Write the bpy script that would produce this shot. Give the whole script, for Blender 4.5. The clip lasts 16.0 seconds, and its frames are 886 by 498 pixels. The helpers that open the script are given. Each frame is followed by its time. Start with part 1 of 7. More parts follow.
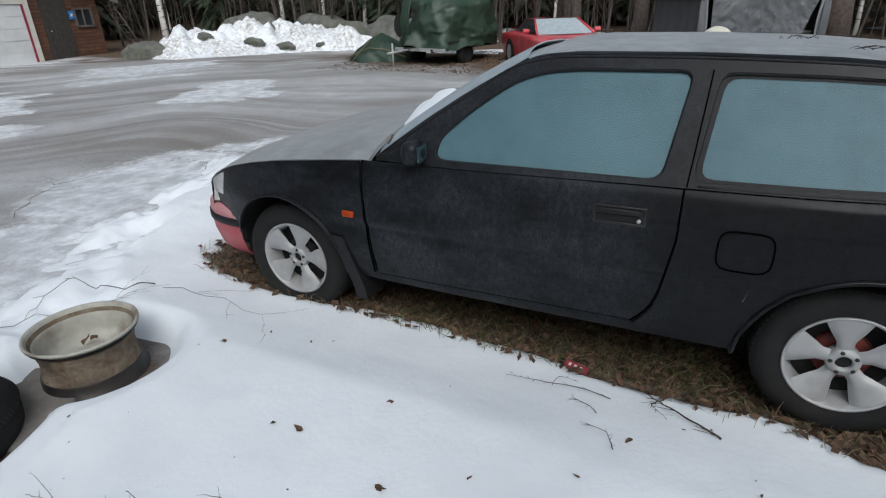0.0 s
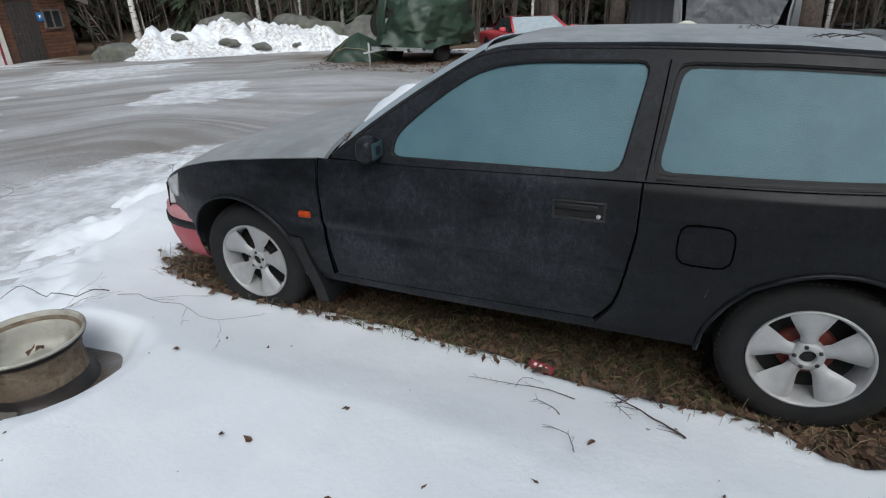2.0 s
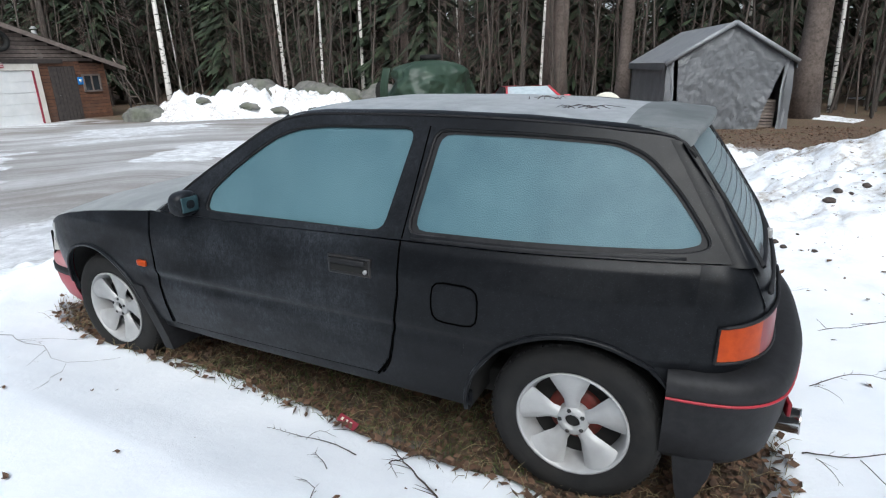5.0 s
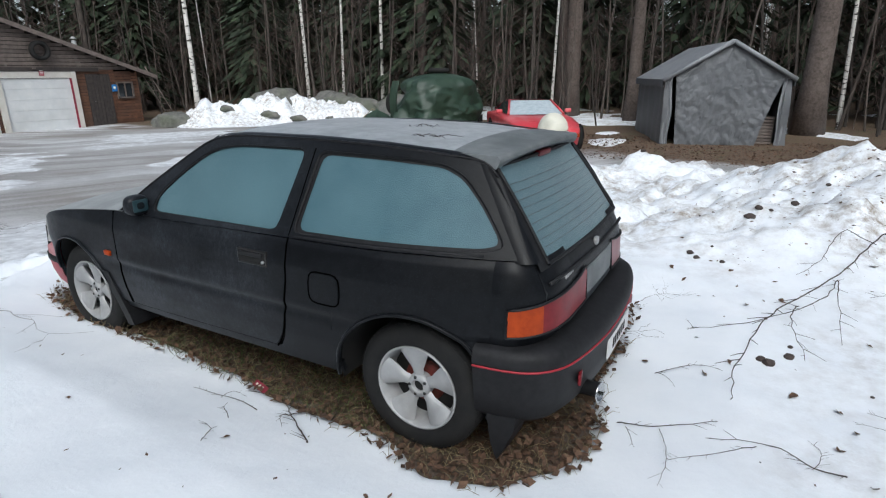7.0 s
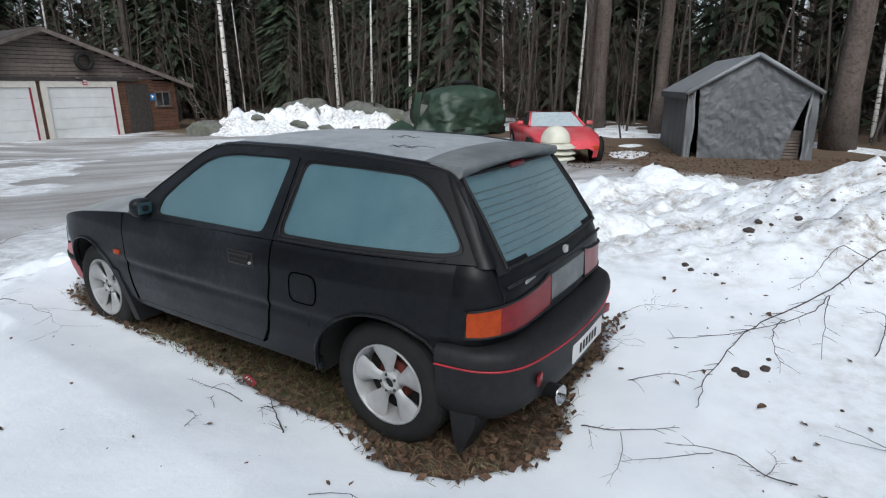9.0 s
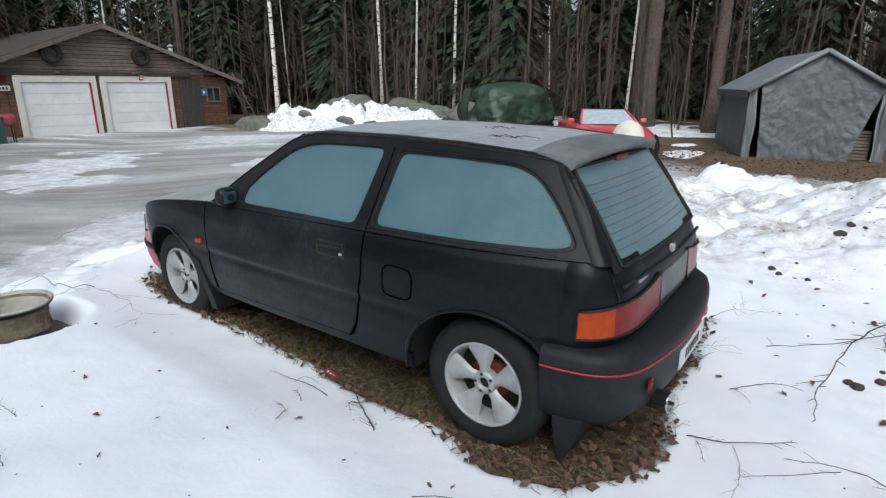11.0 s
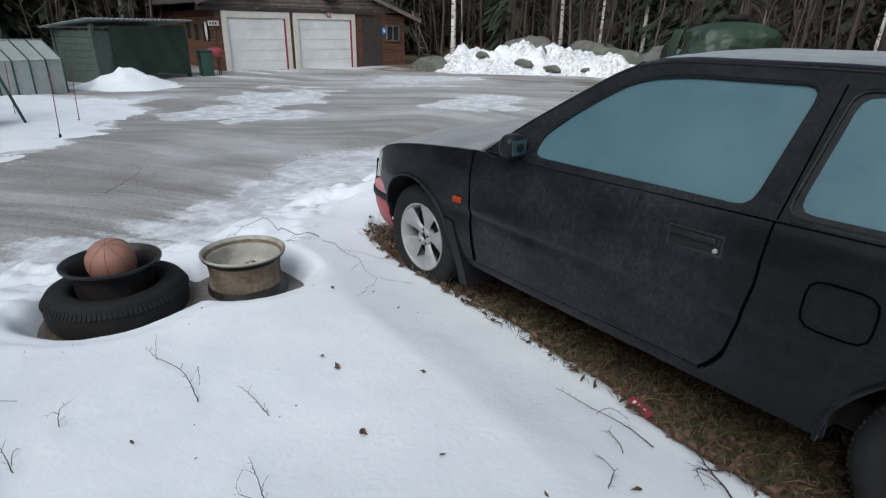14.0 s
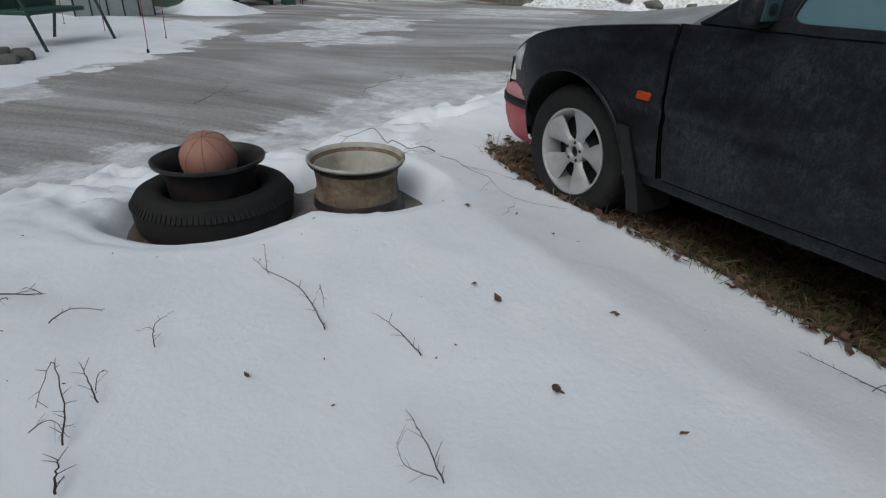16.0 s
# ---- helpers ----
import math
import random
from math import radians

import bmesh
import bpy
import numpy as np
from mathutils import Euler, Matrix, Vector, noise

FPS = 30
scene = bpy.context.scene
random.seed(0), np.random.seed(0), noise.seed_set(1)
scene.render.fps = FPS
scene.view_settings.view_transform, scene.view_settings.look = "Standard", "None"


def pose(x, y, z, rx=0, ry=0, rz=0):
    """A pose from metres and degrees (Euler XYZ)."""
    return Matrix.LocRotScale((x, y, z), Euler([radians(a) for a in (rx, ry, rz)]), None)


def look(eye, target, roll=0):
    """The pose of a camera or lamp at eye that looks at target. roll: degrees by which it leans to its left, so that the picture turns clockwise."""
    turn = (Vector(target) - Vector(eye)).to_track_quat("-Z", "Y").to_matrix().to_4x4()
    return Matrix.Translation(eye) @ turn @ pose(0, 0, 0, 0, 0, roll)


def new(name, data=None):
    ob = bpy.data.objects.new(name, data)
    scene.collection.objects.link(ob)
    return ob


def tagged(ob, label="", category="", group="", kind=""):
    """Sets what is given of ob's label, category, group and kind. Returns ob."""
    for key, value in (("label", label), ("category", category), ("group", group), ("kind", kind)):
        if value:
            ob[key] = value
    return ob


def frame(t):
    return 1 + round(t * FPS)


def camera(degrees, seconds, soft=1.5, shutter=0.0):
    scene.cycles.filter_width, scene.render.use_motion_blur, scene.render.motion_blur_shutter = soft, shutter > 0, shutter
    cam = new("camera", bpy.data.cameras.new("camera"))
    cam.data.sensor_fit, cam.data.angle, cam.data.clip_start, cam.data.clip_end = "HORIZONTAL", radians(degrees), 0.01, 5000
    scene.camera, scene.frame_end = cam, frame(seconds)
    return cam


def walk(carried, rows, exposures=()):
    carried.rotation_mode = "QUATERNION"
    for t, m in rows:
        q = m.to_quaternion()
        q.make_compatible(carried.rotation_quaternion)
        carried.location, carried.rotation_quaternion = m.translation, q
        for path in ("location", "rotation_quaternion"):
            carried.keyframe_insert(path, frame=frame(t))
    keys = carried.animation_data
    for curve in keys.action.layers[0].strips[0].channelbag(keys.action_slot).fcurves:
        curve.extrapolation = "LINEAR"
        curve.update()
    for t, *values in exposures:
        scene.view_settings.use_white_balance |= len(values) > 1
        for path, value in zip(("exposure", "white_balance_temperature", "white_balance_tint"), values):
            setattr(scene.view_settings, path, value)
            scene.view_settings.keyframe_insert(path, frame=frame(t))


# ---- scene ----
cam = camera(77.0, 16.0, soft=1.15, shutter=0.15)
PATH = [
    (0, (1.906, -2.173, 1.58), (1.133, -0.527, 0.749), -1.6),
    (0.5, (1.901, -2.168, 1.578), (1.142, -0.514, 0.747), -1.6),
    (1, (1.902, -2.162, 1.576), (1.155, -0.503, 0.746), -1.7),
    (1.5, (1.904, -2.16, 1.572), (1.168, -0.495, 0.742), -1.8),
    (2, (1.978, -2.069, 1.542), (1.255, -0.4, 0.71), -1.9),
    (2.5, (2.07, -1.994, 1.546), (1.343, -0.327, 0.715), -2.1),
    (3, (2.073, -1.97, 1.519), (1.341, -0.303, 0.691), -1.8),
    (3.5, (2.125, -1.97, 1.538), (1.396, -0.3, 0.715), -1.9),
    (4, (2.418, -1.892, 1.53), (1.657, -0.188, 0.811), -1.9),
    (4.5, (2.715, -1.775, 1.525), (1.905, -0.062, 0.882), -1.4),
    (4.7, (2.785, -1.74, 1.52), (1.957, -0.03, 0.885), -1.3),
    (6.8, (3.663, -1.865, 1.619), (2.723, -0.205, 1.018), -0.5),
    (7, (3.731, -1.88, 1.634), (2.791, -0.219, 1.037), -0.5),
    (7.5, (3.936, -1.841, 1.653), (2.978, -0.183, 1.075), -0.9),
    (8, (4.036, -1.829, 1.663), (3.048, -0.186, 1.09), -0.7),
    (8.5, (4.036, -1.837, 1.656), (3.022, -0.209, 1.089), -0.5),
    (10.8, (3.856, -1.964, 1.644), (2.747, -0.394, 1.092), 0.8),
    (11, (3.728, -1.948, 1.603), (2.593, -0.403, 1.035), 0.1),
    (11.5, (3.45, -1.992, 1.579), (2.231, -0.518, 0.994), 0.6),
    (12, (3.296, -1.893, 1.558), (2.016, -0.487, 0.937), 0.3),
    (12.5, (3.101, -1.984, 1.563), (1.76, -0.649, 0.915), 0.6),
    (13, (2.881, -2.03, 1.558), (1.475, -0.763, 0.912), 0.9),
    (13.5, (2.662, -1.915, 1.526), (1.224, -0.688, 0.871), 0.7),
    (14, (2.515, -1.842, 1.448), (1.059, -0.688, 0.707), 0.9),
    (14.5, (2.334, -1.84, 1.399), (0.892, -0.735, 0.563), 0.8),
    (15, (2.166, -1.883, 1.406), (0.705, -0.825, 0.543), 0.8),
    (15.5, (2.034, -1.861, 1.235), (0.53, -0.865, 0.372), 1.2),
    (16, (1.897, -1.886, 1.065), (0.378, -0.953, 0.159), 1.5),
]
EXPO = [(0, -0.07, 6090, 6), (3, 0.09, 6090, 6), (3.5, 0.2, 6020, 6), (4.0, 0.27, 6020, 6), (4.35, 0.56, 6020, 6), (4.7, 0.58, 6020, 6), (6.8, 0.2, 6020, 6), (8.5, 0.15, 6020, 6), (11, 0.25, 6020, 6), (12.5, 0.35, 6020, 6), (13.5, 0.1, 6020, 6), (14.5, -0.12, 6080, 6), (15.2, -0.33, 6180, 6), (16, -0.52, 6220, 6)]
walk(cam, [(t, look(eye, target, roll)) for t, eye, target, roll in PATH], EXPO)

# ---- world and light ----
world = bpy.data.worlds.new("overcast")
scene.world = world
world.use_nodes = True
wn, wl = world.node_tree.nodes, world.node_tree.links
sky = wn.new("ShaderNodeTexSky")
sky.sky_type, sky.sun_disc = "NISHITA", False
sky.sun_elevation, sky.sun_rotation = radians(38), radians(150)
sky.air_density, sky.dust_density = 1.0, 4.0
hs = wn.new("ShaderNodeHueSaturation")
hs.inputs["Saturation"].default_value = 0.42
wl.new(sky.outputs[0], hs.inputs["Color"])
wl.new(hs.outputs[0], wn["Background"].inputs[0])
wn["Background"].inputs[1].default_value = 0.15
sun_data = bpy.data.lights.new("sun", "SUN")
sun_data.energy, sun_data.angle, sun_data.color = 1.3, radians(40), (1.0, 0.97, 0.93)
sun = new("sun", sun_data)
sun.rotation_euler = (radians(40), 0, radians(30))


# ---- materials ----
def mat(name, c1, c2=None, scale=8.0, rough=0.6, metal=0.0, bump=0.0, bscale=60.0, c3=None, scale3=1.2, amount3=0.5,
        coat=0.0, spec=0.5, island=0.0, obj=0.0, rough2=None):
    """Two tones at one scale, a third tone at a larger scale, and a bump at a fine scale."""
    m = bpy.data.materials.new(name)
    m.use_nodes = True
    n, l = m.node_tree.nodes, m.node_tree.links
    b = n["Principled BSDF"]
    tc = n.new("ShaderNodeTexCoord")
    no = n.new("ShaderNodeTexNoise")
    no.inputs["Scale"].default_value, no.inputs["Detail"].default_value, no.inputs["Roughness"].default_value = scale, 6, 0.65
    l.new(tc.outputs["Object"], no.inputs["Vector"])
    mx = n.new("ShaderNodeMix")
    mx.data_type = "RGBA"
    ramp = n.new("ShaderNodeMapRange")
    ramp.inputs[1].default_value, ramp.inputs[2].default_value = 0.35, 0.65
    l.new(no.outputs["Fac"], ramp.inputs[0])
    l.new(ramp.outputs[0], mx.inputs[0])
    mx.inputs[6].default_value, mx.inputs[7].default_value = (*c1, 1), (*(c2 or c1), 1)
    out = mx.outputs[2]
    if c3:
        n3 = n.new("ShaderNodeTexNoise")
        n3.inputs["Scale"].default_value, n3.inputs["Detail"].default_value = scale3, 5
        l.new(tc.outputs["Object"], n3.inputs["Vector"])
        r3 = n.new("ShaderNodeMapRange")
        r3.inputs[1].default_value, r3.inputs[2].default_value, r3.inputs[4].default_value = 0.48, 0.66, amount3
        l.new(n3.outputs["Fac"], r3.inputs[0])
        m3 = n.new("ShaderNodeMix")
        m3.data_type = "RGBA"
        l.new(r3.outputs[0], m3.inputs[0])
        l.new(out, m3.inputs[6])
        m3.inputs[7].default_value = (*c3, 1)
        out = m3.outputs[2]
    if island or obj:
        src = n.new("ShaderNodeNewGeometry") if island else n.new("ShaderNodeObjectInfo")
        hv = n.new("ShaderNodeHueSaturation")
        mr = n.new("ShaderNodeMapRange")
        k = island or obj
        mr.inputs[3].default_value, mr.inputs[4].default_value = 1 - k, 1 + k
        l.new(src.outputs["Random Per Island" if island else "Random"], mr.inputs[0])
        l.new(mr.outputs[0], hv.inputs["Value"])
        l.new(out, hv.inputs["Color"])
        out = hv.outputs[0]
    l.new(out, b.inputs["Base Color"])
    b.inputs["Roughness"].default_value, b.inputs["Metallic"].default_value = rough, metal
    if rough2 is not None:
        mr2 = n.new("ShaderNodeMapRange")
        mr2.inputs[1].default_value, mr2.inputs[2].default_value = 0.3, 0.7
        mr2.inputs[3].default_value, mr2.inputs[4].default_value = rough, rough2
        l.new(no.outputs["Fac"], mr2.inputs[0])
        l.new(mr2.outputs[0], b.inputs["Roughness"])
    b.inputs["Coat Weight"].default_value, b.inputs["Specular IOR Level"].default_value = coat, spec
    if bump:
        bn = n.new("ShaderNodeTexNoise")
        bn.inputs["Scale"].default_value, bn.inputs["Detail"].default_value = bscale, 4
        l.new(tc.outputs["Object"], bn.inputs["Vector"])
        bp = n.new("ShaderNodeBump")
        bp.inputs["Strength"].default_value, bp.inputs["Distance"].default_value = bump, 0.02
        l.new(bn.outputs["Fac"], bp.inputs["Height"])
        l.new(bp.outputs[0], b.inputs["Normal"])
    return m


def paint_material():
    """Old black paint, half dull, with rime in fine broken patches along the flank and dust low down."""
    m = mat("dull_black_paint", (0.0028, 0.0032, 0.0041), (0.0062, 0.0067, 0.0082), 26, 0.3, rough2=0.44, bump=0.03, bscale=300, spec=0.18)
    n, l = m.node_tree.nodes, m.node_tree.links
    b = n["Principled BSDF"]
    tc = n.new("ShaderNodeTexCoord")

    def grain(scale, a, z, stretch, detail=6):
        mp = n.new("ShaderNodeMapping")
        mp.inputs["Scale"].default_value = stretch
        l.new(tc.outputs["Object"], mp.inputs[0])
        k = n.new("ShaderNodeTexNoise")
        k.inputs["Scale"].default_value, k.inputs["Detail"].default_value, k.inputs["Roughness"].default_value = scale, detail, 0.7
        l.new(mp.outputs[0], k.inputs["Vector"])
        r = n.new("ShaderNodeMapRange")
        r.inputs[1].default_value, r.inputs[2].default_value = a, z
        l.new(k.outputs["Fac"], r.inputs[0])
        return r.outputs[0]

    def times(a, c):
        k = n.new("ShaderNodeMath")
        k.operation = "MULTIPLY"
        l.new(a, k.inputs[0])
        if isinstance(c, float):
            k.inputs[1].default_value = c
        else:
            l.new(c, k.inputs[1])
        return k.outputs[0]

    patch = times(grain(2.2, 0.38, 0.68, (1.0, 1.0, 1.9), 7), times(grain(55, 0.25, 0.68, (1, 1, 0.45)), grain(170, 0.2, 0.7, (1, 1, 0.6), 2)))
    speck = times(grain(240, 0.60, 0.72, (1, 1, 1), 2), 0.35)
    # the rime lies on the doors and front wings and leaves the rear clear
    sx = n.new("ShaderNodeSeparateXYZ")
    l.new(tc.outputs["Object"], sx.inputs[0])
    fore = n.new("ShaderNodeMapRange")
    fore.inputs[1].default_value, fore.inputs[2].default_value, fore.inputs[3].default_value, fore.inputs[4].default_value = 1.5, 2.1, 1.0, 0.12
    l.new(sx.outputs[0], fore.inputs[0])
    patch = times(patch, fore.outputs[0])
    both = n.new("ShaderNodeMath")
    both.operation = "MAXIMUM"
    l.new(patch, both.inputs[0])
    l.new(speck, both.inputs[1])
    mx = n.new("ShaderNodeMix")
    mx.data_type = "RGBA"
    old = b.inputs["Base Color"].links[0].from_socket
    l.new(both.outputs[0], mx.inputs[0])
    l.new(old, mx.inputs[6])
    mx.inputs[7].default_value = (0.068, 0.077, 0.092, 1)
    l.new(mx.outputs[2], b.inputs["Base Color"])
    b.inputs["Sheen Weight"].default_value, b.inputs["Sheen Roughness"].default_value = 0.10, 0.25
    b.inputs["Sheen Tint"].default_value = (0.72, 0.86, 1.0, 1)
    return m


M_PAINT = paint_material()
M_ROOF = mat("frosted_paint", (0.22, 0.24, 0.26), (0.33, 0.35, 0.37), 14, 0.65, c3=(0.1, 0.11, 0.12), scale3=3, amount3=0.5, bump=0.08, bscale=260)
M_BONNET = mat("frosted_bonnet_paint", (0.12, 0.135, 0.14), (0.19, 0.2, 0.205), 9, 0.6, c3=(0.07, 0.078, 0.082), scale3=3, amount3=0.6, bump=0.06, bscale=220)
M_HOOD = mat("thickly_frosted_paint", (0.20, 0.215, 0.22), (0.29, 0.305, 0.31), 9, 0.6, c3=(0.13, 0.14, 0.145), scale3=3, amount3=0.6, bump=0.06, bscale=220)
for m_ in (M_HOOD, M_ROOF):
    m_.node_tree.nodes["Principled BSDF"].inputs["Sheen Weight"].default_value = 0.25
M_MIRROR = mat("frosted_mirror_glass", (0.02, 0.045, 0.055), (0.04, 0.075, 0.085), 20, 0.4, spec=0.3)
M_PLASTIC = mat("black_plastic", (0.008, 0.008, 0.009), (0.016, 0.016, 0.018), 30, 0.6, bump=0.05, bscale=200, spec=0.3)
M_RUBBER = mat("tyre_rubber", (0.008, 0.008, 0.009), (0.015, 0.015, 0.0145), 12, 0.8, bump=0.08, bscale=90, c3=(0.022, 0.02, 0.018), scale3=4, spec=0.3)
M_SEAM = mat("shadow_gap", (0.001, 0.001, 0.001), (0.002, 0.002, 0.002), 10, 0.9, spec=0.0)
# near-black, for dark parts and for shade laid in as colour
M_DARK = mat("dark_parts_and_shade", (0.006, 0.006, 0.006), (0.012, 0.011, 0.01), 10, 0.9)
M_FROST = mat("frosted_glass", (0.036, 0.100, 0.128), (0.062, 0.138, 0.166), 3, 0.34, c3=(0.09, 0.18, 0.21), scale3=1.1, amount3=0.6, bump=0.25, bscale=260, coat=0.15, rough2=0.5, spec=0.4)
M_FROST.node_tree.nodes["Principled BSDF"].inputs["Coat Roughness"].default_value = 0.33
M_FROST.node_tree.nodes["Principled BSDF"].inputs["Sheen Weight"].default_value = 0.38
M_WIND = mat("frosted_windscreen", (0.3, 0.36, 0.4), (0.42, 0.47, 0.5), 10, 0.6, bump=0.1, bscale=200)
M_ALLOY = mat("silver_alloy", (0.34, 0.345, 0.35), (0.42, 0.42, 0.42), 6, 0.48, metal=0.25, c3=(0.27, 0.265, 0.255), scale3=9, amount3=0.5)
M_CHROME = mat("chrome", (0.6, 0.6, 0.6), (0.5, 0.5, 0.5), 8, 0.15, metal=1.0)
M_RED = mat("faded_red_plastic", (0.33, 0.035, 0.055), (0.4, 0.06, 0.08), 7, 0.5, c3=(0.45, 0.16, 0.17), scale3=3, amount3=0.5, bump=0.03)
M_PINK = mat("pale_red_plastic", (0.42, 0.16, 0.18), (0.5, 0.26, 0.27), 9, 0.6)
M_RUST = mat("rusty_red_drum", (0.16, 0.02, 0.015), (0.08, 0.02, 0.012), 30, 0.7)
M_AMBER = mat("amber_lens", (0.40, 0.055, 0.006), (0.30, 0.038, 0.005), 30, 0.3, spec=0.25)
M_LENSR = mat("faded_red_lens", (0.20, 0.014, 0.02), (0.15, 0.010, 0.015), 25, 0.3, spec=0.25)
M_LENSC = mat("clear_lamp_lens", (0.42, 0.43, 0.42), (0.55, 0.56, 0.55), 20, 0.15, coat=0.8)
M_STRIPE = mat("red_stripe", (0.36, 0.015, 0.03), (0.28, 0.015, 0.025), 20, 0.5)
M_WHITE = mat("white_paint", (0.75, 0.75, 0.72), (0.68, 0.68, 0.66), 6, 0.5)
M_PLATE = mat("number_plate_white", (0.7, 0.7, 0.7), (0.6, 0.6, 0.6), 10, 0.4)
M_LITTER = mat("dead_leaf", (0.06, 0.033, 0.02), (0.125, 0.07, 0.042), 30, 0.85, island=0.5)
M_STRAW = mat("dead_grass", (0.16, 0.13, 0.07), (0.22, 0.18, 0.10), 30, 0.85, island=0.4)
M_MOSS = mat("green_grass", (0.05, 0.08, 0.02), (0.09, 0.11, 0.03), 30, 0.85, island=0.4)
M_TWIG = mat("dark_twig_bark", (0.035, 0.025, 0.02), (0.06, 0.045, 0.04), 40, 0.85)
M_PLANK = mat("stained_board", (0.085, 0.038, 0.022), (0.14, 0.065, 0.036), 6, 0.7, c3=(0.06, 0.04, 0.033), scale3=1.5, amount3=0.6, bump=0.2, bscale=40, obj=0.18)
M_GREYPLANK = mat("weathered_board", (0.10, 0.08, 0.071), (0.155, 0.127, 0.113), 6, 0.8, bump=0.2, bscale=40, obj=0.2)
M_DOORW = mat("white_door_panel", (0.62, 0.64, 0.65), (0.7, 0.71, 0.71), 3, 0.5, c3=(0.5, 0.51, 0.5), scale3=1.2, amount3=0.4)
M_BEIGE = mat("beige_trim", (0.55, 0.52, 0.47), (0.62, 0.6, 0.56), 5, 0.6)
M_MAROON = mat("maroon_strip", (0.2, 0.015, 0.03), (0.24, 0.02, 0.04), 10, 0.5)
M_ROOFF = mat("roof_felt", (0.03, 0.025, 0.025), (0.055, 0.045, 0.04), 8, 0.85, bump=0.3, bscale=30)
M_GREYTARP = mat("grey_tarpaulin", (0.09, 0.096, 0.105), (0.118, 0.124, 0.134), 3, 0.5, c3=(0.15, 0.157, 0.167), scale3=1.1, amount3=0.4, bump=0.5, bscale=16)
M_TENTEDGE = mat("faded_grey_tarpaulin", (0.19, 0.20, 0.215), (0.24, 0.25, 0.265), 4, 0.5, c3=(0.15, 0.155, 0.165), scale3=2, amount3=0.5, bump=0.2, bscale=20)
M_GREENTARP = mat("green_tarpaulin", (0.014, 0.032, 0.02), (0.024, 0.048, 0.03), 3, 0.5, c3=(0.035, 0.06, 0.04), scale3=1.4, amount3=0.5, bump=0.3, bscale=8)
M_GREENW = mat("green_painted_board", (0.06, 0.09, 0.075), (0.09, 0.12, 0.1), 6, 0.7)
M_REDCAR = mat("faded_red_paint", (0.5, 0.03, 0.045), (0.58, 0.06, 0.075), 3, 0.4, coat=0.3, c3=(0.6, 0.2, 0.2), scale3=2, amount3=0.5)
M_ROCK = mat("grey_boulder", (0.08, 0.08, 0.075), (0.17, 0.165, 0.15), 4, 0.85, bump=0.7, bscale=14, c3=(0.06, 0.075, 0.04), scale3=1.3, amount3=0.6)
M_CREAM = mat("cream_lamp_enamel", (0.62, 0.6, 0.5), (0.7, 0.68, 0.58), 5, 0.45, c3=(0.4, 0.4, 0.33), scale3=6, amount3=0.4)
M_PINEBARK = mat("pine_bark", (0.055, 0.042, 0.036), (0.125, 0.098, 0.085), 14, 0.9, bump=0.9, bscale=22, c3=(0.15, 0.125, 0.11), scale3=2.5, amount3=0.4)
M_WOODBARK = mat("grey_stem_bark", (0.042, 0.034, 0.029), (0.085, 0.07, 0.06), 3, 0.9, island=0.5)
M_BRUSH = mat("bare_brush_twigs", (0.06, 0.04, 0.033), (0.11, 0.075, 0.064), 2, 0.9, island=0.4)
M_NEEDLE = mat("spruce_needles", (0.014, 0.024, 0.012), (0.03, 0.045, 0.02), 1.5, 0.8, island=0.5)
M_POT = mat("brown_ball_rubber", (0.30, 0.145, 0.105), (0.36, 0.185, 0.14), 9, 0.6, c3=(0.22, 0.1, 0.07), scale3=5, amount3=0.5, bump=0.06, bscale=160)
M_RIMW = mat("pale_enamel_rim", (0.36, 0.35, 0.30), (0.46, 0.45, 0.40), 9, 0.5, c3=(0.14, 0.095, 0.06), scale3=6, amount3=0.75)
M_RIMRUST = mat("rusted_rim_barrel", (0.12, 0.08, 0.05), (0.25, 0.205, 0.15), 16, 0.85, c3=(0.045, 0.033, 0.024), scale3=8, amount3=0.8, bump=0.6, bscale=40)
M_BLACKRIM = mat("black_steel", (0.012, 0.013, 0.014), (0.025, 0.025, 0.026), 10, 0.4, metal=0.3, c3=(0.07, 0.05, 0.04), scale3=7, amount3=0.4)
M_PALLET = mat("grey_slab", (0.15, 0.135, 0.12), (0.22, 0.2, 0.18), 8, 0.9, bump=0.4, bscale=50)
M_GLASSD = mat("dark_window_glass", (0.02, 0.025, 0.03), (0.03, 0.035, 0.04), 4, 0.08, coat=0.5)
M_BLUE = mat("blue_sign_enamel", (0.02, 0.16, 0.45), (0.03, 0.2, 0.5), 9, 0.4)
M_BLUEW = mat("blue_painted_cladding", (0.13, 0.18, 0.25), (0.17, 0.22, 0.29), 6, 0.7)
M_POLY = mat("greenhouse_polycarbonate", (0.3, 0.34, 0.33), (0.4, 0.43, 0.42), 5, 0.4)
M_GREENMETAL = mat("green_painted_steel", (0.02, 0.06, 0.045), (0.03, 0.08, 0.06), 20, 0.5)


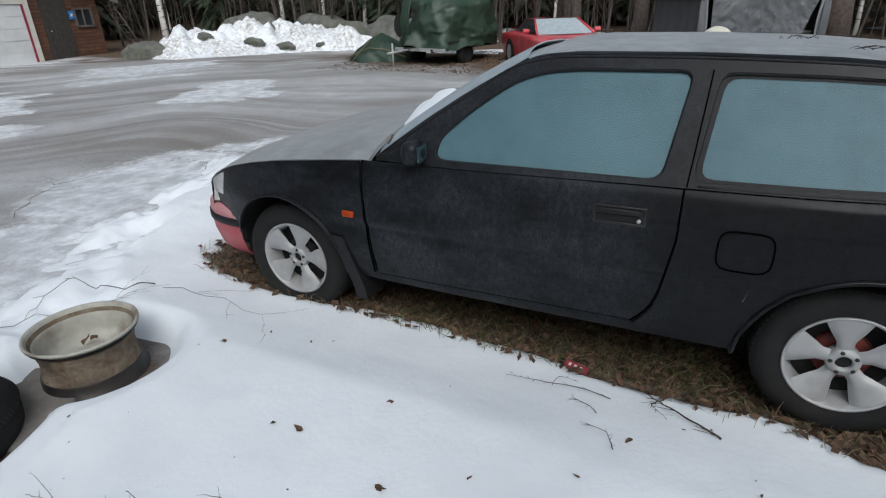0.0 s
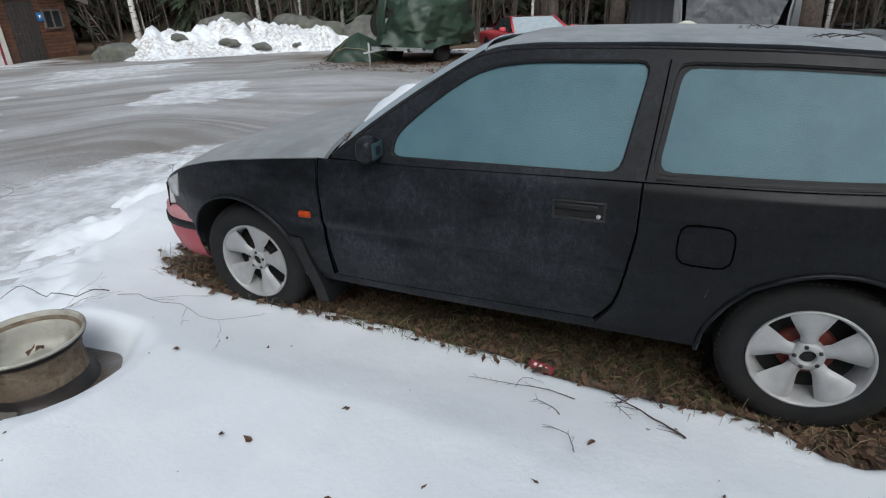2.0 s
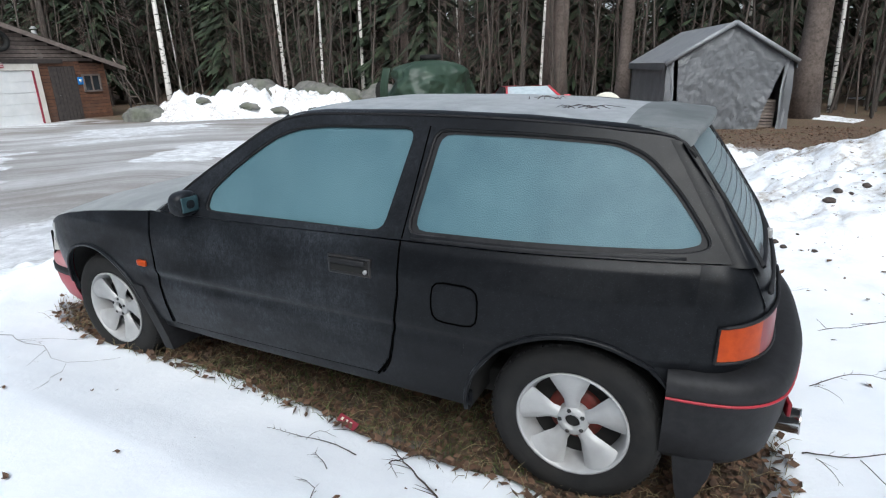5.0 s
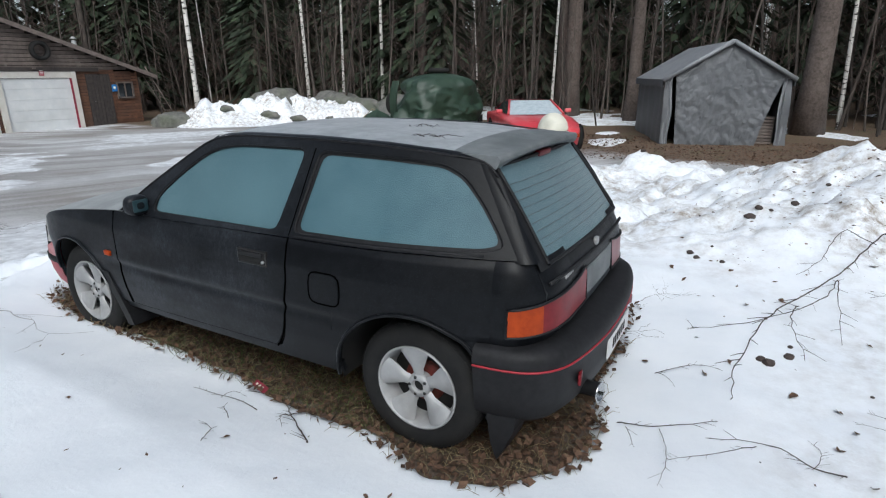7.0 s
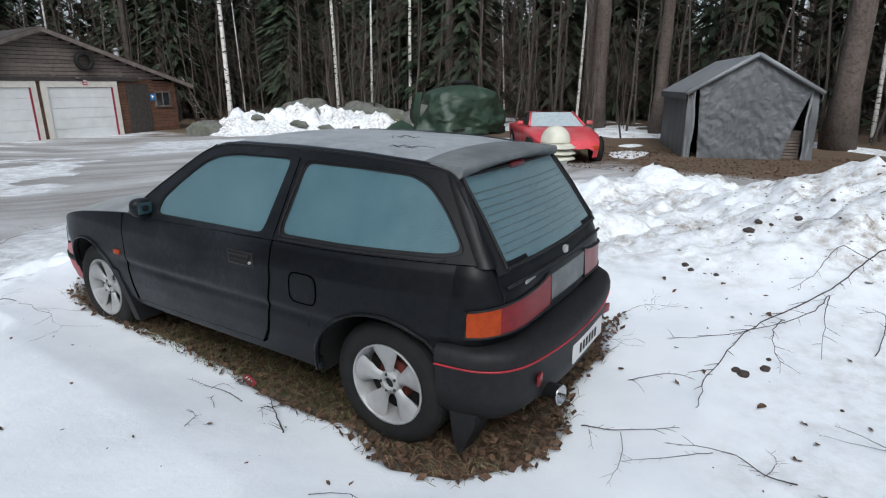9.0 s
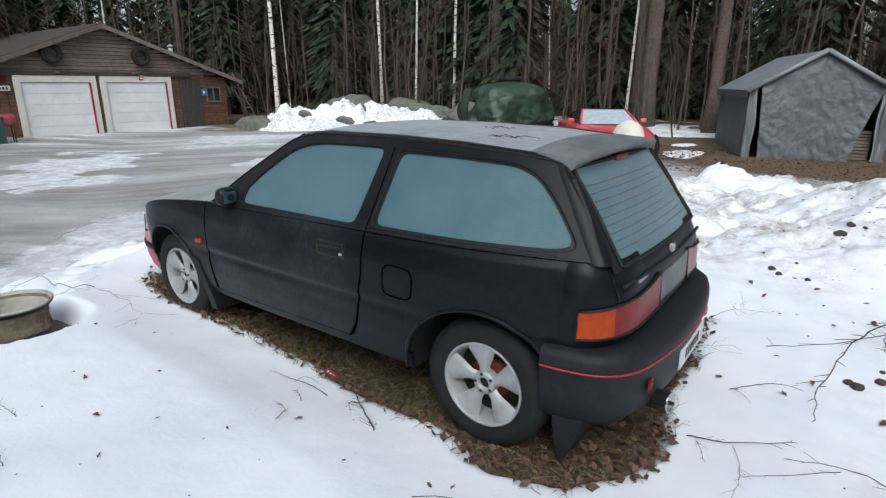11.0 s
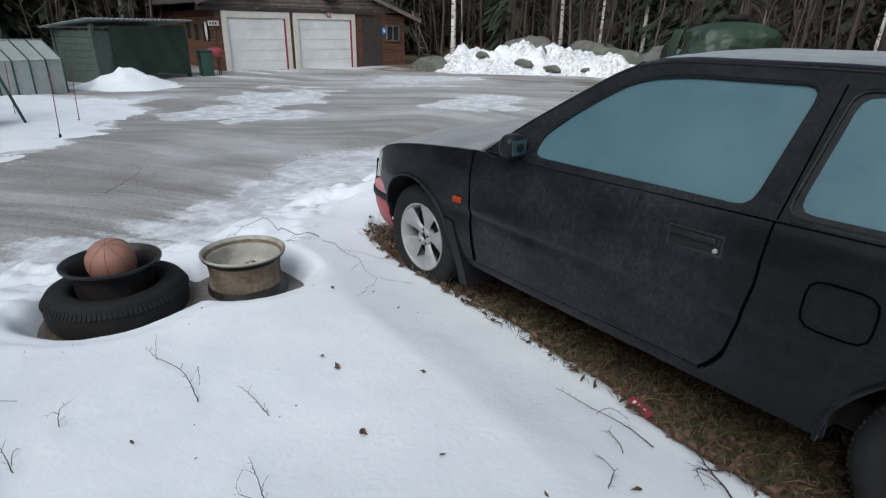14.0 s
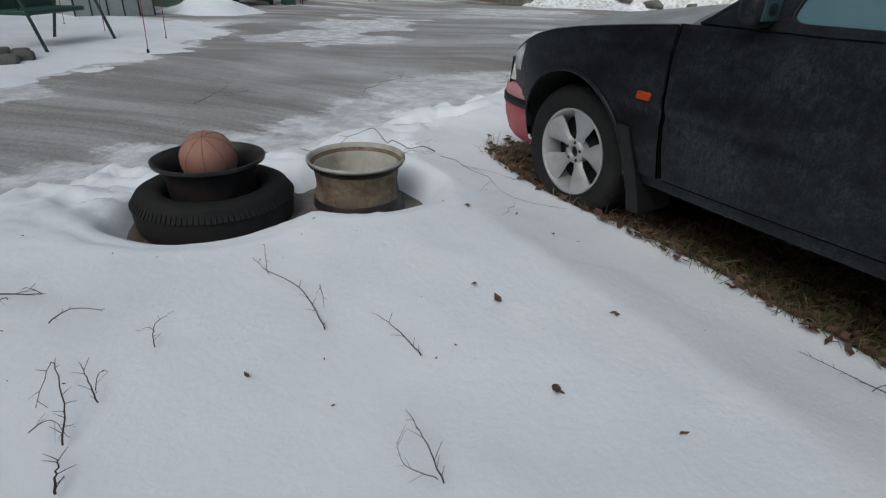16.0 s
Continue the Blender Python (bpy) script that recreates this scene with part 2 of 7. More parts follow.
def birch_bark():
    m = mat("birch_bark", (0.62, 0.6, 0.57), (0.5, 0.48, 0.45), 5, 0.75)
    n, l = m.node_tree.nodes, m.node_tree.links
    b = n["Principled BSDF"]
    tc = n.new("ShaderNodeTexCoord")
    mp = n.new("ShaderNodeMapping")
    mp.inputs["Scale"].default_value = (2.5, 2.5, 7)
    l.new(tc.outputs["Object"], mp.inputs[0])
    no = n.new("ShaderNodeTexNoise")
    no.inputs["Scale"].default_value, no.inputs["Detail"].default_value = 1.6, 4
    l.new(mp.outputs[0], no.inputs["Vector"])
    mr = n.new("ShaderNodeMapRange")
    mr.inputs[1].default_value, mr.inputs[2].default_value = 0.56, 0.62
    l.new(no.outputs["Fac"], mr.inputs[0])
    mx = n.new("ShaderNodeMix")
    mx.data_type = "RGBA"
    l.new(mr.outputs[0], mx.inputs[0])
    l.new(b.inputs["Base Color"].links[0].from_socket, mx.inputs[6])
    mx.inputs[7].default_value = (0.04, 0.035, 0.03, 1)
    l.new(mx.outputs[2], b.inputs["Base Color"])
    return m


M_BIRCH = birch_bark()


def ground_material():
    """Gravel, wet ice with wheel streaks, and leaf litter; which one lies where is an attribute of the sheet."""
    m = bpy.data.materials.new("yard_ground")
    m.use_nodes = True
    n, l = m.node_tree.nodes, m.node_tree.links
    b = n["Principled BSDF"]
    tc = n.new("ShaderNodeTexCoord")

    def noise_node(scale, detail=5, vec=None, rough=0.6):
        k = n.new("ShaderNodeTexNoise")
        k.inputs["Scale"].default_value, k.inputs["Detail"].default_value, k.inputs["Roughness"].default_value = scale, detail, rough
        l.new(vec or tc.outputs["Object"], k.inputs["Vector"])
        return k.outputs["Fac"]

    def ramp(src, a, z):
        k = n.new("ShaderNodeMapRange")
        k.inputs[1].default_value, k.inputs[2].default_value = a, z
        l.new(src, k.inputs[0])
        return k.outputs[0]

    def mixc(f, a, c):
        k = n.new("ShaderNodeMix")
        k.data_type = "RGBA"
        l.new(f, k.inputs[0])
        for i, v in ((6, a), (7, c)):
            if isinstance(v, tuple):
                k.inputs[i].default_value = (*v, 1)
            else:
                l.new(v, k.inputs[i])
        return k.outputs[2]

    def math_node(op, a, c):
        k = n.new("ShaderNodeMath")
        k.operation = op
        for i, v in enumerate((a, c)):
            if isinstance(v, (int, float)):
                k.inputs[i].default_value = v
            else:
                l.new(v, k.inputs[i])
        return k.outputs[0]

    at = n.new("ShaderNodeAttribute")
    at.attribute_name = "zone"
    sep = n.new("ShaderNodeSeparateColor")
    l.new(at.outputs["Color"], sep.inputs[0])
    litter, ice, bare = sep.outputs[0], sep.outputs[1], sep.outputs[2]
    mp = n.new("ShaderNodeMapping")
    mp.inputs["Scale"].default_value = (0.14, 1.1, 1)
    turned = n.new("ShaderNodeMapping")
    turned.inputs["Rotation"].default_value = (0, 0, radians(-38))
    l.new(turned.outputs[0], mp.inputs[0])
    warp = n.new("ShaderNodeTexNoise")
    warp.inputs["Scale"].default_value = 0.09
    l.new(tc.outputs["Object"], warp.inputs["Vector"])
    va = n.new("ShaderNodeVectorMath")
    va.operation = "MULTIPLY_ADD"
    l.new(warp.outputs["Color"], va.inputs[0])
    va.inputs[1].default_value = (11, 11, 0)
    l.new(tc.outputs["Object"], va.inputs[2])
    l.new(va.outputs[0], turned.inputs[0])
    streak = ramp(noise_node(1.0, 4, mp.outputs[0], 0.55), 0.36, 0.60)
    gravel = mixc(ramp(noise_node(45, 4), 0.3, 0.7), (0.155, 0.143, 0.136), (0.30, 0.285, 0.275))
    icec = mixc(ramp(noise_node(2.2, 6), 0.35, 0.65), (0.39, 0.392, 0.40), (0.56, 0.567, 0.58))
    yard = mixc(math_node("MULTIPLY", streak, ice), gravel, icec)
    fine = n.new("ShaderNodeMapping")
    fine.inputs["Scale"].default_value = (0.35, 4.5, 1)
    l.new(turned.outputs[0], fine.inputs[0])
    yard = mixc(math_node("MULTIPLY", ramp(noise_node(1.0, 3, fine.outputs[0], 0.55), 0.48, 0.72), 0.35), yard, (0.62, 0.63, 0.645))
    yard = mixc(math_node("MULTIPLY", ramp(noise_node(24, 5, None, 0.75), 0.52, 0.70), 0.6), yard, (0.13, 0.12, 0.112))
    mud = mixc(math_node("MULTIPLY", ramp(noise_node(0.55, 5), 0.52, 0.66), 0.6), yard, (0.19, 0.165, 0.145))
    leaf = mixc(ramp(noise_node(38, 5, None, 0.7), 0.36, 0.64), (0.05, 0.033, 0.022), (0.17, 0.11, 0.07))
    leaf = mixc(ramp(noise_node(1.4, 4), 0.52, 0.66), leaf, (0.1, 0.085, 0.045))
    soil = mixc(ramp(noise_node(60, 4), 0.35, 0.65), (0.035, 0.024, 0.016), (0.10, 0.065, 0.04))
    fl = n.new("ShaderNodeAttribute")
    fl.attribute_name = "floe"
    grain = noise_node(13, 6, None, 0.75)
    sg = math_node("ADD", math_node("MULTIPLY", streak, 0.35), math_node("MULTIPLY", grain, 0.55))
    thin = ramp(math_node("ADD", fl.outputs["Fac"], sg), 1.0, 1.14)
    slush = mixc(ramp(noise_node(5, 5), 0.4, 0.65), (0.50, 0.51, 0.53), (0.78, 0.8, 0.83))
    mud = mixc(thin, mud, slush)
    c = mixc(litter, mud, leaf)
    c = mixc(bare, c, soil)
    l.new(c, b.inputs["Base Color"])
    r = n.new("ShaderNodeMapRange")
    r.inputs[3].default_value, r.inputs[4].default_value = 0.85, 0.38
    l.new(math_node("MULTIPLY", streak, ice), r.inputs[0])
    l.new(r.outputs[0], b.inputs["Roughness"])
    bp = n.new("ShaderNodeBump")
    bp.inputs["Strength"].default_value, bp.inputs["Distance"].default_value = 0.5, 0.02
    l.new(noise_node(30, 5), bp.inputs["Height"])
    l.new(bp.outputs[0], b.inputs["Normal"])
    return m




def snow_material():
    """Old snow: faint tone changes, fine grain, and brown dirt where the sheet's attribute says so."""
    m = mat("old_snow", (0.78, 0.815, 0.86), (0.84, 0.865, 0.90), 2.5, 0.75, c3=(0.70, 0.73, 0.77), scale3=0.9, amount3=0.45, spec=0.3)
    n, l = m.node_tree.nodes, m.node_tree.links
    b = n["Principled BSDF"]
    tc = n.new("ShaderNodeTexCoord")
    at = n.new("ShaderNodeAttribute")
    at.attribute_name = "zone"

    def spots(scale, a, z):
        k = n.new("ShaderNodeTexNoise")
        k.inputs["Scale"].default_value, k.inputs["Detail"].default_value, k.inputs["Roughness"].default_value = scale, 7, 0.7
        l.new(tc.outputs["Object"], k.inputs["Vector"])
        r = n.new("ShaderNodeMapRange")
        r.inputs[1].default_value, r.inputs[2].default_value = a, z
        l.new(k.outputs["Fac"], r.inputs[0])
        return r.outputs[0], k.outputs["Fac"]
    big, _ = spots(1.3, 0.36, 0.62)
    fine, fac = spots(9, 0.40, 0.64)
    m1 = n.new("ShaderNodeMath")
    m1.operation = "MULTIPLY"
    l.new(big, m1.inputs[0])
    l.new(fine, m1.inputs[1])
    m2 = n.new("ShaderNodeMath")
    m2.operation = "MULTIPLY"
    l.new(m1.outputs[0], m2.inputs[0])
    l.new(at.outputs["Fac"], m2.inputs[1])
    mx = n.new("ShaderNodeMix")
    mx.data_type = "RGBA"
    l.new(m2.outputs[0], mx.inputs[0])
    l.new(b.inputs["Base Color"].links[0].from_socket, mx.inputs[6])
    mx.inputs[7].default_value = (0.24, 0.195, 0.15, 1)
    l.new(mx.outputs[2], b.inputs["Base Color"])
    _, f1 = spots(38, 0, 1)
    _, f2 = spots(7, 0, 1)
    ad = n.new("ShaderNodeMath")
    ad.operation = "MULTIPLY_ADD"
    l.new(f2, ad.inputs[0])
    l.new(at.outputs["Fac"], ad.inputs[1])
    l.new(f1, ad.inputs[2])
    bp = n.new("ShaderNodeBump")
    bp.inputs["Strength"].default_value, bp.inputs["Distance"].default_value = 0.2, 0.022
    l.new(ad.outputs[0], bp.inputs["Height"])
    l.new(bp.outputs[0], b.inputs["Normal"])
    return m


M_SNOW = snow_material()
M_GROUND = ground_material()


# ---- mesh helpers ----
def mesh_of(name, verts, faces, material, smooth=True):
    me = bpy.data.meshes.new(name)
    me.from_pydata([tuple(map(float, v)) for v in verts], [], [tuple(map(int, f)) for f in faces])
    me.materials.append(material)
    if smooth:
        me.shade_smooth()
    me.update()
    return me


def part(name, geo, material, parent=None, label="", smooth=True, at=None):
    """Links (verts, faces) or a bmesh as one mesh object under a thing or a part."""
    if isinstance(geo, bmesh.types.BMesh):
        me = bpy.data.meshes.new(name)
        geo.normal_update()
        geo.to_mesh(me)
        geo.free()
        me.materials.append(material)
        if smooth:
            me.shade_smooth()
    else:
        me = mesh_of(name, geo[0], geo[1], material, smooth)
    ob = new(name, me)
    if parent:
        ob.parent = parent
    if at is not None:
        ob.matrix_basis = at if isinstance(at, Matrix) else Matrix.Translation(at)
    if label:
        ob["label"] = label
    return ob


def thing(name, at, label, category, group="", kind=""):
    e = new(name)
    e.empty_display_size = 0.1
    e.matrix_basis = at if isinstance(at, Matrix) else Matrix.Translation(at)
    return tagged(e, label, category, group, kind)


def edge_split(ob, deg=35):
    m = ob.modifiers.new("edges", "EDGE_SPLIT")
    m.split_angle = radians(deg)
    return ob


def join(*geos):
    vs, fs = [], []
    for v, f in geos:
        o = len(vs)
        vs += [tuple(p) for p in v]
        fs += [tuple(i + o for i in q) for q in f]
    return vs, fs


def moved(geo, m):
    return [tuple(m @ Vector(v)) for v in geo[0]], geo[1]


def box(cx, cy, cz, sx, sy, sz, bev=0.0):
    """A box with chamfered upright and level edges."""
    bm = bmesh.new()
    bmesh.ops.create_cube(bm, size=1)
    for v in bm.verts:
        v.co = Vector((v.co.x * sx + cx, v.co.y * sy + cy, v.co.z * sz + cz))
    if bev:
        bmesh.ops.bevel(bm, geom=bm.edges[:], offset=bev, segments=2, affect="EDGES", profile=0.6)
    vs = [tuple(v.co) for v in bm.verts]
    bm.verts.index_update()
    fs = [tuple(v.index for v in f.verts) for f in bm.faces]
    bm.free()
    return vs, fs


def grid(fn, nu, nv, wrap=False):
    vs = [fn(i / nu, j / nv) for j in range(nv + 1) for i in range(nu + 1)]
    fs = [(j * (nu + 1) + i, j * (nu + 1) + i + 1, (j + 1) * (nu + 1) + i + 1, (j + 1) * (nu + 1) + i) for j in range(nv) for i in range(nu)]
    return vs, fs


def flipped(geo):
    return geo[0], [tuple(reversed(f)) for f in geo[1]]


def tube(pts, radii, sides=6, cap=True):
    """A tube along pts, with a radius at each."""
    pts = [Vector(p) for p in pts]
    vs, fs = [], []
    up = Vector((0.13, 0.21, 1.0)).normalized()
    for i, p in enumerate(pts):
        d = (pts[min(i + 1, len(pts) - 1)] - pts[max(i - 1, 0)]).normalized()
        a = d.cross(up)
        if a.length < 0.05:
            a = d.cross(Vector((1, 0, 0)))
        a.normalize()
        b = d.cross(a)
        r = radii[i] if isinstance(radii, (list, tuple)) else radii
        for k in range(sides):
            w = 2 * math.pi * k / sides
            vs.append(tuple(p + r * (a * math.cos(w) + b * math.sin(w))))
    for i in range(len(pts) - 1):
        for k in range(sides):
            k2 = (k + 1) % sides
            fs.append((i * sides + k, i * sides + k2, (i + 1) * sides + k2, (i + 1) * sides + k))
    if cap:
        fs.append(tuple(reversed(range(sides))))
        fs.append(tuple(range((len(pts) - 1) * sides, len(pts) * sides)))
    return vs, fs


def lathe(profile, n=48, axis="Z"):
    """Turns (radius, height) pairs round an axis."""
    vs, fs = [], []
    for r, h in profile:
        for k in range(n):
            w = 2 * math.pi * k / n
            c, s = r * math.cos(w), r * math.sin(w)
            vs.append((c, s, h) if axis == "Z" else (c, h, s))
    m = len(profile)
    for i in range(m - 1):
        for k in range(n):
            k2 = (k + 1) % n
            q = (i * n + k, i * n + k2, (i + 1) * n + k2, (i + 1) * n + k)
            fs.append(q if axis == "Z" else tuple(reversed(q)))
    return vs, fs


def smoothstep(a, b, x):
    t = np.clip((x - a) / (b - a), 0, 1)
    return t * t * (3 - 2 * t)


def polyline(pts, n):
    """n points at even steps along a Catmull-Rom curve through pts."""
    pts = [Vector(p) for p in pts]
    out = []
    for i in range(len(pts) - 1):
        p0, p1, p2, p3 = pts[max(i - 1, 0)], pts[i], pts[i + 1], pts[min(i + 2, len(pts) - 1)]
        for k in range(n):
            t = k / n
            out.append(0.5 * (2 * p1 + (p2 - p0) * t + (2 * p0 - 5 * p1 + 4 * p2 - p3) * t * t + (3 * p1 - p0 - 3 * p2 + p3) * t ** 3))
    return out + [pts[-1]]


# ---- ground and snow ----
def poly_sdf(X, Y, poly):
    """Signed distance to a polygon, positive inside."""
    d = np.full(X.shape, 1e9)
    inside = np.zeros(X.shape, bool)
    n = len(poly)
    for i in range(n):
        (x1, y1), (x2, y2) = poly[i], poly[(i + 1) % n]
        ex, ey = x2 - x1, y2 - y1
        t = np.clip(((X - x1) * ex + (Y - y1) * ey) / (ex * ex + ey * ey), 0, 1)
        d = np.minimum(d, np.hypot(X - x1 - t * ex, Y - y1 - t * ey))
        hit = ((y1 > Y) != (y2 > Y)) & (X < (x2 - x1) * (Y - y1) / ((y2 - y1) if y2 != y1 else 1e-9) + x1)
        inside ^= hit
    return np.where(inside, d, -d)


NOISE_TABLES = {}


def fbm(X, Y, scale, octaves=4, seed=0):
    """Smooth value noise about 0, of amplitude about 1."""
    out, amp = np.zeros(X.shape), 1.0
    for o in range(octaves):
        tab = NOISE_TABLES.setdefault((seed, o), np.random.RandomState(seed * 17 + o).rand(256, 256) * 2 - 1) if (seed, o) not in NOISE_TABLES else NOISE_TABLES[seed, o]
        x, y = X * scale + 57.3 * o, Y * scale + 31.7 * o
        xi, yi = np.floor(x).astype(int), np.floor(y).astype(int)
        fx, fy = x - xi, y - yi
        fx, fy = fx * fx * (3 - 2 * fx), fy * fy * (3 - 2 * fy)
        a, b = tab[xi % 256, yi % 256], tab[(xi + 1) % 256, yi % 256]
        c, d = tab[xi % 256, (yi + 1) % 256], tab[(xi + 1) % 256, (yi + 1) % 256]
        out += amp * ((a * (1 - fx) + b * fx) * (1 - fy) + (c * (1 - fx) + d * fx) * fy)
        amp, scale = amp * 0.5, scale * 2.03
    return out


BARE = [(-0.95, 0.32), (-0.72, 0.14), (-0.35, 0.08), (0.5, 0.03), (1.25, 0.02), (1.9, -0.04), (2.35, -0.06), (2.7, -0.14), (2.95, -0.12),
        (3.15, 0.12), (3.18, 0.4), (3.1, 0.8), (3.05, 1.9), (2.0, 2.1), (0, 1.9), (-0.9, 1.4)]
FIELD = [(-1.2, -9.0), (-1.5, -3.0), (-1.8, -2.1), (-1.92, -1.2), (-2.1, -0.55), (-2.4, 0.0), (-2.8, 0.8), (-2.95, 1.7), (-3.05, 2.3), (-2.6, 3.0), (-1.2, 5.2), (0.6, 7.6), (1.7, 8.6),
         (3.6, 8.8), (6.0, 9.6), (9.0, 11.5), (30, 14), (60, -9)]
LAWN = [(-3.4, -4.2), (-4.4, -3.0), (-6.0, -1.7), (-7.4, -0.7), (-9.2, 0.4), (-11.5, 0.6), (-13.0, -0.6), (-15, -1.5), (-30, -9), (-3.2, -9)]
FLOE1 = [(-8.0, 0.8), (-7.2, 1.1), (-9.0, 3.6), (-11.8, 5.2), (-12.2, 4.6), (-10.2, 2.6)]
FLOE2 = [(-12.2, 8.0), (-11.2, 8.6), (-11.8, 10.4), (-13.2, 10.2), (-14.4, 9.0), (-13.6, 8.4)]
FLOE3 = [(-7.0, 5.6), (-6.4, 6.0), (-7.4, 7.6), (-8.2, 7.4)]
PADS = [(-0.66, -1.54, 0.36), (-0.53, -0.90, 0.25)]
LOW_Z = -0.12


def base_height(X, Y):
    raised = smoothstep(-3.0, -1.2, X + 0.25 * np.minimum(Y, 3)) * smoothstep(9.5, 3.0, Y)
    far = smoothstep(9, 20, Y) * 0.0 + np.maximum(Y - 19, 0) * 0.035 + np.maximum(-21 - X, 0) * 0.03
    litter = smoothstep(10.2, 13.0, Y + 0.25 * fbm(X, Y, 0.4, 3, 9))
    return LOW_Z + 0.105 * raised + np.minimum(far, 6) + 0.03 * litter + 0.012 * fbm(X, Y, 0.6, 3, 3)


def gauss(X, Y, cx, cy, rx, ry, turn=0.0):
    c, s = math.cos(turn), math.sin(turn)
    u, v = (X - cx) * c + (Y - cy) * s, -(X - cx) * s + (Y - cy) * c
    return np.exp(-((u / rx) ** 2 + (v / ry) ** 2))


def snow_depth(X, Y):
    rough_edge = 0.085 * fbm(X, Y, 2.2, 6, 11)
    field = poly_sdf(X, Y, FIELD)
    bare = -poly_sdf(X, Y, BARE)
    d = 0.19 * smoothstep(-0.12, 1.25, field + 4.5 * rough_edge + 0.5 * fbm(X, Y, 9, 3, 12) * 0.25) - 0.03
    front = smoothstep(4.2, 3.0, X) * smoothstep(2.5, 0.5, Y)
    cut = 0.09 * smoothstep(-0.02, 0.10, bare + rough_edge * 0.6) + 0.12 * smoothstep(0.05, 0.9, bare) - 0.03
    d = np.minimum(d, np.where(bare < 1.2, cut, 1.0))
    d = d * (1 - 0.45 * smoothstep(3.0, 4.2, X) * smoothstep(4, 1, Y))
    inside = smoothstep(0.0, 0.6, field) * smoothstep(0.0, 0.5, bare)
    d += inside * (0.95 * gauss(X, Y, 6.2, 4.9, 1.7, 1.3, 0.35) + 0.42 * gauss(X, Y, 4.4, 5.7, 1.4, 0.9, 0.4) + 0.24 * gauss(X, Y, 2.5, 6.9, 1.5, 0.7, 0.1) + 0.22 * gauss(X, Y, 4.0, 3.7, 0.9, 0.7))
    lumps = smoothstep(2.6, 4.0, Y) * inside
    d += lumps * (0.17 * np.abs(fbm(X, Y, 1.3, 5, 21)) - 0.06 + 0.06 * fbm(X, Y, 4.5, 4, 22))
    d += inside * (0.018 * fbm(X, Y, 0.9, 3, 5) + 0.004 * fbm(X, Y, 6, 3, 6))
    for px, py, pr in PADS:
        q = np.hypot(X - px, Y - py)
        d = np.where(q < pr + 0.25, np.minimum(d, 0.2 * smoothstep(pr - 0.05, pr + 0.2, q + 0.05 * fbm(X, Y, 3, 2, 8)) - 0.06), d)
    lawn = poly_sdf(X, Y, LAWN)
    d = np.maximum(d, 0.08 * smoothstep(-0.3, 0.9, lawn + 4 * rough_edge) - 0.03)
    pile = 0.85 * gauss(X, Y, -13.6, 14.2, 2.0, 1.3, 0.9) + 0.7 * gauss(X, Y, -11.4, 15.6, 1.8, 1.2, 0.6) + 0.55 * gauss(X, Y, -9.6, 15.6, 1.5, 0.8, 0.3) + 0.5 * gauss(X, Y, -14.6, 12.6, 0.9, 1.2, 0.4)
    pile = np.minimum(pile, 0.62 + 0.25 * pile) * (1 + 0.42 * fbm(X, Y, 1.9, 5, 31)) - 0.14
    d = np.maximum(d, np.where(pile > -0.1, pile, -0.03))
    heap = 0.5 * gauss(X, Y, -14.6, 1.0, 1.2, 1.1, 0.6) * (1 + 0.3 * fbm(X, Y, 1.8, 3, 33)) - 0.12
    d = np.maximum(d, np.where(heap > -0.1, heap, -0.03))
    woods = 0.10 * fbm(X, Y, 0.42, 3, 41) - 0.035
    d = np.maximum(d, np.where((Y > 14.5) & (np.hypot(X - 3, Y - 14.5) > 3.2), np.minimum(woods, 0.06), -0.03))
    small = 0.10 * gauss(X, Y, 0.2, 13.2, 0.45, 0.8) - 0.03 + 0.012 * fbm(X, Y, 3, 3, 5)
    d = np.maximum(d, np.where(np.hypot(X - 0.2, Y - 13.2) < 2, small, -0.03))
    return d


def height_at(x, y):
    X, Y = np.array([float(x)]), np.array([float(y)])
    return float(base_height(X, Y)[0] + max(0.0, snow_depth(X, Y)[0]))


def sheet(xs, ys, zfn):
    X, Y = np.meshgrid(xs, ys)
    Z = zfn(X, Y)
    nx, ny = len(xs), len(ys)
    me = bpy.data.meshes.new("sheet")
    co = np.stack([X.ravel(), Y.ravel(), Z.ravel()], 1)
    i = (np.arange(ny - 1)[:, None] * nx + np.arange(nx - 1)[None, :]).ravel()
    return co, np.stack([i, i + 1, i + nx + 1, i + nx], 1)


def mesh_np(name, co, faces, material):
    me = bpy.data.meshes.new(name)
    k = faces.shape[1]
    me.vertices.add(len(co))
    me.vertices.foreach_set("co", np.asarray(co, np.float32).ravel())
    me.loops.add(faces.size)
    me.loops.foreach_set("vertex_index", faces.ravel().astype(np.int32))
    me.polygons.add(len(faces))
    me.polygons.foreach_set("loop_start", np.arange(0, faces.size, k, dtype=np.int32))
    me.polygons.foreach_set("loop_total", np.full(len(faces), k, np.int32))
    me.update(calc_edges=True)
    me.materials.append(material)
    return me


def steps(a, b, fine, far, growth=1.3):
    mid = np.arange(a, b + 1e-6, fine)
    k, out_hi, out_lo, d = 0, [], [], fine
    hi, lo = b, a
    while hi < far:
        d *= growth
        hi += d
        lo -= d
        out_hi.append(hi)
        out_lo.append(lo)
    return np.concatenate([out_lo[::-1], mid, out_hi])


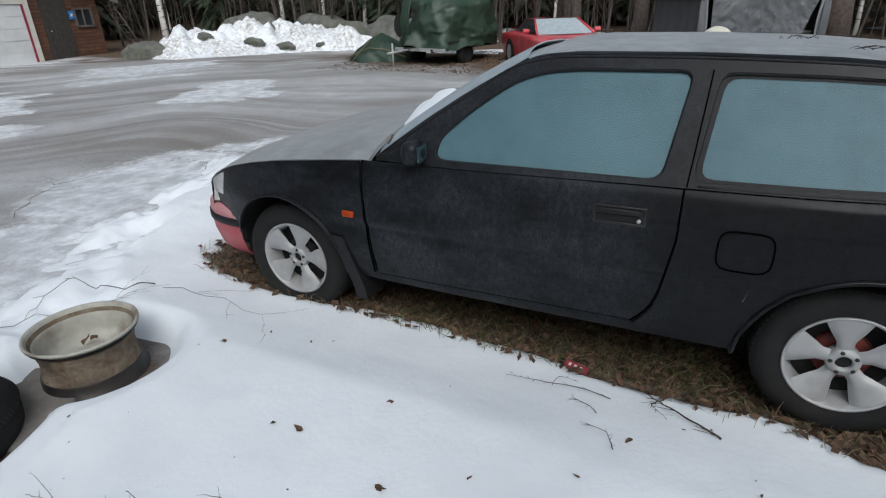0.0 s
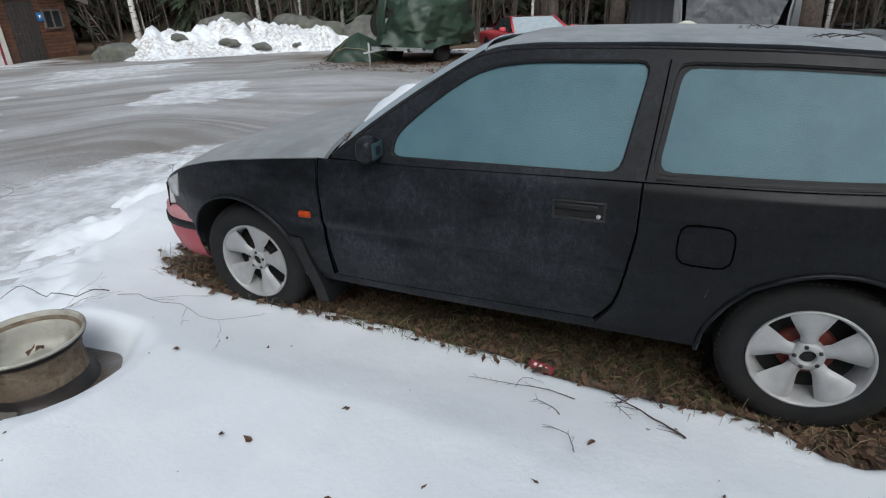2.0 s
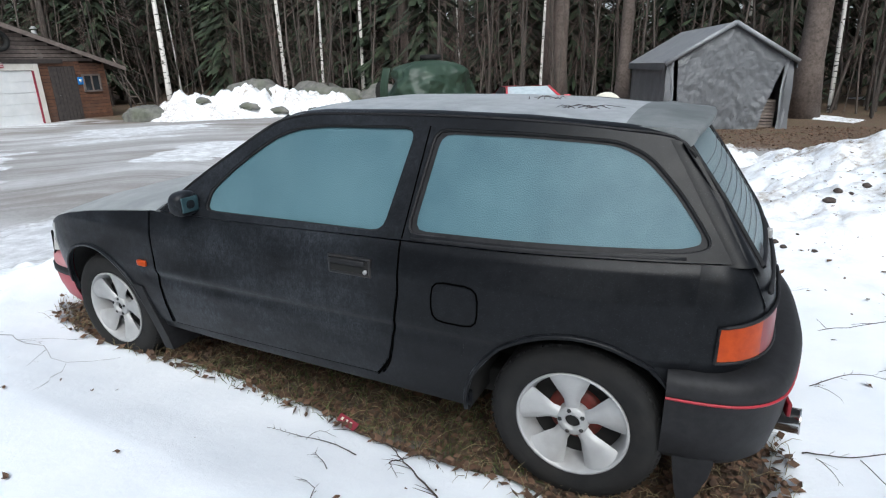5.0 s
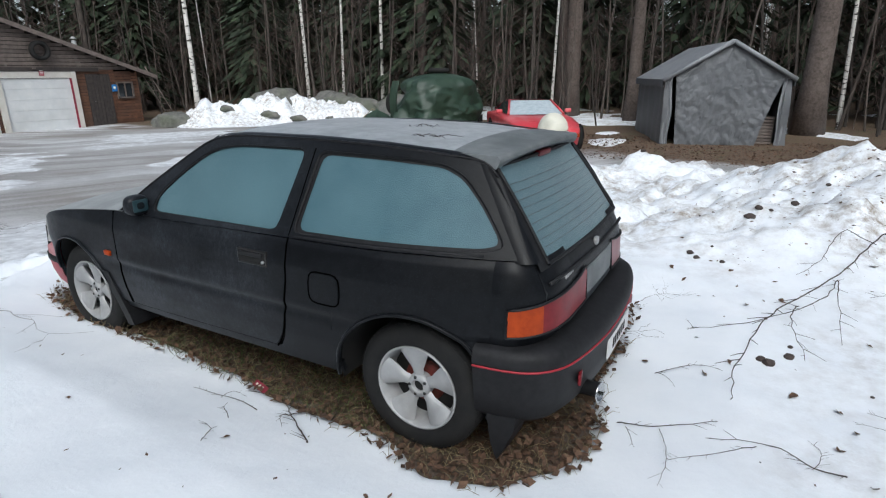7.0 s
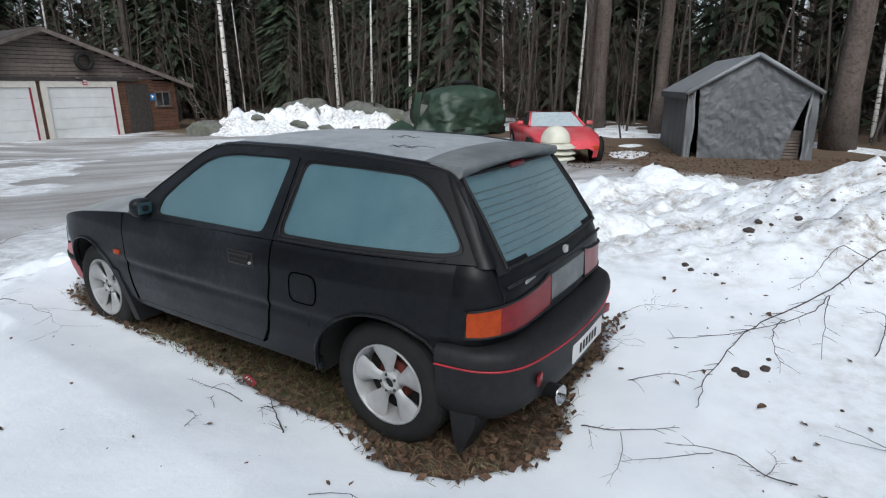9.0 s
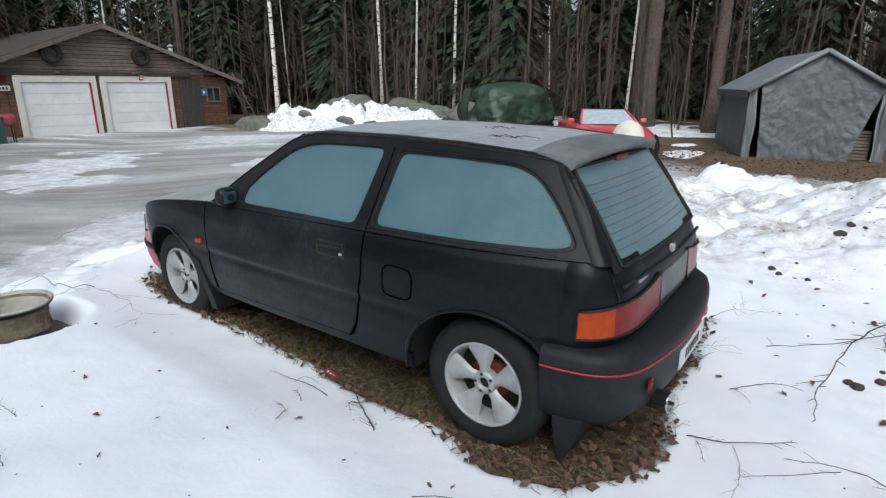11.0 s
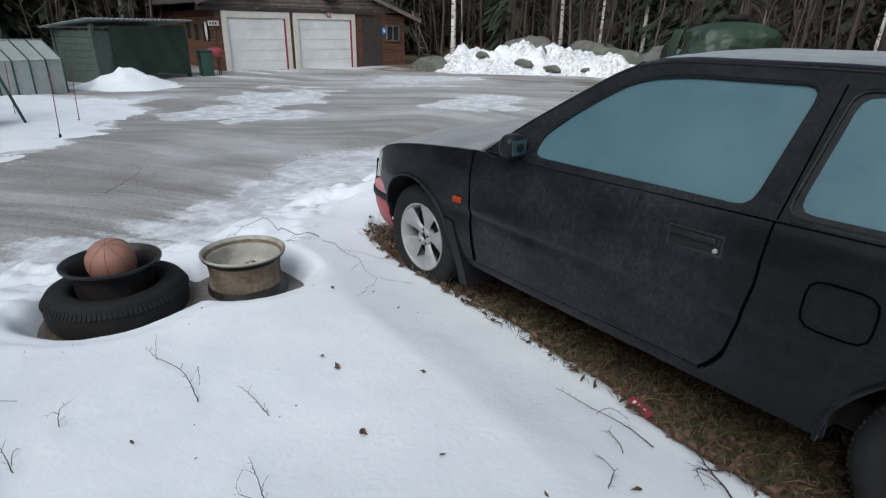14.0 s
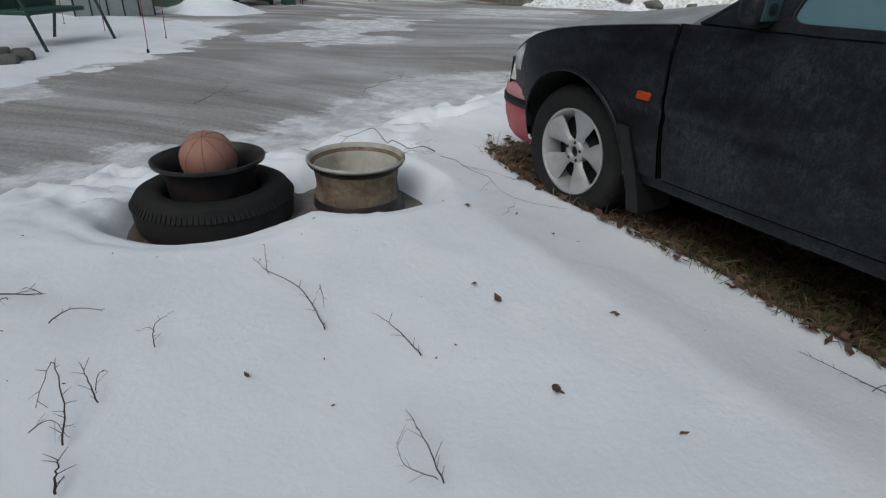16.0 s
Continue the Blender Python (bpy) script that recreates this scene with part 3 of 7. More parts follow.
gx, gy = steps(-24, 9, 0.16, 500), steps(-7, 20, 0.16, 500)
co, fa = sheet(gx, gy, base_height)
me = mesh_np("ground", co, fa, M_GROUND)
me.shade_smooth()
X, Y = co[:, 0], co[:, 1]
wob = fbm(X, Y, 0.7, 4, 17)
litter = np.clip(smoothstep(10.4, 11.6, Y + 0.1 * X + 0.7 * wob) * smoothstep(-10.2, -7.6, X + wob) + smoothstep(14.5, 16.5, Y + wob) + smoothstep(-20, -22, X) + smoothstep(-13.2, -14.6, X) * smoothstep(10.6, 11.8, Y + wob) + 0.8 * gauss(X, Y, -15.2, 11.6, 1.2, 0.9), 0, 1)
icy = np.clip(0.75 + 0.5 * fbm(X, Y, 0.25, 3, 19), 0, 1) * (1 - litter)
bare = smoothstep(-0.5, 0.1, poly_sdf(X, Y, BARE) + 0.05 * wob)
for px, py, pr in PADS:
    bare = np.maximum(bare, smoothstep(pr + 0.3, pr, np.hypot(X - px, Y - py)))
ca = me.color_attributes.new("zone", "FLOAT_COLOR", "POINT")
ca.data.foreach_set("color", np.stack([litter, icy, bare, np.ones(len(X))], 1).astype(np.float32).ravel())
floe = np.zeros(len(X))
for f_ in (FLOE1, FLOE2, FLOE3):
    floe = np.maximum(floe, smoothstep(-0.9, 0.5, poly_sdf(X, Y, f_) + 0.8 * fbm(X, Y, 0.7, 4, 14)))
edge = poly_sdf(X, Y, FIELD)
floe = np.maximum(floe, 0.80 * smoothstep(-1.9, -0.3, edge + 0.35 * wob) * (X < 2.5))
floe = np.maximum(floe, 0.9 * smoothstep(-1.2, 0.3, poly_sdf(X, Y, LAWN) + 0.5 * wob))
floe = np.maximum(floe, 0.55 * smoothstep(0.1, 0.7, fbm(X, Y, 0.16, 3, 77)))
# wheel tracks swing through the thin snow
for track, wide in (([(-5.4, -2.4), (-6.36, -1.22), (-6.92, -0.08), (-7.57, 0.89), (-7.98, 2.11), (-8.3, 3.6)], 0.14), ([(-5.2, -1.9), (-5.87, -0.67), (-6.32, 0.09), (-6.65, 1.08), (-6.9, 2.4), (-6.9, 4.0)], 0.14),
                    ([(-4.0, -3.4), (-4.17, -2.07), (-4.32, -1.31), (-4.91, -0.27), (-5.11, 1.18), (-5.0, 3.2)], 0.3)):
    line_d = np.full(len(X), 9.0)
    for (ax, ay), (bx, by) in zip(track, track[1:]):
        q = np.clip(((X - ax) * (bx - ax) + (Y - ay) * (by - ay)) / ((bx - ax) ** 2 + (by - ay) ** 2), 0, 1)
        line_d = np.minimum(line_d, np.hypot(X - ax - q * (bx - ax), Y - ay - q * (by - ay)))
    floe *= 1 - 0.75 * smoothstep(wide, 0.4 * wide, line_d + 0.04 * wob)
cb = me.color_attributes.new("floe", "FLOAT_COLOR", "POINT")
cb.data.foreach_set("color", np.repeat(floe[:, None], 4, 1).astype(np.float32).ravel())
tagged(new("ground", me), "icy gravel yard with wheel tracks, leaf litter and bare soil", "ground", kind="structure")


def snow_sheet(name, x0, x1, y0, y1, stepw, material, label):
    xs, ys = np.linspace(x0, x1, int(round((x1 - x0) / stepw)) + 1), np.linspace(y0, y1, int(round((y1 - y0) / stepw)) + 1)
    X, Y = np.meshgrid(xs, ys)
    D = snow_depth(X, Y)
    Z = base_height(X, Y) + D
    nx = len(xs)
    keep = D > -0.025
    i = (np.arange(len(ys) - 1)[:, None] * nx + np.arange(nx - 1)[None, :])
    m = keep[:-1, :-1] | keep[1:, :-1] | keep[:-1, 1:] | keep[1:, 1:]
    f = np.stack([i, i + 1, i + nx + 1, i + nx], -1)[m]
    used, inv = np.unique(f, return_inverse=True)
    co = np.stack([X.ravel(), Y.ravel(), Z.ravel()], 1)[used]
    me = mesh_np(name, co, inv.reshape(f.shape), material)
    me.shade_smooth()
    x, y = co[:, 0], co[:, 1]
    dirt = np.clip(smoothstep(2.2, 4.2, y) * 1.0 + 0.35 * smoothstep(3.5, 4.5, x) + 1.0 * smoothstep(0.5, -0.2, poly_sdf(x, y, FIELD)) * (x < 2) * (x > -4.5) + 0.9 * (y > 10.7) + 1.0 * gauss(x, y, 5.2, 4.9, 1.9, 0.8, 0.8) + 0.5 * gauss(x, y, 4.0, 4.2, 1.2, 0.5, 0.6), 0, 1)
    ca = me.color_attributes.new("zone", "FLOAT_COLOR", "POINT")
    ca.data.foreach_set("color", np.repeat(dirt[:, None], 4, 1).astype(np.float32).ravel())
    return tagged(new(name, me), label, "snow", kind="structure")


snow_sheet("snow_field", -4.0, 3.8, -6.0, 3.4, 0.03, M_SNOW, "smooth old white snow round the parked car")
snow_sheet("snow_bank", 3.8, 12.0, -6.0, 13.0, 0.05, M_SNOW, "lumpy ploughed snow bank with dirt and leaf specks")
snow_sheet("snow_verge", -4.0, 3.8, 3.4, 9.5, 0.05, M_SNOW, "lumpy snow along the far side of the drive")
snow_sheet("snow_lawn", -18.0, -4.0, -8.0, 10.8, 0.09, M_SNOW, "snow left on the lawn and thin patches on the yard")
snow_sheet("snow_pile", -18.0, 10.0, 10.8, 24.0, 0.09, M_SNOW, "ploughed snow pile at the edge of the yard")


# ---- the black hatchback ----
CY = 0.72
SPX, SPS = (0.0, 0.15, 0.30, 0.45, 0.62, 0.80, 0.90, 0.93, 1.10, 1.28, 1.40), (0.74, 0.76, 0.80, 0.83, 0.845, 0.835, 0.81, 0.79, 0.70, 0.605, 0.54)
HUB_F, HUB_R, HUB_Z, ARCH = 0.0, 2.53, 0.285, 0.385


def half_width(x, z):
    s = float(np.interp(z, SPX, SPS)) - 0.011 * math.exp(-((z - 0.583) / 0.022) ** 2) * float(smoothstep(0.3, 0.6, x))
    s -= 0.085 * (max(0.0, 1.1 - x) / 1.7) ** 2 + 0.30 * (max(0.0, -0.1 - x) / 0.8) ** 2
    s -= 0.15 * (max(0.0, x - 2.2) / 0.8) ** 2
    return s


def on_side(x, z, side, out=0.0):
    return (x, -side * (half_width(x, z) + out), z)


def lerp(a, b, t):
    return a + (b - a) * t


def line(pts):
    xs, zs = [p[0] for p in pts], [p[1] for p in pts]
    return lambda x: float(np.interp(x, xs, zs))


def side_panel(xl, xr, zlo, zhi, nu, nv, side, out=0.0):
    def f(u, v):
        x = lerp(xl(v), xr(v), u)
        return on_side(x, lerp(zlo(x), zhi(x), v), side, out)
    g = grid(f, nu, nv)
    return g if side > 0 else flipped(g)


def outline_fill(loops, fn):
    """Fills a flat outline with holes, and bends it by fn."""
    bm = bmesh.new()
    for lp in loops:
        vs = []
        for i, p in enumerate(lp):
            q = lp[(i + 1) % len(lp)]
            n = max(1, int(math.hypot(q[0] - p[0], q[1] - p[1]) / 0.05))
            vs += [bm.verts.new((lerp(p[0], q[0], k / n), lerp(p[1], q[1], k / n), 0)) for k in range(n)]
        for i in range(len(vs)):
            bm.edges.new((vs[i], vs[(i + 1) % len(vs)]))
    bmesh.ops.triangle_fill(bm, edges=bm.edges[:], use_beauty=True)
    for v in bm.verts:
        v.co = fn(v.co.x, v.co.y)
    bmesh.ops.recalc_face_normals(bm, faces=bm.faces[:])
    return bm


def rounded(pts, n=5):
    """A closed outline with its corners smoothed."""
    out = []
    m = len(pts)
    for i in range(m):
        p0, p1, p2 = Vector(pts[i - 1]), Vector(pts[i]), Vector(pts[(i + 1) % m])
        a = p1 + (p0 - p1) * min(0.35, 0.05 / (p0 - p1).length)
        b = p1 + (p2 - p1) * min(0.35, 0.05 / (p2 - p1).length)
        for k in range(n + 1):
            t = k / n
            out.append(tuple((1 - t) ** 2 * a + 2 * t * (1 - t) * p1 + t * t * b))
    return out


def solid(ob, thick, offset=-1.0):
    m = ob.modifiers.new("thickness", "SOLIDIFY")
    m.thickness, m.offset = thick, offset
    return edge_split(ob, 42)


def sweep(path, profile, closed=False):
    """Carries (outward, height) pairs along a plan path of (x, y), outward to its right."""
    vs, fs = [], []
    n = len(path)
    for i, p in enumerate(path):
        a, b = Vector(path[max(i - 1, 0)]), Vector(path[min(i + 1, n - 1)])
        d = (b - a).normalized()
        o = Vector((d.y, -d.x))
        for out, z in profile:
            vs.append((p[0] + o.x * out, p[1] + o.y * out, z))
    m = len(profile)
    for i in range(n - 1):
        for k in range(m - 1 if not closed else m):
            k2 = (k + 1) % m
            fs.append((i * m + k, (i + 1) * m + k, (i + 1) * m + k2, i * m + k2))
    if closed:
        fs.append(tuple(range(m)))
        fs.append(tuple(reversed(range((n - 1) * m, n * m))))
    return vs, fs


car = thing("hatchback_car", (0, CY, 0), "dull black hatchback with frosted windows and a red front bumper", "car")


def arch_line(hub, low_front, low_back):
    def f(x):
        d = abs(x - hub)
        if d < ARCH:
            return HUB_Z + math.sqrt(ARCH * ARCH - d * d)
        return low_front if x < hub else low_back
    return f


fender_top = line([(-0.66, 0.625), (-0.55, 0.69), (-0.45, 0.735), (-0.376, 0.762), (-0.3, 0.788), (-0.16, 0.822), (0.0, 0.848), (0.184, 0.869), (0.35, 0.886), (0.53, 0.902)])
belt = line([(0.5, 0.904), (1.0, 0.909), (1.9, 0.918), (2.6, 0.93), (3.1, 0.93)])
door_edge = line([(0.0, 0.565), (0.35, 0.54), (1.0, 0.522)])
rail_pts = [(0.60, 0.908), (0.72, 1.0), (0.827, 1.08), (1.0, 1.195), (1.12, 1.272), (1.2, 1.312), (1.3, 1.335), (1.434, 1.346), (1.9, 1.348), (2.3, 1.338), (2.6, 1.315), (2.76, 1.293)]
rail = line(rail_pts)
c_rear = [(2.83, 1.235), (2.92, 1.10), (3.01, 0.93)]
GLASS_D = rounded([(0.885, 0.930), (0.895, 1.02), (1.0, 1.115), (1.107, 1.195), (1.20, 1.252), (1.30, 1.285), (1.444, 1.300), (1.866, 1.304), (1.808, 0.936)], 3)
GLASS_Q = rounded([(1.905, 0.940), (1.946, 1.300), (2.3, 1.296), (2.60, 1.278), (2.70, 1.233), (2.80, 1.132), (2.90, 1.00), (2.902, 0.968), (2.84, 0.953)], 3)
seam_x = lambda z: float(np.interp(z, (0.345, 0.40, 0.44, 0.50, 0.58, 0.73, 0.91), (1.765, 1.808, 1.833, 1.851, 1.866, 1.889, 1.889)))


def inset(loop, dx, dz):
    """The loop drawn in towards its middle by dx and dz."""
    x0, x1, z0, z1 = min(p[0] for p in loop), max(p[0] for p in loop), min(p[1] for p in loop), max(p[1] for p in loop)
    cx, cz = (x0 + x1) / 2, (z0 + z1) / 2
    return [(cx + (x - cx) * (1 - 2 * dx / (x1 - x0)), cz + (z - cz) * (1 - 2 * dz / (z1 - z0))) for x, z in loop]


for side, word in ((1, "near"), (-1, "far")):
    fender = part("front_fender", side_panel(lambda v: lerp(-0.60, -0.64, v), lambda v: lerp(0.545, 0.512, v), arch_line(HUB_F, 0.47, 0.33), fender_top, 90, 24, side), M_PAINT, car, "black front wing with patches of frost")
    solid(fender, 0.02)
    door = part("door", side_panel(lambda v: lerp(0.575, 0.522, v), lambda v: seam_x(lerp(0.345, 0.91, v)) - 0.004, lambda x: 0.338 + 0.012 * (x - 0.5), belt, 44, 44, side, 0.003), M_PAINT, car, "black door filmed with frost and streaks")
    solid(door, 0.03)
    quarter = part("rear_quarter_panel", side_panel(lambda v: seam_x(lerp(0.345, 0.91, v)) + 0.004, lambda v: 2.89, arch_line(HUB_R, 0.325, 0.545), belt, 110, 40, side), M_PAINT, car)
    solid(quarter, 0.02)
    sill = part("sill", side_panel(lambda v: 0.345, lambda v: 2.16, lambda x: 0.285, lambda x: 0.335 + 0.008 * (x - 0.5), 30, 4, side, -0.016), M_PAINT, car)
    solid(sill, 0.02)
    frame_loop = [(x, z) for x, z in rail_pts] + c_rear + [(2.6, 0.932), (1.9, 0.921), (1.0, 0.905)]
    upper = part("window_frame", outline_fill([frame_loop, GLASS_D, GLASS_Q], lambda x, z, side=side: on_side(x, z, side)), M_PAINT, car)
    solid(upper, 0.022, 0.0)
    for nm, lp in (("door_window", GLASS_D), ("quarter_window", GLASS_Q)):
        cx, cz = sum(p[0] for p in lp) / len(lp), sum(p[1] for p in lp) / len(lp)
        pane = part(nm, outline_fill([[(cx + (x - cx) * 1.012, cz + (z - cz) * 1.03) for x, z in lp]], lambda x, z, side=side: on_side(x, z, side, -0.006)), M_FROST, car, "frosted blue-green side window", smooth=False)
        solid(pane, 0.004)
        band = inset(lp, 0.026 if nm == "quarter_window" else 0.008, 0.016 if nm == "quarter_window" else 0.007)
        part("glass_border", outline_fill([lp, band], lambda x, z, side=side: on_side(x, z, side, -0.003)), M_PLASTIC, pane, "black edge of the glass", smooth=False)
        seal = [on_side(x, z, side, 0.001) for x, z in lp]
        part("seal", tube(seal + seal[:1], 0.007, 6, False), M_PLASTIC, pane)
    # trims and seams
    rail_line = [on_side(x, z, side, 0.012) for x, z in [(0.62, 0.92)] + rail_pts[1:] + c_rear[:1]]
    part("drip_rail", tube(polyline(rail_line, 3), 0.006, 6), M_PLASTIC, car)
    part("belt_moulding", tube([on_side(x, belt(x) + 0.014, side, 0.004) for x in np.linspace(0.72, 1.86, 14)], 0.006, 6), M_BONNET, car, "dull grey strip below the door window")
    part("quarter_moulding", tube([on_side(x, belt(x) + 0.012, side, 0.004) for x in np.linspace(1.93, 2.84, 12)], 0.010, 6), M_PLASTIC, car)
    part("front_seam", tube([on_side(door_edge(z) + 0.006, z, side, 0.001) for z in np.linspace(0.34, 0.90, 12)], 0.0034, 5), M_SEAM, car)
    part("rear_seam", tube([on_side(seam_x(z), z, side, 0.002) for z in np.linspace(0.345, 0.92, 24)] + [on_side(1.895 + (z - 0.92) * 0.07, z, side, 0.012) for z in np.linspace(0.93, 1.31, 8)], 0.0034, 5), M_SEAM, car)
    part("sill_seam", tube([on_side(x, 0.337 + 0.012 * (x - 0.5), side, -0.004) for x in np.linspace(0.575, 1.77, 20)], 0.005, 5), M_SEAM, car)
    flap = [on_side(x, z, side, o) for x, z, o in ((0.365, 0.51, 0.008), (0.385, 0.43, 0.010), (0.415, 0.33, 0.014), (0.44, 0.23, 0.022), (0.445, 0.15, 0.028))]
    mud = [(v[0] + dx, v[1] + side * dy, v[2]) for v in flap for dx, dy in ((-0.035, 0.0), (0.03, 0.0), (0.03, 0.2), (-0.035, 0.2))]
    mf = [(4 * i + k, 4 * i + (k + 1) % 4, 4 * i + 4 + (k + 1) % 4, 4 * i + 4 + k) for i in range(4) for k in range(4)] + [(3, 2, 1, 0), (16, 17, 18, 19)]
    part("front_mudflap", (mud, mf if side > 0 else [tuple(reversed(f)) for f in mf]), M_PLASTIC, car, "scuffed black front mudflap", smooth=False)
    flap_line = [(2.835, 0.525), (2.90, 0.43), (2.96, 0.33), (3.0, 0.255), (2.99, 0.19), (2.955, 0.10), (2.92, 0.03), (2.892, 0.11), (2.872, 0.24), (2.86, 0.38)]
    outer = [(x, -side * (half_width(2.9, 0.42) + 0.012 - 0.10 * (x - 2.84)), z) for x, z in flap_line]
    inner = [(x + 0.02, y + side * 0.13, z + 0.02) for x, y, z in outer]
    nf = len(outer)
    mf2 = [tuple(range(nf)), tuple(reversed(range(nf, 2 * nf)))] + [(i, nf + i, nf + (i + 1) % nf, (i + 1) % nf) for i in range(nf)]
    part("rear_mudflap", (outer + inner, mf2 if side < 0 else [tuple(reversed(f)) for f in mf2]), M_PLASTIC, car, "long black rear mudflap", smooth=False)
    # arch lips
    for hub in (HUB_F, HUB_R):
        a0, a1 = (radians(2), radians(165)) if hub == HUB_F else (radians(28), radians(180))
        lip = [on_side(hub + ARCH * math.cos(w), HUB_Z + ARCH * math.sin(w), side, 0.004) for w in np.linspace(a0, a1, 28)]
        part("arch_lip", tube(lip, 0.009, 6), M_PAINT, car)
        liner = []
        for w in np.linspace(radians(-5), radians(185), 26):
            lx, lz = hub + ARCH * math.cos(w), HUB_Z + ARCH * math.sin(w)
            for y in (half_width(lx, max(lz, 0.3)) - 0.03, 0.36):
                liner.append((hub + (ARCH + 0.005) * math.cos(w), -side * y, HUB_Z + (ARCH + 0.005) * math.sin(w)))
        part("wheel_well", (liner, [(2 * i, 2 * i + 1, 2 * i + 3, 2 * i + 2) for i in range(25)]), M_DARK, car)
        disc = [(hub + 0.4 * math.cos(w), -side * 0.42, HUB_Z + 0.36 * math.sin(w)) for w in np.linspace(0, 2 * math.pi, 24, endpoint=False)]
        part("inner_well", (disc, [tuple(range(24))]), M_DARK, car)
    # small fittings
    mk = box(0.445, 0, 0.642, 0.062, 0.018, 0.030, 0.006)
    part("side_marker", moved(mk, Matrix.Translation((0, -side * (half_width(0.43, 0.64) + 0.004), 0))), M_AMBER, car, "faded orange side marker lamp")
    yh = -side * (half_width(1.68, 0.807) + 0.002)
    handle = part("door_handle", join(box(1.68, yh, 0.839, 0.192, 0.016, 0.010, 0.003), box(1.68, yh, 0.774, 0.192, 0.016, 0.010, 0.003), box(1.588, yh, 0.807, 0.010, 0.016, 0.068, 0.003), box(1.772, yh, 0.807, 0.010, 0.016, 0.068, 0.003)), M_BLACKRIM, car, "black plastic recessed door handle")
    part("recess", box(1.68, yh + side * 0.002, 0.804, 0.176, 0.012, 0.058, 0.003), M_DARK, handle)
    part("lever", box(1.672, yh - side * 0.007, 0.822, 0.160, 0.016, 0.022, 0.006), M_PLASTIC, handle)
    part("lock", moved(lathe([(0.0, 0), (0.012, 0), (0.013, 0.006), (0.013, 0.02)], 16, "Y"), Matrix.Translation((1.752, yh - side * 0.012, 0.790)) @ Matrix.Diagonal((0.62, side, 0.62, 1))), M_ALLOY, handle, "metal key lock")
    # mirror
    my = -side * (half_width(0.86, 0.95) + 0.06)
    def shell(u, v, my=my, side=side):
        w, t = 2 * math.pi * u, math.pi * v
        k = lambda q: math.copysign(abs(q) ** 0.75, q)
        return (0.815 + 0.045 * k(math.cos(t)), my + 0.064 * k(math.sin(t) * math.cos(w)), 0.972 + 0.056 * k(math.sin(t) * math.sin(w)))
    mirror = part("door_mirror", grid(shell, 28, 16), M_PAINT, car, "black door mirror with frosted glass")
    part("mirror_glass", box(0.855, my, 0.972, 0.008, 0.084, 0.066, 0.003), M_MIRROR, mirror)
    part("mirror_arm", tube([(0.82, my + side * 0.03, 0.952), (0.835, my + side * 0.07, 0.938), (0.845, my + side * 0.12, 0.936)], [0.022, 0.026, 0.03], 8), M_PLASTIC, mirror)
    part("mirror_sail", ([on_side(0.63, 0.918, side, 0.008), on_side(0.892, 0.922, side, 0.008), on_side(0.90, 1.03, side, 0.006), on_side(0.79, 1.045, side, 0.008)], [(0, 1, 2, 3) if side > 0 else (3, 2, 1, 0)]), M_PLASTIC, car)

# fuel flap on the left rear wing
def flap_fn(x, z):
    return on_side(x, z, 1, 0.003)
ff = part("fuel_flap", outline_fill([rounded([(2.035, 0.655), (2.035, 0.79), (2.20, 0.79), (2.20, 0.655)], 3)], flap_fn), M_PAINT, car, smooth=False)
seam = [on_side(x, z, 1, 0.0015) for x, z in rounded([(2.028, 0.648), (2.028, 0.797), (2.207, 0.797), (2.207, 0.648)], 3)]
part("flap_seam", tube(seam + seam[:1], 0.0032, 5, False), M_SEAM, car)

# bonnet, roof, screens
def bonnet_fn(u, v):
    s = 2 * v - 1
    x0 = -0.715 + 0.11 * abs(s) ** 2.2
    x1 = 0.49 + 0.07 * s * s
    x = lerp(x0, x1, u)
    w = half_width(x, fender_top(x)) - 0.006
    q = 1 - abs(s) ** 2.2
    z = fender_top(x) + 0.003 + (0.022 + 0.034 * u) * q + 0.018 * (1 - abs(s) ** 9) + 0.008 * math.exp(-((abs(s) - 0.6) / 0.08) ** 2) * (1 - u)
    return (x, -s * w, z - 0.05 * max(0, 0.16 - u) / 0.16 * q)


bonnet = part("bonnet", flipped(grid(bonnet_fn, 40, 40)), M_HOOD, car, "black bonnet dulled by frost")
solid(bonnet, 0.02)
part("nose_panel", sweep([(-0.60, 0.66), (-0.70, 0.52), (-0.75, 0.3), (-0.77, 0.0), (-0.75, -0.3), (-0.70, -0.52), (-0.60, -0.66)], [(0.0, 0.64), (0.01, 0.5)]), M_PLASTIC, car)
for side in (1, -1):
    def hl(u, v, side=side):
        x, s = lerp(-0.745, -0.60, u ** 1.5), lerp(0.36, 0.665, u)
        return (x + 0.02 * v, -side * (s - 0.012 * v), lerp(0.525, 0.662 - 0.012 * (1 - u), v))
    lamp = part("headlamp", grid(hl, 12, 6) if side > 0 else flipped(grid(hl, 12, 6)), M_LENSC, car, "cloudy clear headlamp")
    solid(lamp, 0.03)
    cl = side_panel(lambda v: lerp(-0.635, -0.625, v), lambda v: lerp(-0.47, -0.425, v), lambda x: 0.575 + 0.12 * (x + 0.63), lambda x: fender_top(x) - 0.016, 10, 8, side, 0.006)
    clamp = part("corner_lamp", cl, M_LENSC, lamp, "cloudy clear corner lens")
    solid(clamp, 0.012)


def wind_fn(u, v):
    s = 2 * u - 1
    x = lerp(0.58 - 0.16 * (1 - s * s), 1.235 - 0.10 * (1 - s * s), v)
    z = lerp(0.895 + 0.035 * (1 - s * s), 1.318 + 0.03 * (1 - s * s), v)
    return (x, s * lerp(0.745, 0.575, v), z + 0.02 * math.sin(math.pi * v))


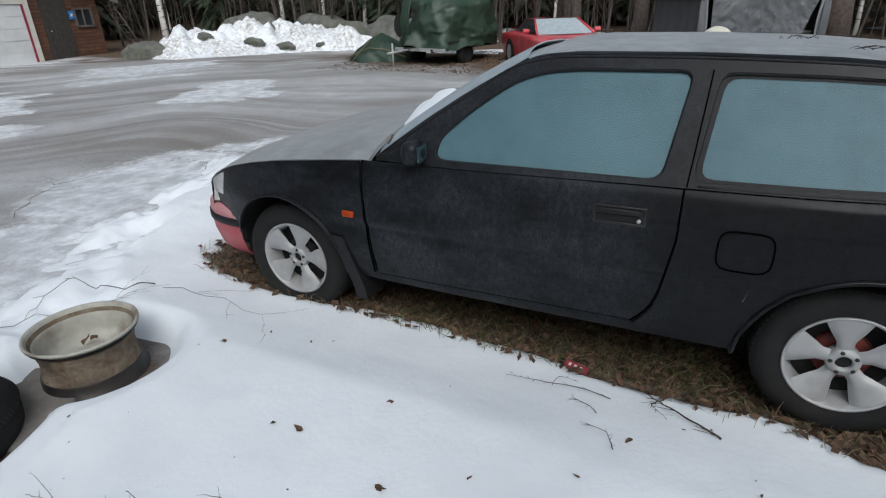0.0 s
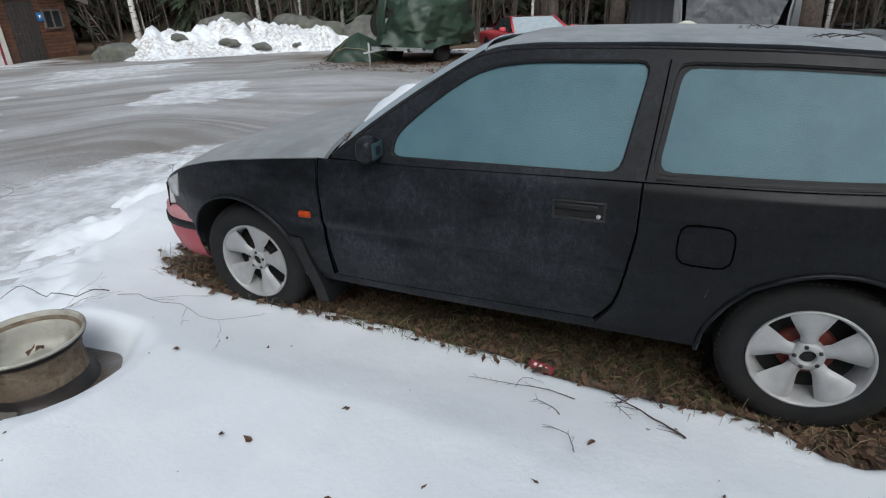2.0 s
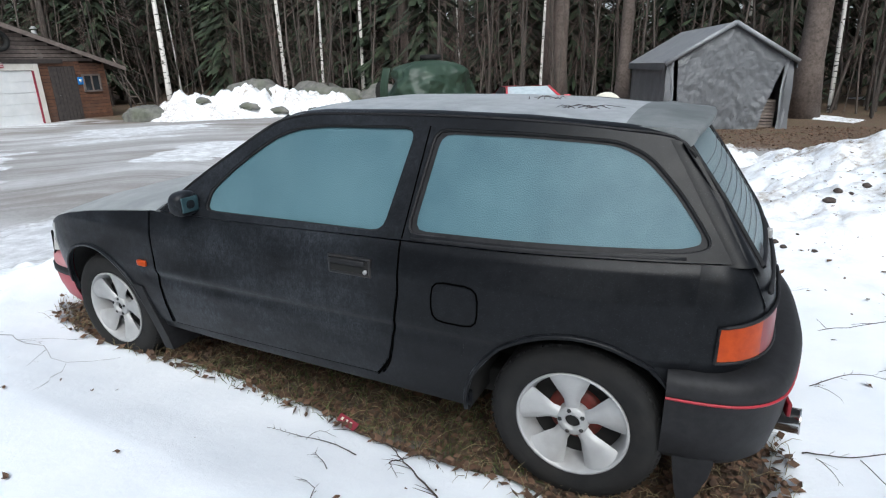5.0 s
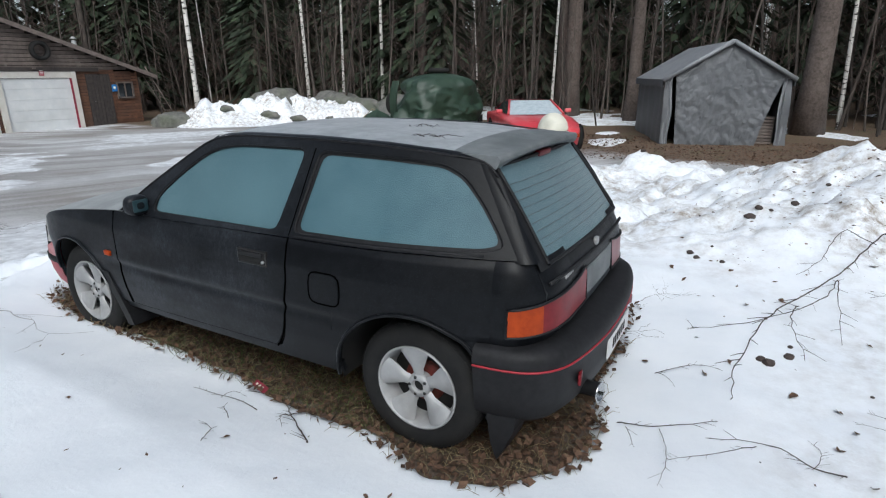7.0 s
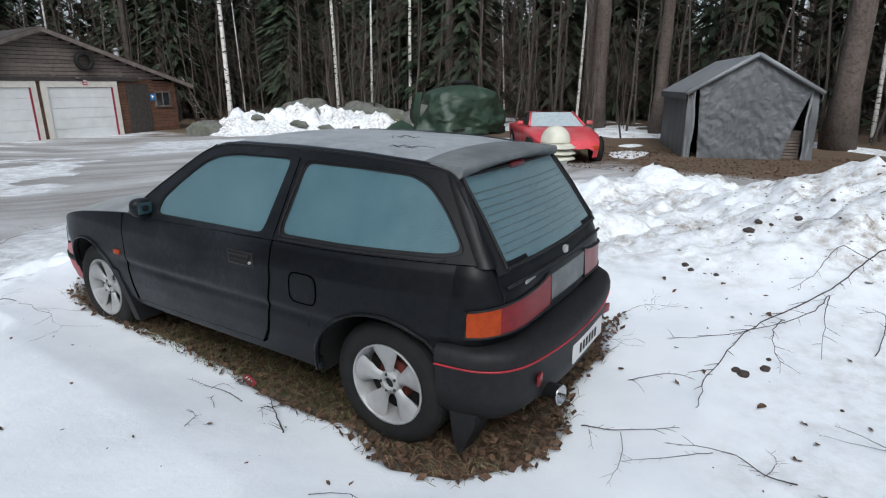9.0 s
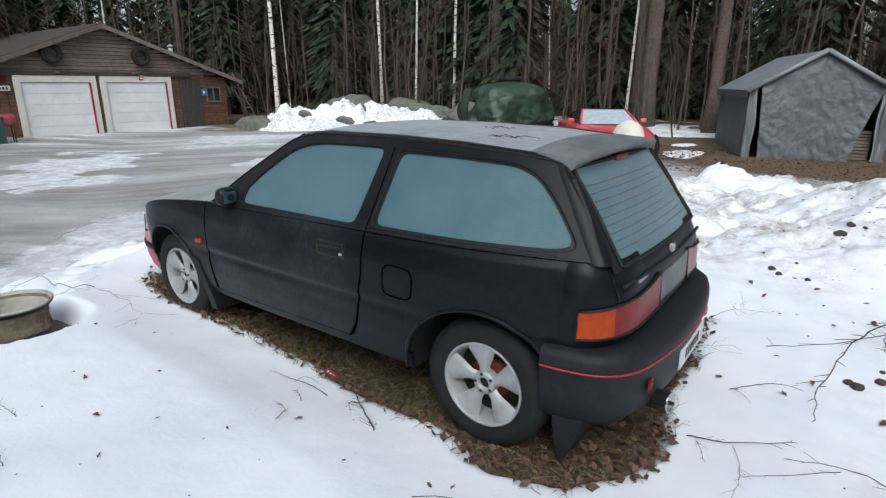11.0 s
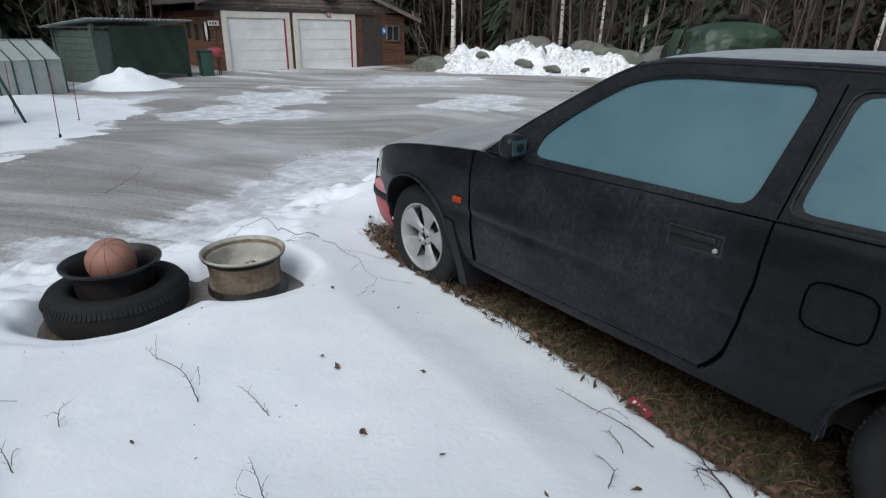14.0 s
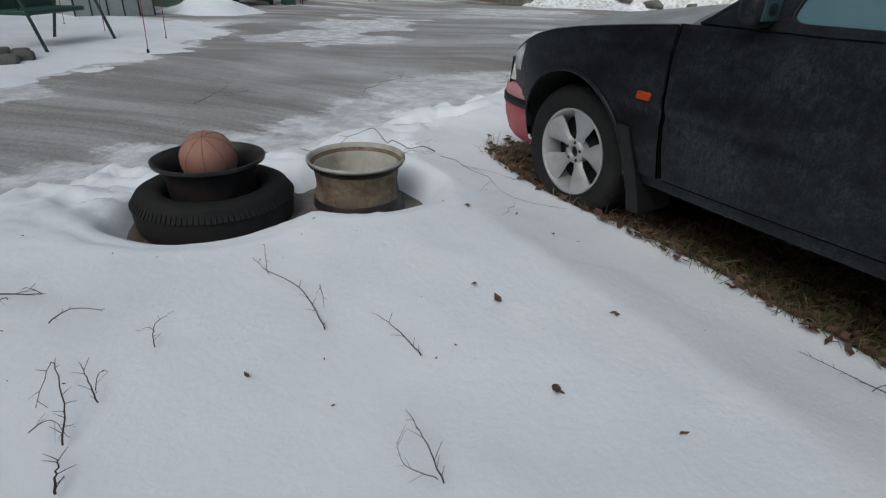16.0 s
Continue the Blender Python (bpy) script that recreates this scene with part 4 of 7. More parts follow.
wind = part("windscreen", grid(wind_fn, 20, 14), M_WIND, car, "windscreen white with frost")
solid(wind, 0.006)
for side in (1, -1):
    pts = [(*wind_fn(0.5 + 0.5 * -side, v)[:2], wind_fn(0.5 + 0.5 * -side, v)[2] + 0.006) for v in np.linspace(0, 1, 8)]
    part("a_pillar", tube(pts, 0.017, 8), M_PAINT, car)


def roof_fn(u, v):
    s = 2 * v - 1
    x = lerp(1.225 - 0.10 * (1 - s * s), 2.77, u)
    zr = rail(min(x, 2.76)) - 0.35 * max(0, x - 2.76)
    if x < 1.25:
        zr = 1.32 - (1.25 - x) * 0.3
    w = half_width(x, zr) + 0.004
    return (x, -s * w, zr + 0.005 + 0.035 * (1 - abs(s) ** 2.4))


roof = part("roof", flipped(grid(roof_fn, 50, 24)), M_ROOF, car, "grey frost-covered roof")
solid(roof, 0.015)
for side in (1, -1):
    def rr(u, v, side=side):
        p = roof_fn(u, 0.5 + side * lerp(0.465, 0.505, v))
        return (p[0], p[1], p[2] + 0.004 + 0.006 * math.sin(math.pi * v))
    part("roof_edge", grid(rr, 40, 4) if side < 0 else flipped(grid(rr, 40, 4)), M_PAINT, roof)


def spoiler_fn(u, v):
    """Round the section: top, rounded lip, hollow underside back to the glass."""
    s = 2 * v - 1
    tip, drop = 2.865 - 0.035 * s * s, 0.022 * s * s
    z0 = roof_fn(0.90, v)[2]
    sec = [(2.60, z0 + 0.003), (2.68, z0 + 0.006), (2.76, 1.344 - drop), (2.82, 1.340 - drop), (tip - 0.006, 1.336 - drop), (tip, 1.328 - drop), (tip - 0.003, 1.314 - drop), (2.82, 1.296 - drop), (2.79, 1.268 - drop), (2.77, 1.25 - drop)]
    k = u * (len(sec) - 1)
    i = min(int(k), len(sec) - 2)
    return (lerp(sec[i][0], sec[i + 1][0], k - i), -s * 0.538, lerp(sec[i][1], sec[i + 1][1], k - i))


spo = part("roof_spoiler", flipped(grid(spoiler_fn, 18, 24)), M_BONNET, car, "frosted roof spoiler over the rear window")
edge_split(spo, 50)
for v in (0, 1):
    cheek = [spoiler_fn(i / 9, v) for i in range(10)]
    part("spoiler_cheek", (cheek, [tuple(range(10)) if v else tuple(reversed(range(10)))]), M_BONNET, spo, "dull end of the spoiler", smooth=False)
part("brake_lamp", box(2.808, 0, 1.275, 0.05, 0.16, 0.028, 0.006), M_LENSR, spo, "dark red high brake lamp")


def tail_x(s, z):
    """The rear face of the body, a little bowed."""
    return float(np.interp(z, (0.5, 0.6, 0.64, 0.80, 0.90, 1.10, 1.28), (3.10, 3.105, 3.135, 3.13, 3.085, 2.95, 2.815))) - 0.03 * (s / 0.6) ** 2


def corner(k, z, x0, s1, out=0.0):
    """The rounded rear corner, from the side (k = 0) to the rear face (k = 1)."""
    a = radians(90) * k
    s0, xt = half_width(x0, z), tail_x(s1, z)
    c, d = math.cos(a) ** 0.78 if k < 1 else 0.0, math.sin(a) ** 0.78 if k > 0 else 0.0
    return (x0 + (xt - x0) * d + out * math.sin(a), s1 + (s0 - s1) * c + out * math.cos(a), z)


def rear_glass_fn(u, v):
    s = lerp(-1, 1, u)
    z = lerp(0.905, 1.275, v)
    w = lerp(0.55, 0.505, v)
    return (tail_x(s * w, z) - 0.004, s * w, z)


rg = part("rear_window", flipped(grid(rear_glass_fn, 24, 14)), M_FROST, car, "frosted blue-green rear window with heater lines")
for k in range(9):
    z = 0.96 + 0.03 * k
    part("heater_line", tube([(tail_x(s, z) + 0.002, s, z) for s in np.linspace(-0.5, 0.5, 12)], 0.0016, 4), M_BONNET, rg)
part("seal", tube([tuple(Vector(rear_glass_fn(u, v)) + Vector((0.006, 0, 0))) for u, v in [(x, 0) for x in np.linspace(0, 1, 14)] + [(1, y) for y in np.linspace(0, 1, 10)] + [(x, 1) for x in np.linspace(1, 0, 14)] + [(0, y) for y in np.linspace(1, 0, 10)]], 0.009, 6, False), M_PLASTIC, rg)
for side in (1, -1):
    def strip(u, v, side=side):
        z = lerp(0.892, 1.28, v)
        y = lerp(lerp(0.545, 0.50, v), lerp(0.625, 0.56, v), u)
        return (tail_x(y, z) - 0.002, -side * y, z)
    part("glass_trim", grid(strip, 4, 16) if side < 0 else flipped(grid(strip, 4, 16)), M_PLASTIC, rg, "black gritty strip beside the rear window")

    def cp(u, v, side=side):
        z = lerp(0.925, 1.285, v)
        p = corner(u, z, lerp(2.94, 2.70, v), lerp(0.60, 0.53, v), 0.002)
        return (p[0], -side * p[1], z)
    part("c_pillar", grid(cp, 16, 14) if side > 0 else flipped(grid(cp, 16, 14)), M_PAINT, car)

    def rc_(u, v, side=side):
        z = lerp(0.53, 0.93, v)
        p = corner(u, z, 2.885, 0.36)
        return (p[0], -side * p[1], z)
    part("rear_corner", grid(rc_, 20, 14) if side > 0 else flipped(grid(rc_, 20, 14)), M_PAINT, car)


def gate_fn(u, v):
    s, z = lerp(-0.62, 0.62, u), lerp(0.53, 0.91, v)
    return (tail_x(s, z) - (0.02 if abs(s) > 0.45 else 0.0), s, z)


part("tailgate", flipped(grid(gate_fn, 30, 14)), M_PAINT, car, "black tailgate below the rear window")
part("gate_trim", tube([(tail_x(s, 0.84) + 0.004, s, 0.84) for s in np.linspace(-0.6, 0.6, 20)], 0.009, 6), M_PLASTIC, car)
gar = part("rear_garnish", grid(lambda u, v: (tail_x(lerp(-0.225, 0.225, u), lerp(0.675, 0.80, v)) + 0.006, lerp(-0.225, 0.225, u), lerp(0.675, 0.80, v)), 12, 4), M_BONNET, car, "dull grey panel between the tail lamps")
solid(gar, 0.01)
for side in (1, -1):
    def tl(u, v, side=side):
        z = lerp(0.632 + 0.022 * u, 0.748 + 0.067 * u, v)
        if u < 0.62:
            p = corner(lerp(0.14, 1, u / 0.62), z, 2.885, 0.36, 0.008)
        else:
            q = lerp(0.36, 0.235, (u - 0.62) / 0.38)
            p = (tail_x(q, z) + 0.008, q, z)
        return (p[0], -side * p[1], z)
    a = grid(lambda u, v: tl(u * 0.28, v), 16, 6)
    b = grid(lambda u, v: tl(0.28 + u * 0.72, v), 16, 6)
    lamp = part("tail_lamp", a if side > 0 else flipped(a), M_AMBER, car, "orange and red tail lamp")
    part("red_lens", b if side > 0 else flipped(b), M_LENSR, lamp, "faded red lens")
    part("lamp_surround", tube([tl(u, v) for u, v in [(x, 0) for x in np.linspace(0, 1, 24)] + [(x, 1) for x in np.linspace(1, 0, 24)] + [(0, 0)]], 0.006, 5, False), M_PLASTIC, lamp)
# plain bars where the maker's lettering and crest stand
for k in range(5):
    part("badge_bar", box(tail_x(0.42, 0.835) + 0.004, -0.37 - 0.022 * k, 0.83, 0.010, 0.014, 0.018), M_ALLOY, car, smooth=False)
part("crest", box(3.108, 0.0, 0.868, 0.02, 0.036, 0.036, 0.004), M_ALLOY, car)

rear_half = [(2.83, 0.765), (2.95, 0.752), (3.05, 0.722), (3.125, 0.66), (3.175, 0.56), (3.215, 0.36), (3.235, 0.14)]
rear_plan = rear_half + [(x, -y) for x, y in reversed(rear_half)]
rear_path = [(p.x, p.y) for p in polyline([(a, b, 0) for a, b in reversed(rear_plan)], 4)]
rb = part("rear_bumper", sweep(rear_path, [(-0.16, 0.590), (-0.05, 0.588), (-0.012, 0.582), (0.010, 0.566), (0.020, 0.538), (0.018, 0.515), (0.010, 0.49), (0.0, 0.38), (-0.02, 0.28), (-0.06, 0.235), (-0.12, 0.225)]), M_PLASTIC, car, "black plastic rear bumper with a thin red line")
part("red_line", sweep(rear_path, [(0.015, 0.508), (0.021, 0.507), (0.020, 0.500), (0.010, 0.499)]), M_STRIPE, rb, "thin red stripe")
for sgn in (1, -1):
    part("reflector", moved(box(0, 0, 0, 0.014, 0.12, 0.05, 0.004), pose(3.196, sgn * 0.46, 0.40, 0, 0, -sgn * 11)), M_LENSR, rb)
plate = part("number_plate", box(3.240, 0.05, 0.39, 0.008, 0.44, 0.10, 0.002), M_PLATE, rb, "white number plate")
part("plate_bar", join(*[box(3.245, -0.07 + 0.045 * k, 0.39, 0.002, 0.026, 0.05) for k in range(6)]), M_DARK, plate, smooth=False)
part("exhaust_tip", moved(lathe([(0.030, 0.0), (0.041, 0.01), (0.041, 0.16), (0.043, 0.165), (0.036, 0.165), (0.033, 0.05), (0.0, 0.05)], 28), pose(3.09, -0.36, 0.275, 0, 86, -8) @ Matrix.Diagonal((1.12, 1.12, 1.1, 1))), M_CHROME, car, "bright steel exhaust tip")

front_plan = [(-0.385, 0.705), (-0.52, 0.69), (-0.64, 0.645), (-0.74, 0.55), (-0.81, 0.40), (-0.845, 0.2), (-0.855, 0.0), (-0.845, -0.2), (-0.81, -0.40), (-0.74, -0.55), (-0.64, -0.645), (-0.52, -0.69), (-0.385, -0.705)]
front_path = [(p.x, p.y) for p in polyline([(a, b, 0) for a, b in front_plan], 4)]
fb = part("front_bumper", sweep(front_path, [(-0.10, 0.515), (-0.02, 0.51), (0.008, 0.495), (0.012, 0.462), (0.010, 0.448)]), M_PINK, car, "faded red front bumper with a black band")
part("lower_bumper", sweep(front_path, [(0.010, 0.405), (0.012, 0.39), (0.004, 0.33), (-0.02, 0.25), (-0.045, 0.215), (-0.1, 0.21)]), M_RED, fb, "red lower bumper")
part("black_band", sweep(front_path, [(0.008, 0.45), (0.020, 0.445), (0.020, 0.408), (0.008, 0.403)]), M_PLASTIC, fb, "black rubber band")
part("grille", box(-0.752, 0, 0.565, 0.02, 0.62, 0.05, 0.006), M_PLASTIC, car)
part("underbody", box(1.2, 0, 0.27, 3.7, 1.1, 0.12, 0.02), M_DARK, car)
part("cabin_floor", box(1.35, 0, 0.45, 1.5, 1.45, 0.3, 0.02), M_DARK, car)


def wheel(x, y, spin, flip):
    """One wheel: the tyre is the part, with rim, spokes, hub and nuts under it."""
    m = Matrix.Translation((x, y, HUB_Z)) @ (Matrix.Rotation(math.pi, 4, "Z") if flip else Matrix.Identity(4)) @ Matrix.Rotation(spin, 4, "Y")
    prof = [(0.196, 0.0), (0.215, -0.008), (0.245, -0.014), (0.272, -0.010), (0.289, 0.006), (0.297, 0.024)]
    for i in range(5):
        k = 0.03 + i * 0.028
        prof += [(0.299, k), (0.299, k + 0.021), (0.292, k + 0.022), (0.292, k + 0.027)]
    prof += [(0.299, 0.172), (0.289, 0.182), (0.24, 0.19), (0.196, 0.185)]
    blocks = [moved(box(0, 0.022, 0, 0.006, 0.030, 0.012), Matrix.Rotation(2 * math.pi * k / 80, 4, "Y") @ Matrix.Translation((0.311, 0, 0)) @ Matrix.Rotation(0.5, 4, "Z")) for k in range(80)]
    w = part("wheel", join(moved(lathe(prof, 72, "Y"), Matrix.Diagonal((1.05, 1, 1.05, 1))), *blocks), M_RUBBER, car, "worn black tyre on a silver five-spoke alloy", at=m)
    edge_split(w, 40)
    part("rim", lathe([(0.2045, 0.0), (0.206, -0.006), (0.200, -0.010), (0.194, -0.004), (0.188, 0.012), (0.180, 0.03), (0.172, 0.10), (0.165, 0.15)], 64, "Y"), M_ALLOY, w, "silver alloy rim")
    for k in range(5):
        a0 = 2 * math.pi * k / 5 + math.pi / 2

        def sp(u, v):
            r = lerp(0.040, 0.195, u)
            half = lerp(0.027, 0.031, u * 3) if u < 0.33 else lerp(0.031, 0.080, ((u - 0.33) / 0.67) ** 0.9)
            q = 2 * v - 1
            a = a0 + q * half / r
            return (r * math.cos(a), lerp(0.022, -0.003, u) + 0.018 * abs(q) ** 3, r * math.sin(a))
        spoke = part("spoke", grid(sp, 10, 8), M_ALLOY, w)
        solid(spoke, 0.03)
    part("hub", lathe([(0.028, 0.040), (0.029, 0.012), (0.036, 0.012), (0.054, 0.016), (0.058, 0.026), (0.06, 0.06)], 40, "Y"), M_ALLOY, w)
    part("centre_bore", lathe([(0.0, 0.030), (0.02, 0.026), (0.030, 0.034)], 24, "Y"), M_DARK, w, "dark open wheel centre")
    for k in range(5):
        a = 2 * math.pi * k / 5 + 0.5
        part("wheel_nut", moved(lathe([(0.0, -0.004), (0.006, -0.004), (0.009, 0.0), (0.009, 0.02)], 6, "Y"), Matrix.Translation((0.044 * math.cos(a), 0.013, 0.044 * math.sin(a)))), M_BLACKRIM, w)
    part("brake_drum", lathe([(0.0, 0.065), (0.08, 0.065), (0.098, 0.07), (0.104, 0.08), (0.104, 0.13)], 36, "Y"), M_RUST if x > 1 else M_DARK, w, "rusty brake drum")
    part("backing", lathe([(0.0, 0.09), (0.175, 0.09)], 32, "Y"), M_DARK, w)


for wx, spin in ((HUB_F, 0.25), (HUB_R, -0.1)):
    wheel(wx, -0.735, spin, False)
    wheel(wx, 0.735, spin, True)


# ---- wheels used as planters beside the car ----
def tyre_planter():
    x, y = -0.66, -1.54
    z = -0.03
    t = thing("tyre_planter", (x, y, z), "old tyre lying flat in the snow", "tyre")
    prof = [(0.20, 0.015), (0.23, 0.0), (0.29, 0.0), (0.325, 0.02), (0.34, 0.05), (0.345, 0.10), (0.34, 0.15), (0.325, 0.185), (0.29, 0.205), (0.245, 0.205), (0.215, 0.19), (0.205, 0.15), (0.20, 0.1), (0.20, 0.015)]
    edge_split(part("tyre", lathe(prof, 72), M_RUBBER, t), 50)
    for k in range(96):
        w = 2 * math.pi * k / 96
        part("tread_block", box(0, 0, 0, 0.006, 0.017, 0.05), M_RUBBER, t, at=Matrix.Rotation(w, 4, "Z") @ pose(0.334, 0, 0.166, 0, -35, 0), smooth=False)
    return t


def dish_rim():
    t = thing("steel_rim_bowl", (-0.66, -1.54, 0.135), "black steel wheel rim standing on the flat tyre", "wheel rim")
    prof = [(0.185, 0.0), (0.187, 0.05), (0.192, 0.085), (0.20, 0.10), (0.208, 0.13), (0.222, 0.142), (0.238, 0.145), (0.240, 0.158), (0.228, 0.160), (0.214, 0.148), (0.20, 0.13), (0.186, 0.09), (0.178, 0.04), (0.0, 0.03)]
    edge_split(part("barrel", lathe(prof, 64), M_BLACKRIM, t), 40)
    return t


def ball():
    vs, fs = lathe([(0.12 * math.sin(a), 0.12 * math.cos(a)) for a in np.linspace(0.001, math.pi - 0.001, 28)], 48)
    t = thing("old_ball", pose(-0.66, -1.54, 0.285, 20, 15, 30), "faded brown rubber ball with dark seams resting in the rim", "ball")
    part("skin", flipped((vs, fs)), M_POT, t)
    for tilt in (0, 45, 90, 135):
        pts = [(0.1203 * math.cos(a), 0.0, 0.1203 * math.sin(a)) for a in np.linspace(0, 2 * math.pi, 49)]
        part("seam", moved(tube(pts, 0.0018, 4, False), Matrix.Rotation(radians(tilt), 4, "Z")), M_RIMRUST, t)
    return t


def rusty_rim():
    t = thing("rusty_rim", (-0.53, -0.90, -0.03), "wide rusty steel wheel rim with a pale inside", "wheel rim")
    outer = [(0.205, 0.0), (0.21, 0.08), (0.203, 0.09), (0.200, 0.12), (0.196, 0.135), (0.196, 0.17), (0.200, 0.185), (0.203, 0.225), (0.205, 0.235), (0.216, 0.252), (0.225, 0.258)]
    edge_split(part("barrel", lathe(outer, 72), M_RIMRUST, t, "rusted outer barrel"), 40)
    part("base_lip", lathe([(0.208, 0.085), (0.213, 0.075), (0.216, 0.03), (0.232, 0.02), (0.234, 0.004), (0.20, 0.0)], 64), M_BLACKRIM, t, "black lower lip")
    part("top_band", lathe([(0.204, 0.222), (0.211, 0.230), (0.228, 0.244), (0.232, 0.252)], 64), M_BLACKRIM, t, "black band under the lip")
    part("lip", lathe([(0.225, 0.252), (0.236, 0.262), (0.236, 0.272), (0.228, 0.274), (0.219, 0.264), (0.215, 0.245), (0.205, 0.235), (0.199, 0.225), (0.192, 0.16), (0.188, 0.10), (0.15, 0.09), (0.09, 0.11), (0.0, 0.11)], 72), M_RIMW, t, "pale enamelled lip and inside")
    rng = random.Random(4)
    for k in range(16):
        a, r = rng.uniform(0, 6.28), rng.uniform(0.05, 0.15)
        part("dead_leaf", leaf_geo(rng, 0.03), M_LITTER, t, at=pose(r * math.cos(a), r * math.sin(a), 0.13, rng.uniform(-30, 30), rng.uniform(-30, 30), rng.uniform(0, 360)))
    return t


def leaf_geo(rng, size):
    """A curled dead leaf with a pointed end."""
    n = 7
    vs = [(0, 0, 0.1 * size)]
    for k in range(n):
        a = 2 * math.pi * k / n
        r = size * (1.0 if k else 1.5) * rng.uniform(0.7, 1.1) * (0.75 if k % 2 else 1)
        vs.append((r * math.cos(a), 0.75 * r * math.sin(a), size * rng.uniform(-0.05, 0.5)))
    return vs, [(0, 1 + k, 1 + (k + 1) % n) for k in range(n)]


tyre_planter(), dish_rim(), ball(), rusty_rim()
slab = thing("stone_slab", (-0.62, -1.22, -0.06), "grey slab under the tyre, half in snow", "slab")
part("slab", moved(box(0, 0, 0.03, 0.5, 0.55, 0.08, 0.012), Matrix.Rotation(0.5, 4, "Z")), M_PALLET, slab)


# ---- garage ----
def garage():
    g = thing("garage", (-18.5, 0, -0.17), "brown timber double garage with two pale overhead doors", "garage")
    y0, y1, depth = 4.75, 12.55, 7.5

    def roof_z(y):
        return lerp(2.40, 3.80, (y - 4.19) / 3.58) if y < 7.77 else lerp(3.80, 1.95, (y - 7.77) / 5.32)
    # boards of the front wall between and beside the openings
    spans = [(4.75, 4.92, 0, 2.1), (7.40, 7.54, 0, 2.1), (10.15, 10.5, 0, 2.1), (11.42, 11.62, 0, 2.1), (12.28, 12.55, 0, 2.0), (10.5, 11.42, 1.93, 2.1), (11.62, 12.28, 0, 1.05), (11.62, 12.28, 1.62, 2.05)]
    for a, b, za, zb in spans:
        n = max(1, int(round((zb - za) / 0.115)))
        for k in range(n):
            za_, zb_ = za + (zb - za) * k / n, za + (zb - za) * (k + 1) / n
            part("board", box(-0.06 + (0.004 if k % 2 else 0), (a + b) / 2, (za_ + zb_) / 2, 0.05, b - a, zb_ - za_ - 0.012), M_PLANK, g, smooth=False)
    # gable boards
    z = 2.1
    while z < 3.7:
        zz = z + 0.13
        ys = [y for y in np.linspace(y0 - 0.4, y1, 240) if roof_z(y) - 0.10 > z + 0.07]
        if len(ys) > 3:
            part("gable_board", box(-0.045, (ys[0] + ys[-1]) / 2, z + 0.06, 0.05, ys[-1] - ys[0], 0.115), M_GREYPLANK, g, smooth=False)
        z = zz
    part("back_wall", box(-depth, (y0 + y1) / 2, 1.0, 0.15, y1 - y0, 2.0), M_PLANK, g, smooth=False)
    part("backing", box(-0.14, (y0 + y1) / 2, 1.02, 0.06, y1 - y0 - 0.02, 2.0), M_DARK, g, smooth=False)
    for yy in (y0, y1):
        for k in range(18):
            part("side_board", box(-depth / 2 - 0.05, yy, 0.06 + 0.115 * k, depth - 0.1, 0.05, 0.104), M_PLANK, g, smooth=False)
    part("fascia", box(0.03, 7.55, 2.10, 0.06, 6.9, 0.14, 0.01), M_ROOFF, g, smooth=False)
    # roof
    for ya, yb in ((4.05, 7.77), (7.77, 13.2)):
        za, zb = roof_z(ya), roof_z(yb)
        vs = [(0.28, ya, za), (0.28, yb, zb), (-depth - 0.5, yb, zb), (-depth - 0.5, ya, za)]
        vs += [(x, y, z - 0.09) for x, y, z in vs]
        part("roof_slope", (vs, [(0, 1, 2, 3), (7, 6, 5, 4), (0, 4, 5, 1), (2, 6, 7, 3), (1, 5, 6, 2), (0, 3, 7, 4)]), M_ROOFF, g, "dark felt roof", smooth=False)
        vs = [(0.31, ya, za - 0.02), (0.31, yb, zb - 0.02), (0.31, yb, zb - 0.17), (0.31, ya, za - 0.17)]
        vs += [(x - 0.03, y, z) for x, y, z in vs]
        part("bargeboard", (vs, [(0, 3, 2, 1), (4, 5, 6, 7), (0, 1, 5, 4), (2, 3, 7, 6), (1, 2, 6, 5), (0, 4, 7, 3)]), M_GREYPLANK, g, smooth=False)
    # overhead doors
    for ya, yb in ((4.92, 7.40), (7.54, 10.15)):
        d = part("overhead_door", box(-0.05, (ya + yb) / 2, 0.90, 0.05, yb - ya - 0.36, 1.80, 0.004), M_DOORW, g, "pale sectional overhead door", smooth=False)
        for k in range(5):
            part("door_section", box(-0.02, (ya + yb) / 2, 0.185 + 0.36 * k, 0.02, yb - ya - 0.37, 0.345, 0.006), M_DOORW, d, smooth=False)
        for yy in (ya + 0.09, yb - 0.09):
            part("jamb", box(0.0, yy, 1.08, 0.09, 0.18, 2.16, 0.006), M_BEIGE, d, smooth=False)
        part("lintel", box(-0.004, (ya + yb) / 2, 1.99, 0.08, yb - ya - 0.36, 0.36, 0.006), M_BEIGE, d, smooth=False)
        part("red_edge", box(0.01, yb - 0.20, 0.9, 0.085, 0.045, 1.8, 0.004), M_MAROON, d, "maroon edge strip", smooth=False)
    part("lamp", box(0.09, 6.2, 2.13, 0.12, 0.14, 0.06, 0.01), M_GREYPLANK, g)
    part("lamp", box(0.09, 8.75, 2.13, 0.12, 0.14, 0.06, 0.01), M_GREYPLANK, g)
    sign = part("red_sign", box(0.05, 9.0, 2.0, 0.015, 0.16, 0.22, 0.003), M_RED, g, "small red and white sign")
    part("bar", join(*[box(0.06, 9.0, 1.95 + 0.05 * k, 0.006, 0.11, 0.02) for k in range(3)]), M_WHITE, sign, smooth=False)
